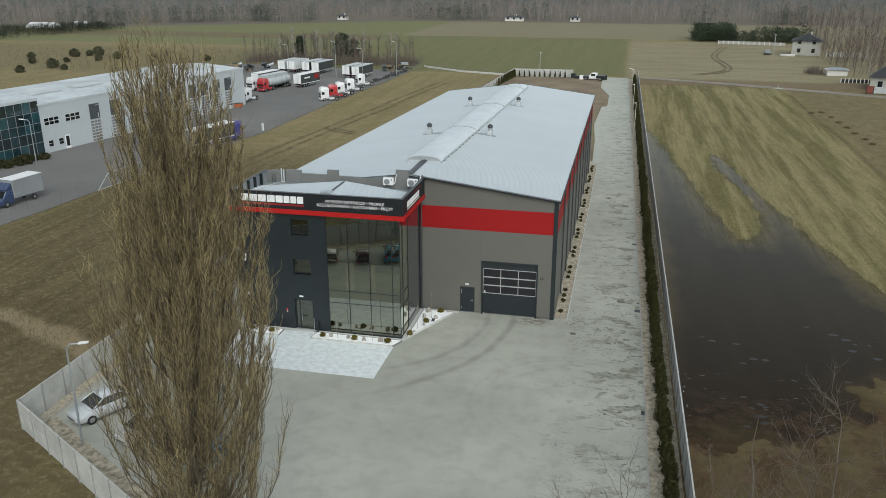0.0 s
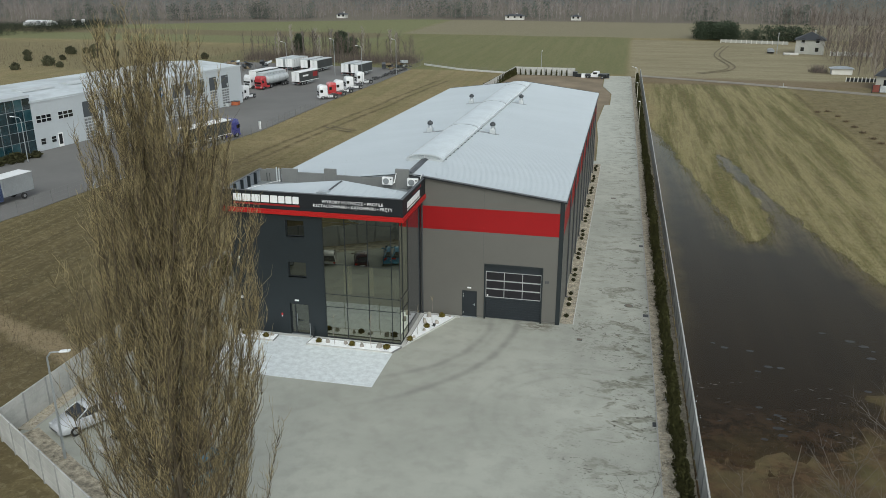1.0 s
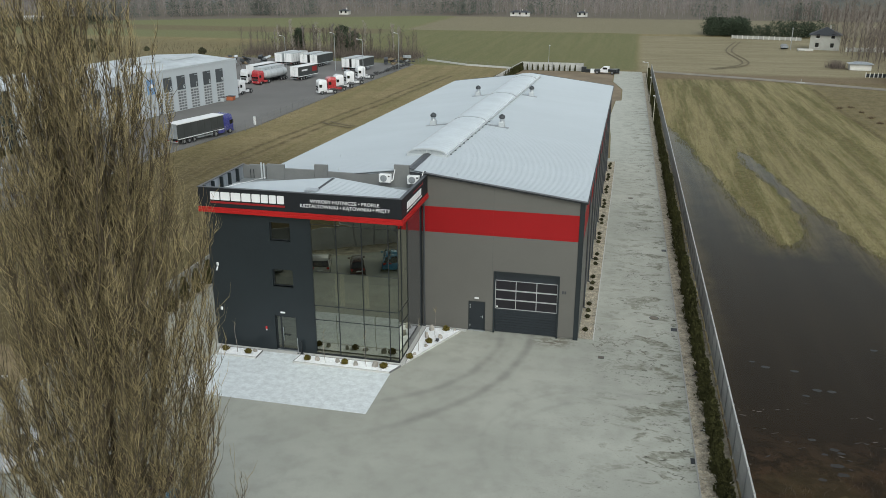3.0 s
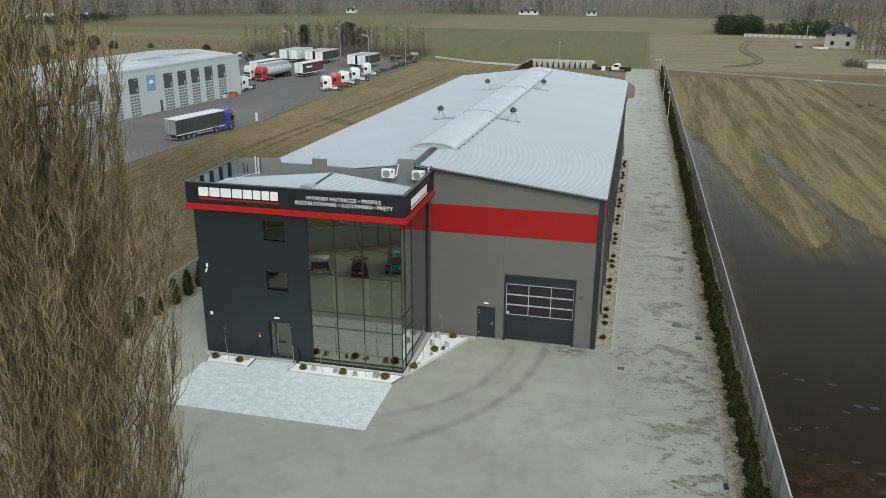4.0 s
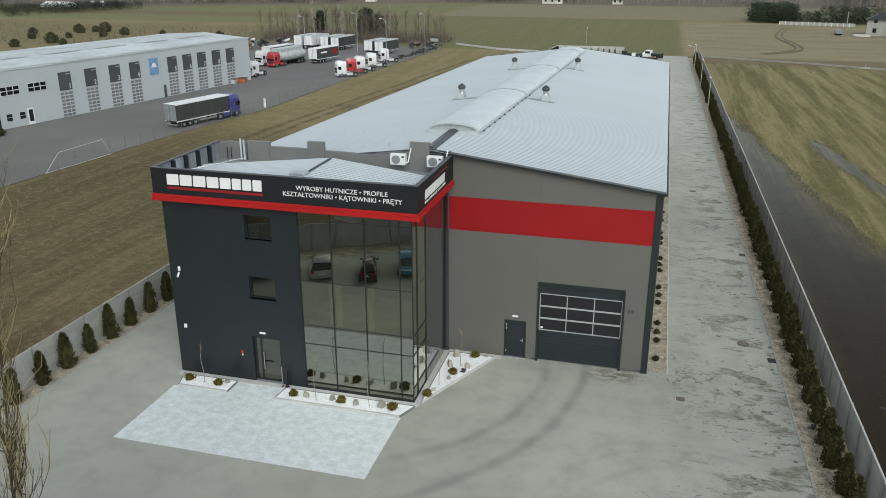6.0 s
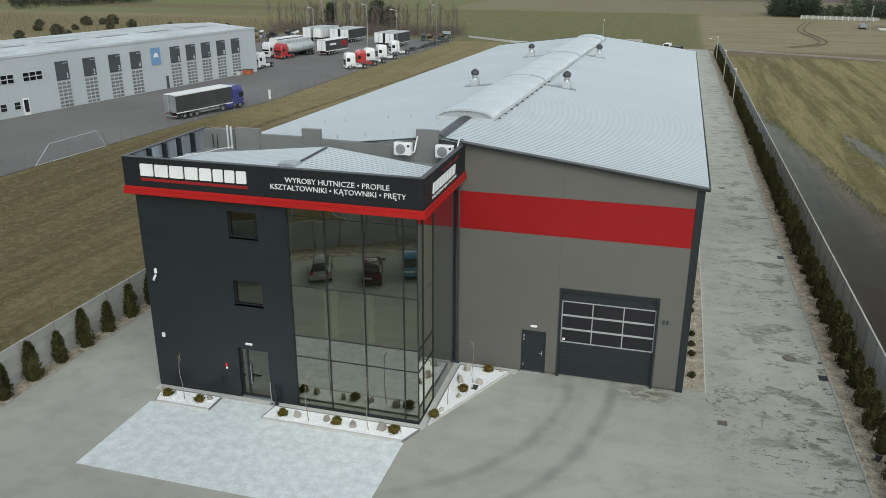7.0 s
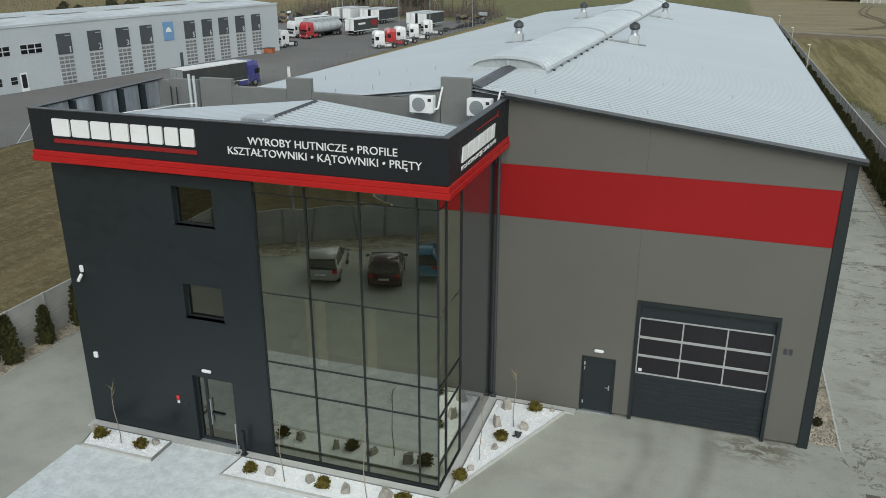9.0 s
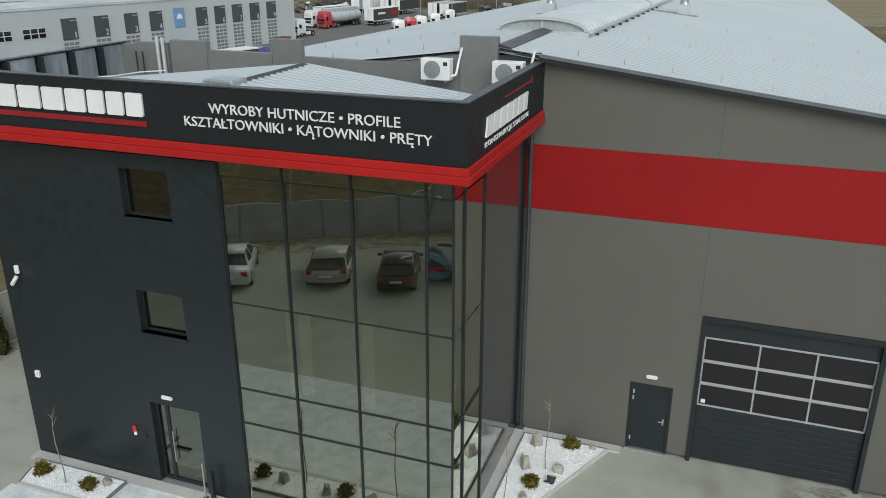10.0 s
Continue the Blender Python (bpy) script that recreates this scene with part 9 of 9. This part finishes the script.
def conifer(x, y, h, w, seed):
    e = thing("pine_tree", (x, y, 0), "dark green pine at the lot's far edge", "tree", "pines at the lot")
    g = np.random.default_rng(seed)
    n = 1700
    t, a = 0.16 + 0.84 * g.random(n), g.uniform(0, 6.283, n)
    lump = 1 + 0.55 * np.sin(2 * a + 11 * t + seed) * np.sin(7 * t + seed)
    rad = w * np.sqrt(np.maximum(0.02, 1 - ((t - 0.5) / 0.52) ** 2)) * lump * g.uniform(0.35, 1.0, n) ** 0.6
    c = np.stack([rad * np.cos(a), rad * np.sin(a), t + 0.03 * g.normal(0, 1, n)], 1)
    v = (c[:, None] + g.normal(0, 0.75, (n, 4, 3)) * g.uniform(0.02, 0.045, (n, 1, 1))).reshape(-1, 3)
    f = np.arange(4 * n).reshape(n, 4)
    part("crown", arrays("crown", v * h + (x, y, 0), f, GARDEN_PINE), None, e)
    bm = bmn()
    cyl(bm, (x, y, -0.1), (x, y, h * 0.8), 0.16, 0.05, 7)
    part("trunk", bm, BARK, e)


conifer(-101.5, 246, 7.0, 0.24, 1)
conifer(-88.0, 247, 7.8, 0.36, 2)
conifer(-85.0, 248, 6.2, 0.40, 3)
# old tyres dumped along the end of the lot fence
def tyre_mesh():
    V, F, n, k = [], [], 14, 6
    for i in range(n):
        a = 6.283 * i / n
        for j in range(k):
            b = 6.283 * j / k
            r = 0.36 + 0.14 * math.cos(b)
            V.append((r * math.cos(a), r * math.sin(a), 0.13 + 0.13 * math.sin(b)))
            F.append((i * k + j, (i + 1) % n * k + j, (i + 1) % n * k + (j + 1) % k, i * k + (j + 1) % k))
    return arrays("tyre", np.array(V), np.array(F), PLASTIC, True)


tyre_me, rt = tyre_mesh(), random.Random(17)
for k in range(46):
    t = rt.random()
    e = new("old_tyre", tyre_me)
    tagged(e, "worn black lorry tyre dumped by the lot fence", "tyre", "tyres dumped by the lot fence")
    e.matrix_basis = pose(-63.2 + 2.2 * t + rt.uniform(-0.9, 0.6), 201 + 26 * t, -0.03 + 0.26 * (k % 3), rt.uniform(-12, 12), rt.uniform(-12, 12), 0)
# heaps of scrap machines at the lot's far edge
for k, (x, y) in enumerate(((-108, 213), (-104, 216), (-110, 218), (-101.5, 220), (-105.5, 211), (-66.5, 224), (-64.0, 229))):
    e = thing("scrap_machine", (x, y, 0), "rusty machine parts heaped at the lot's edge", "scrap heap", "scrap at the lot")
    rr = random.Random(k)
    for j in range(6):
        bm = bx(-rr.uniform(0.4, 1.4), rr.uniform(0.4, 1.4), -0.5, 0.5, 0, rr.uniform(0.3, 0.9), 0.05)
        bm.transform(pose(x + rr.uniform(-1.2, 1.2), y + rr.uniform(-0.8, 0.8), 0.25 * j, rr.uniform(-15, 15), rr.uniform(-25, 25), rr.uniform(0, 180)))
        part("machine_part", bm, (FRAME_DARK, DIRT, DARK_METAL, GALV)[(j + k) % 4] if j != 2 else DARK_METAL, e)
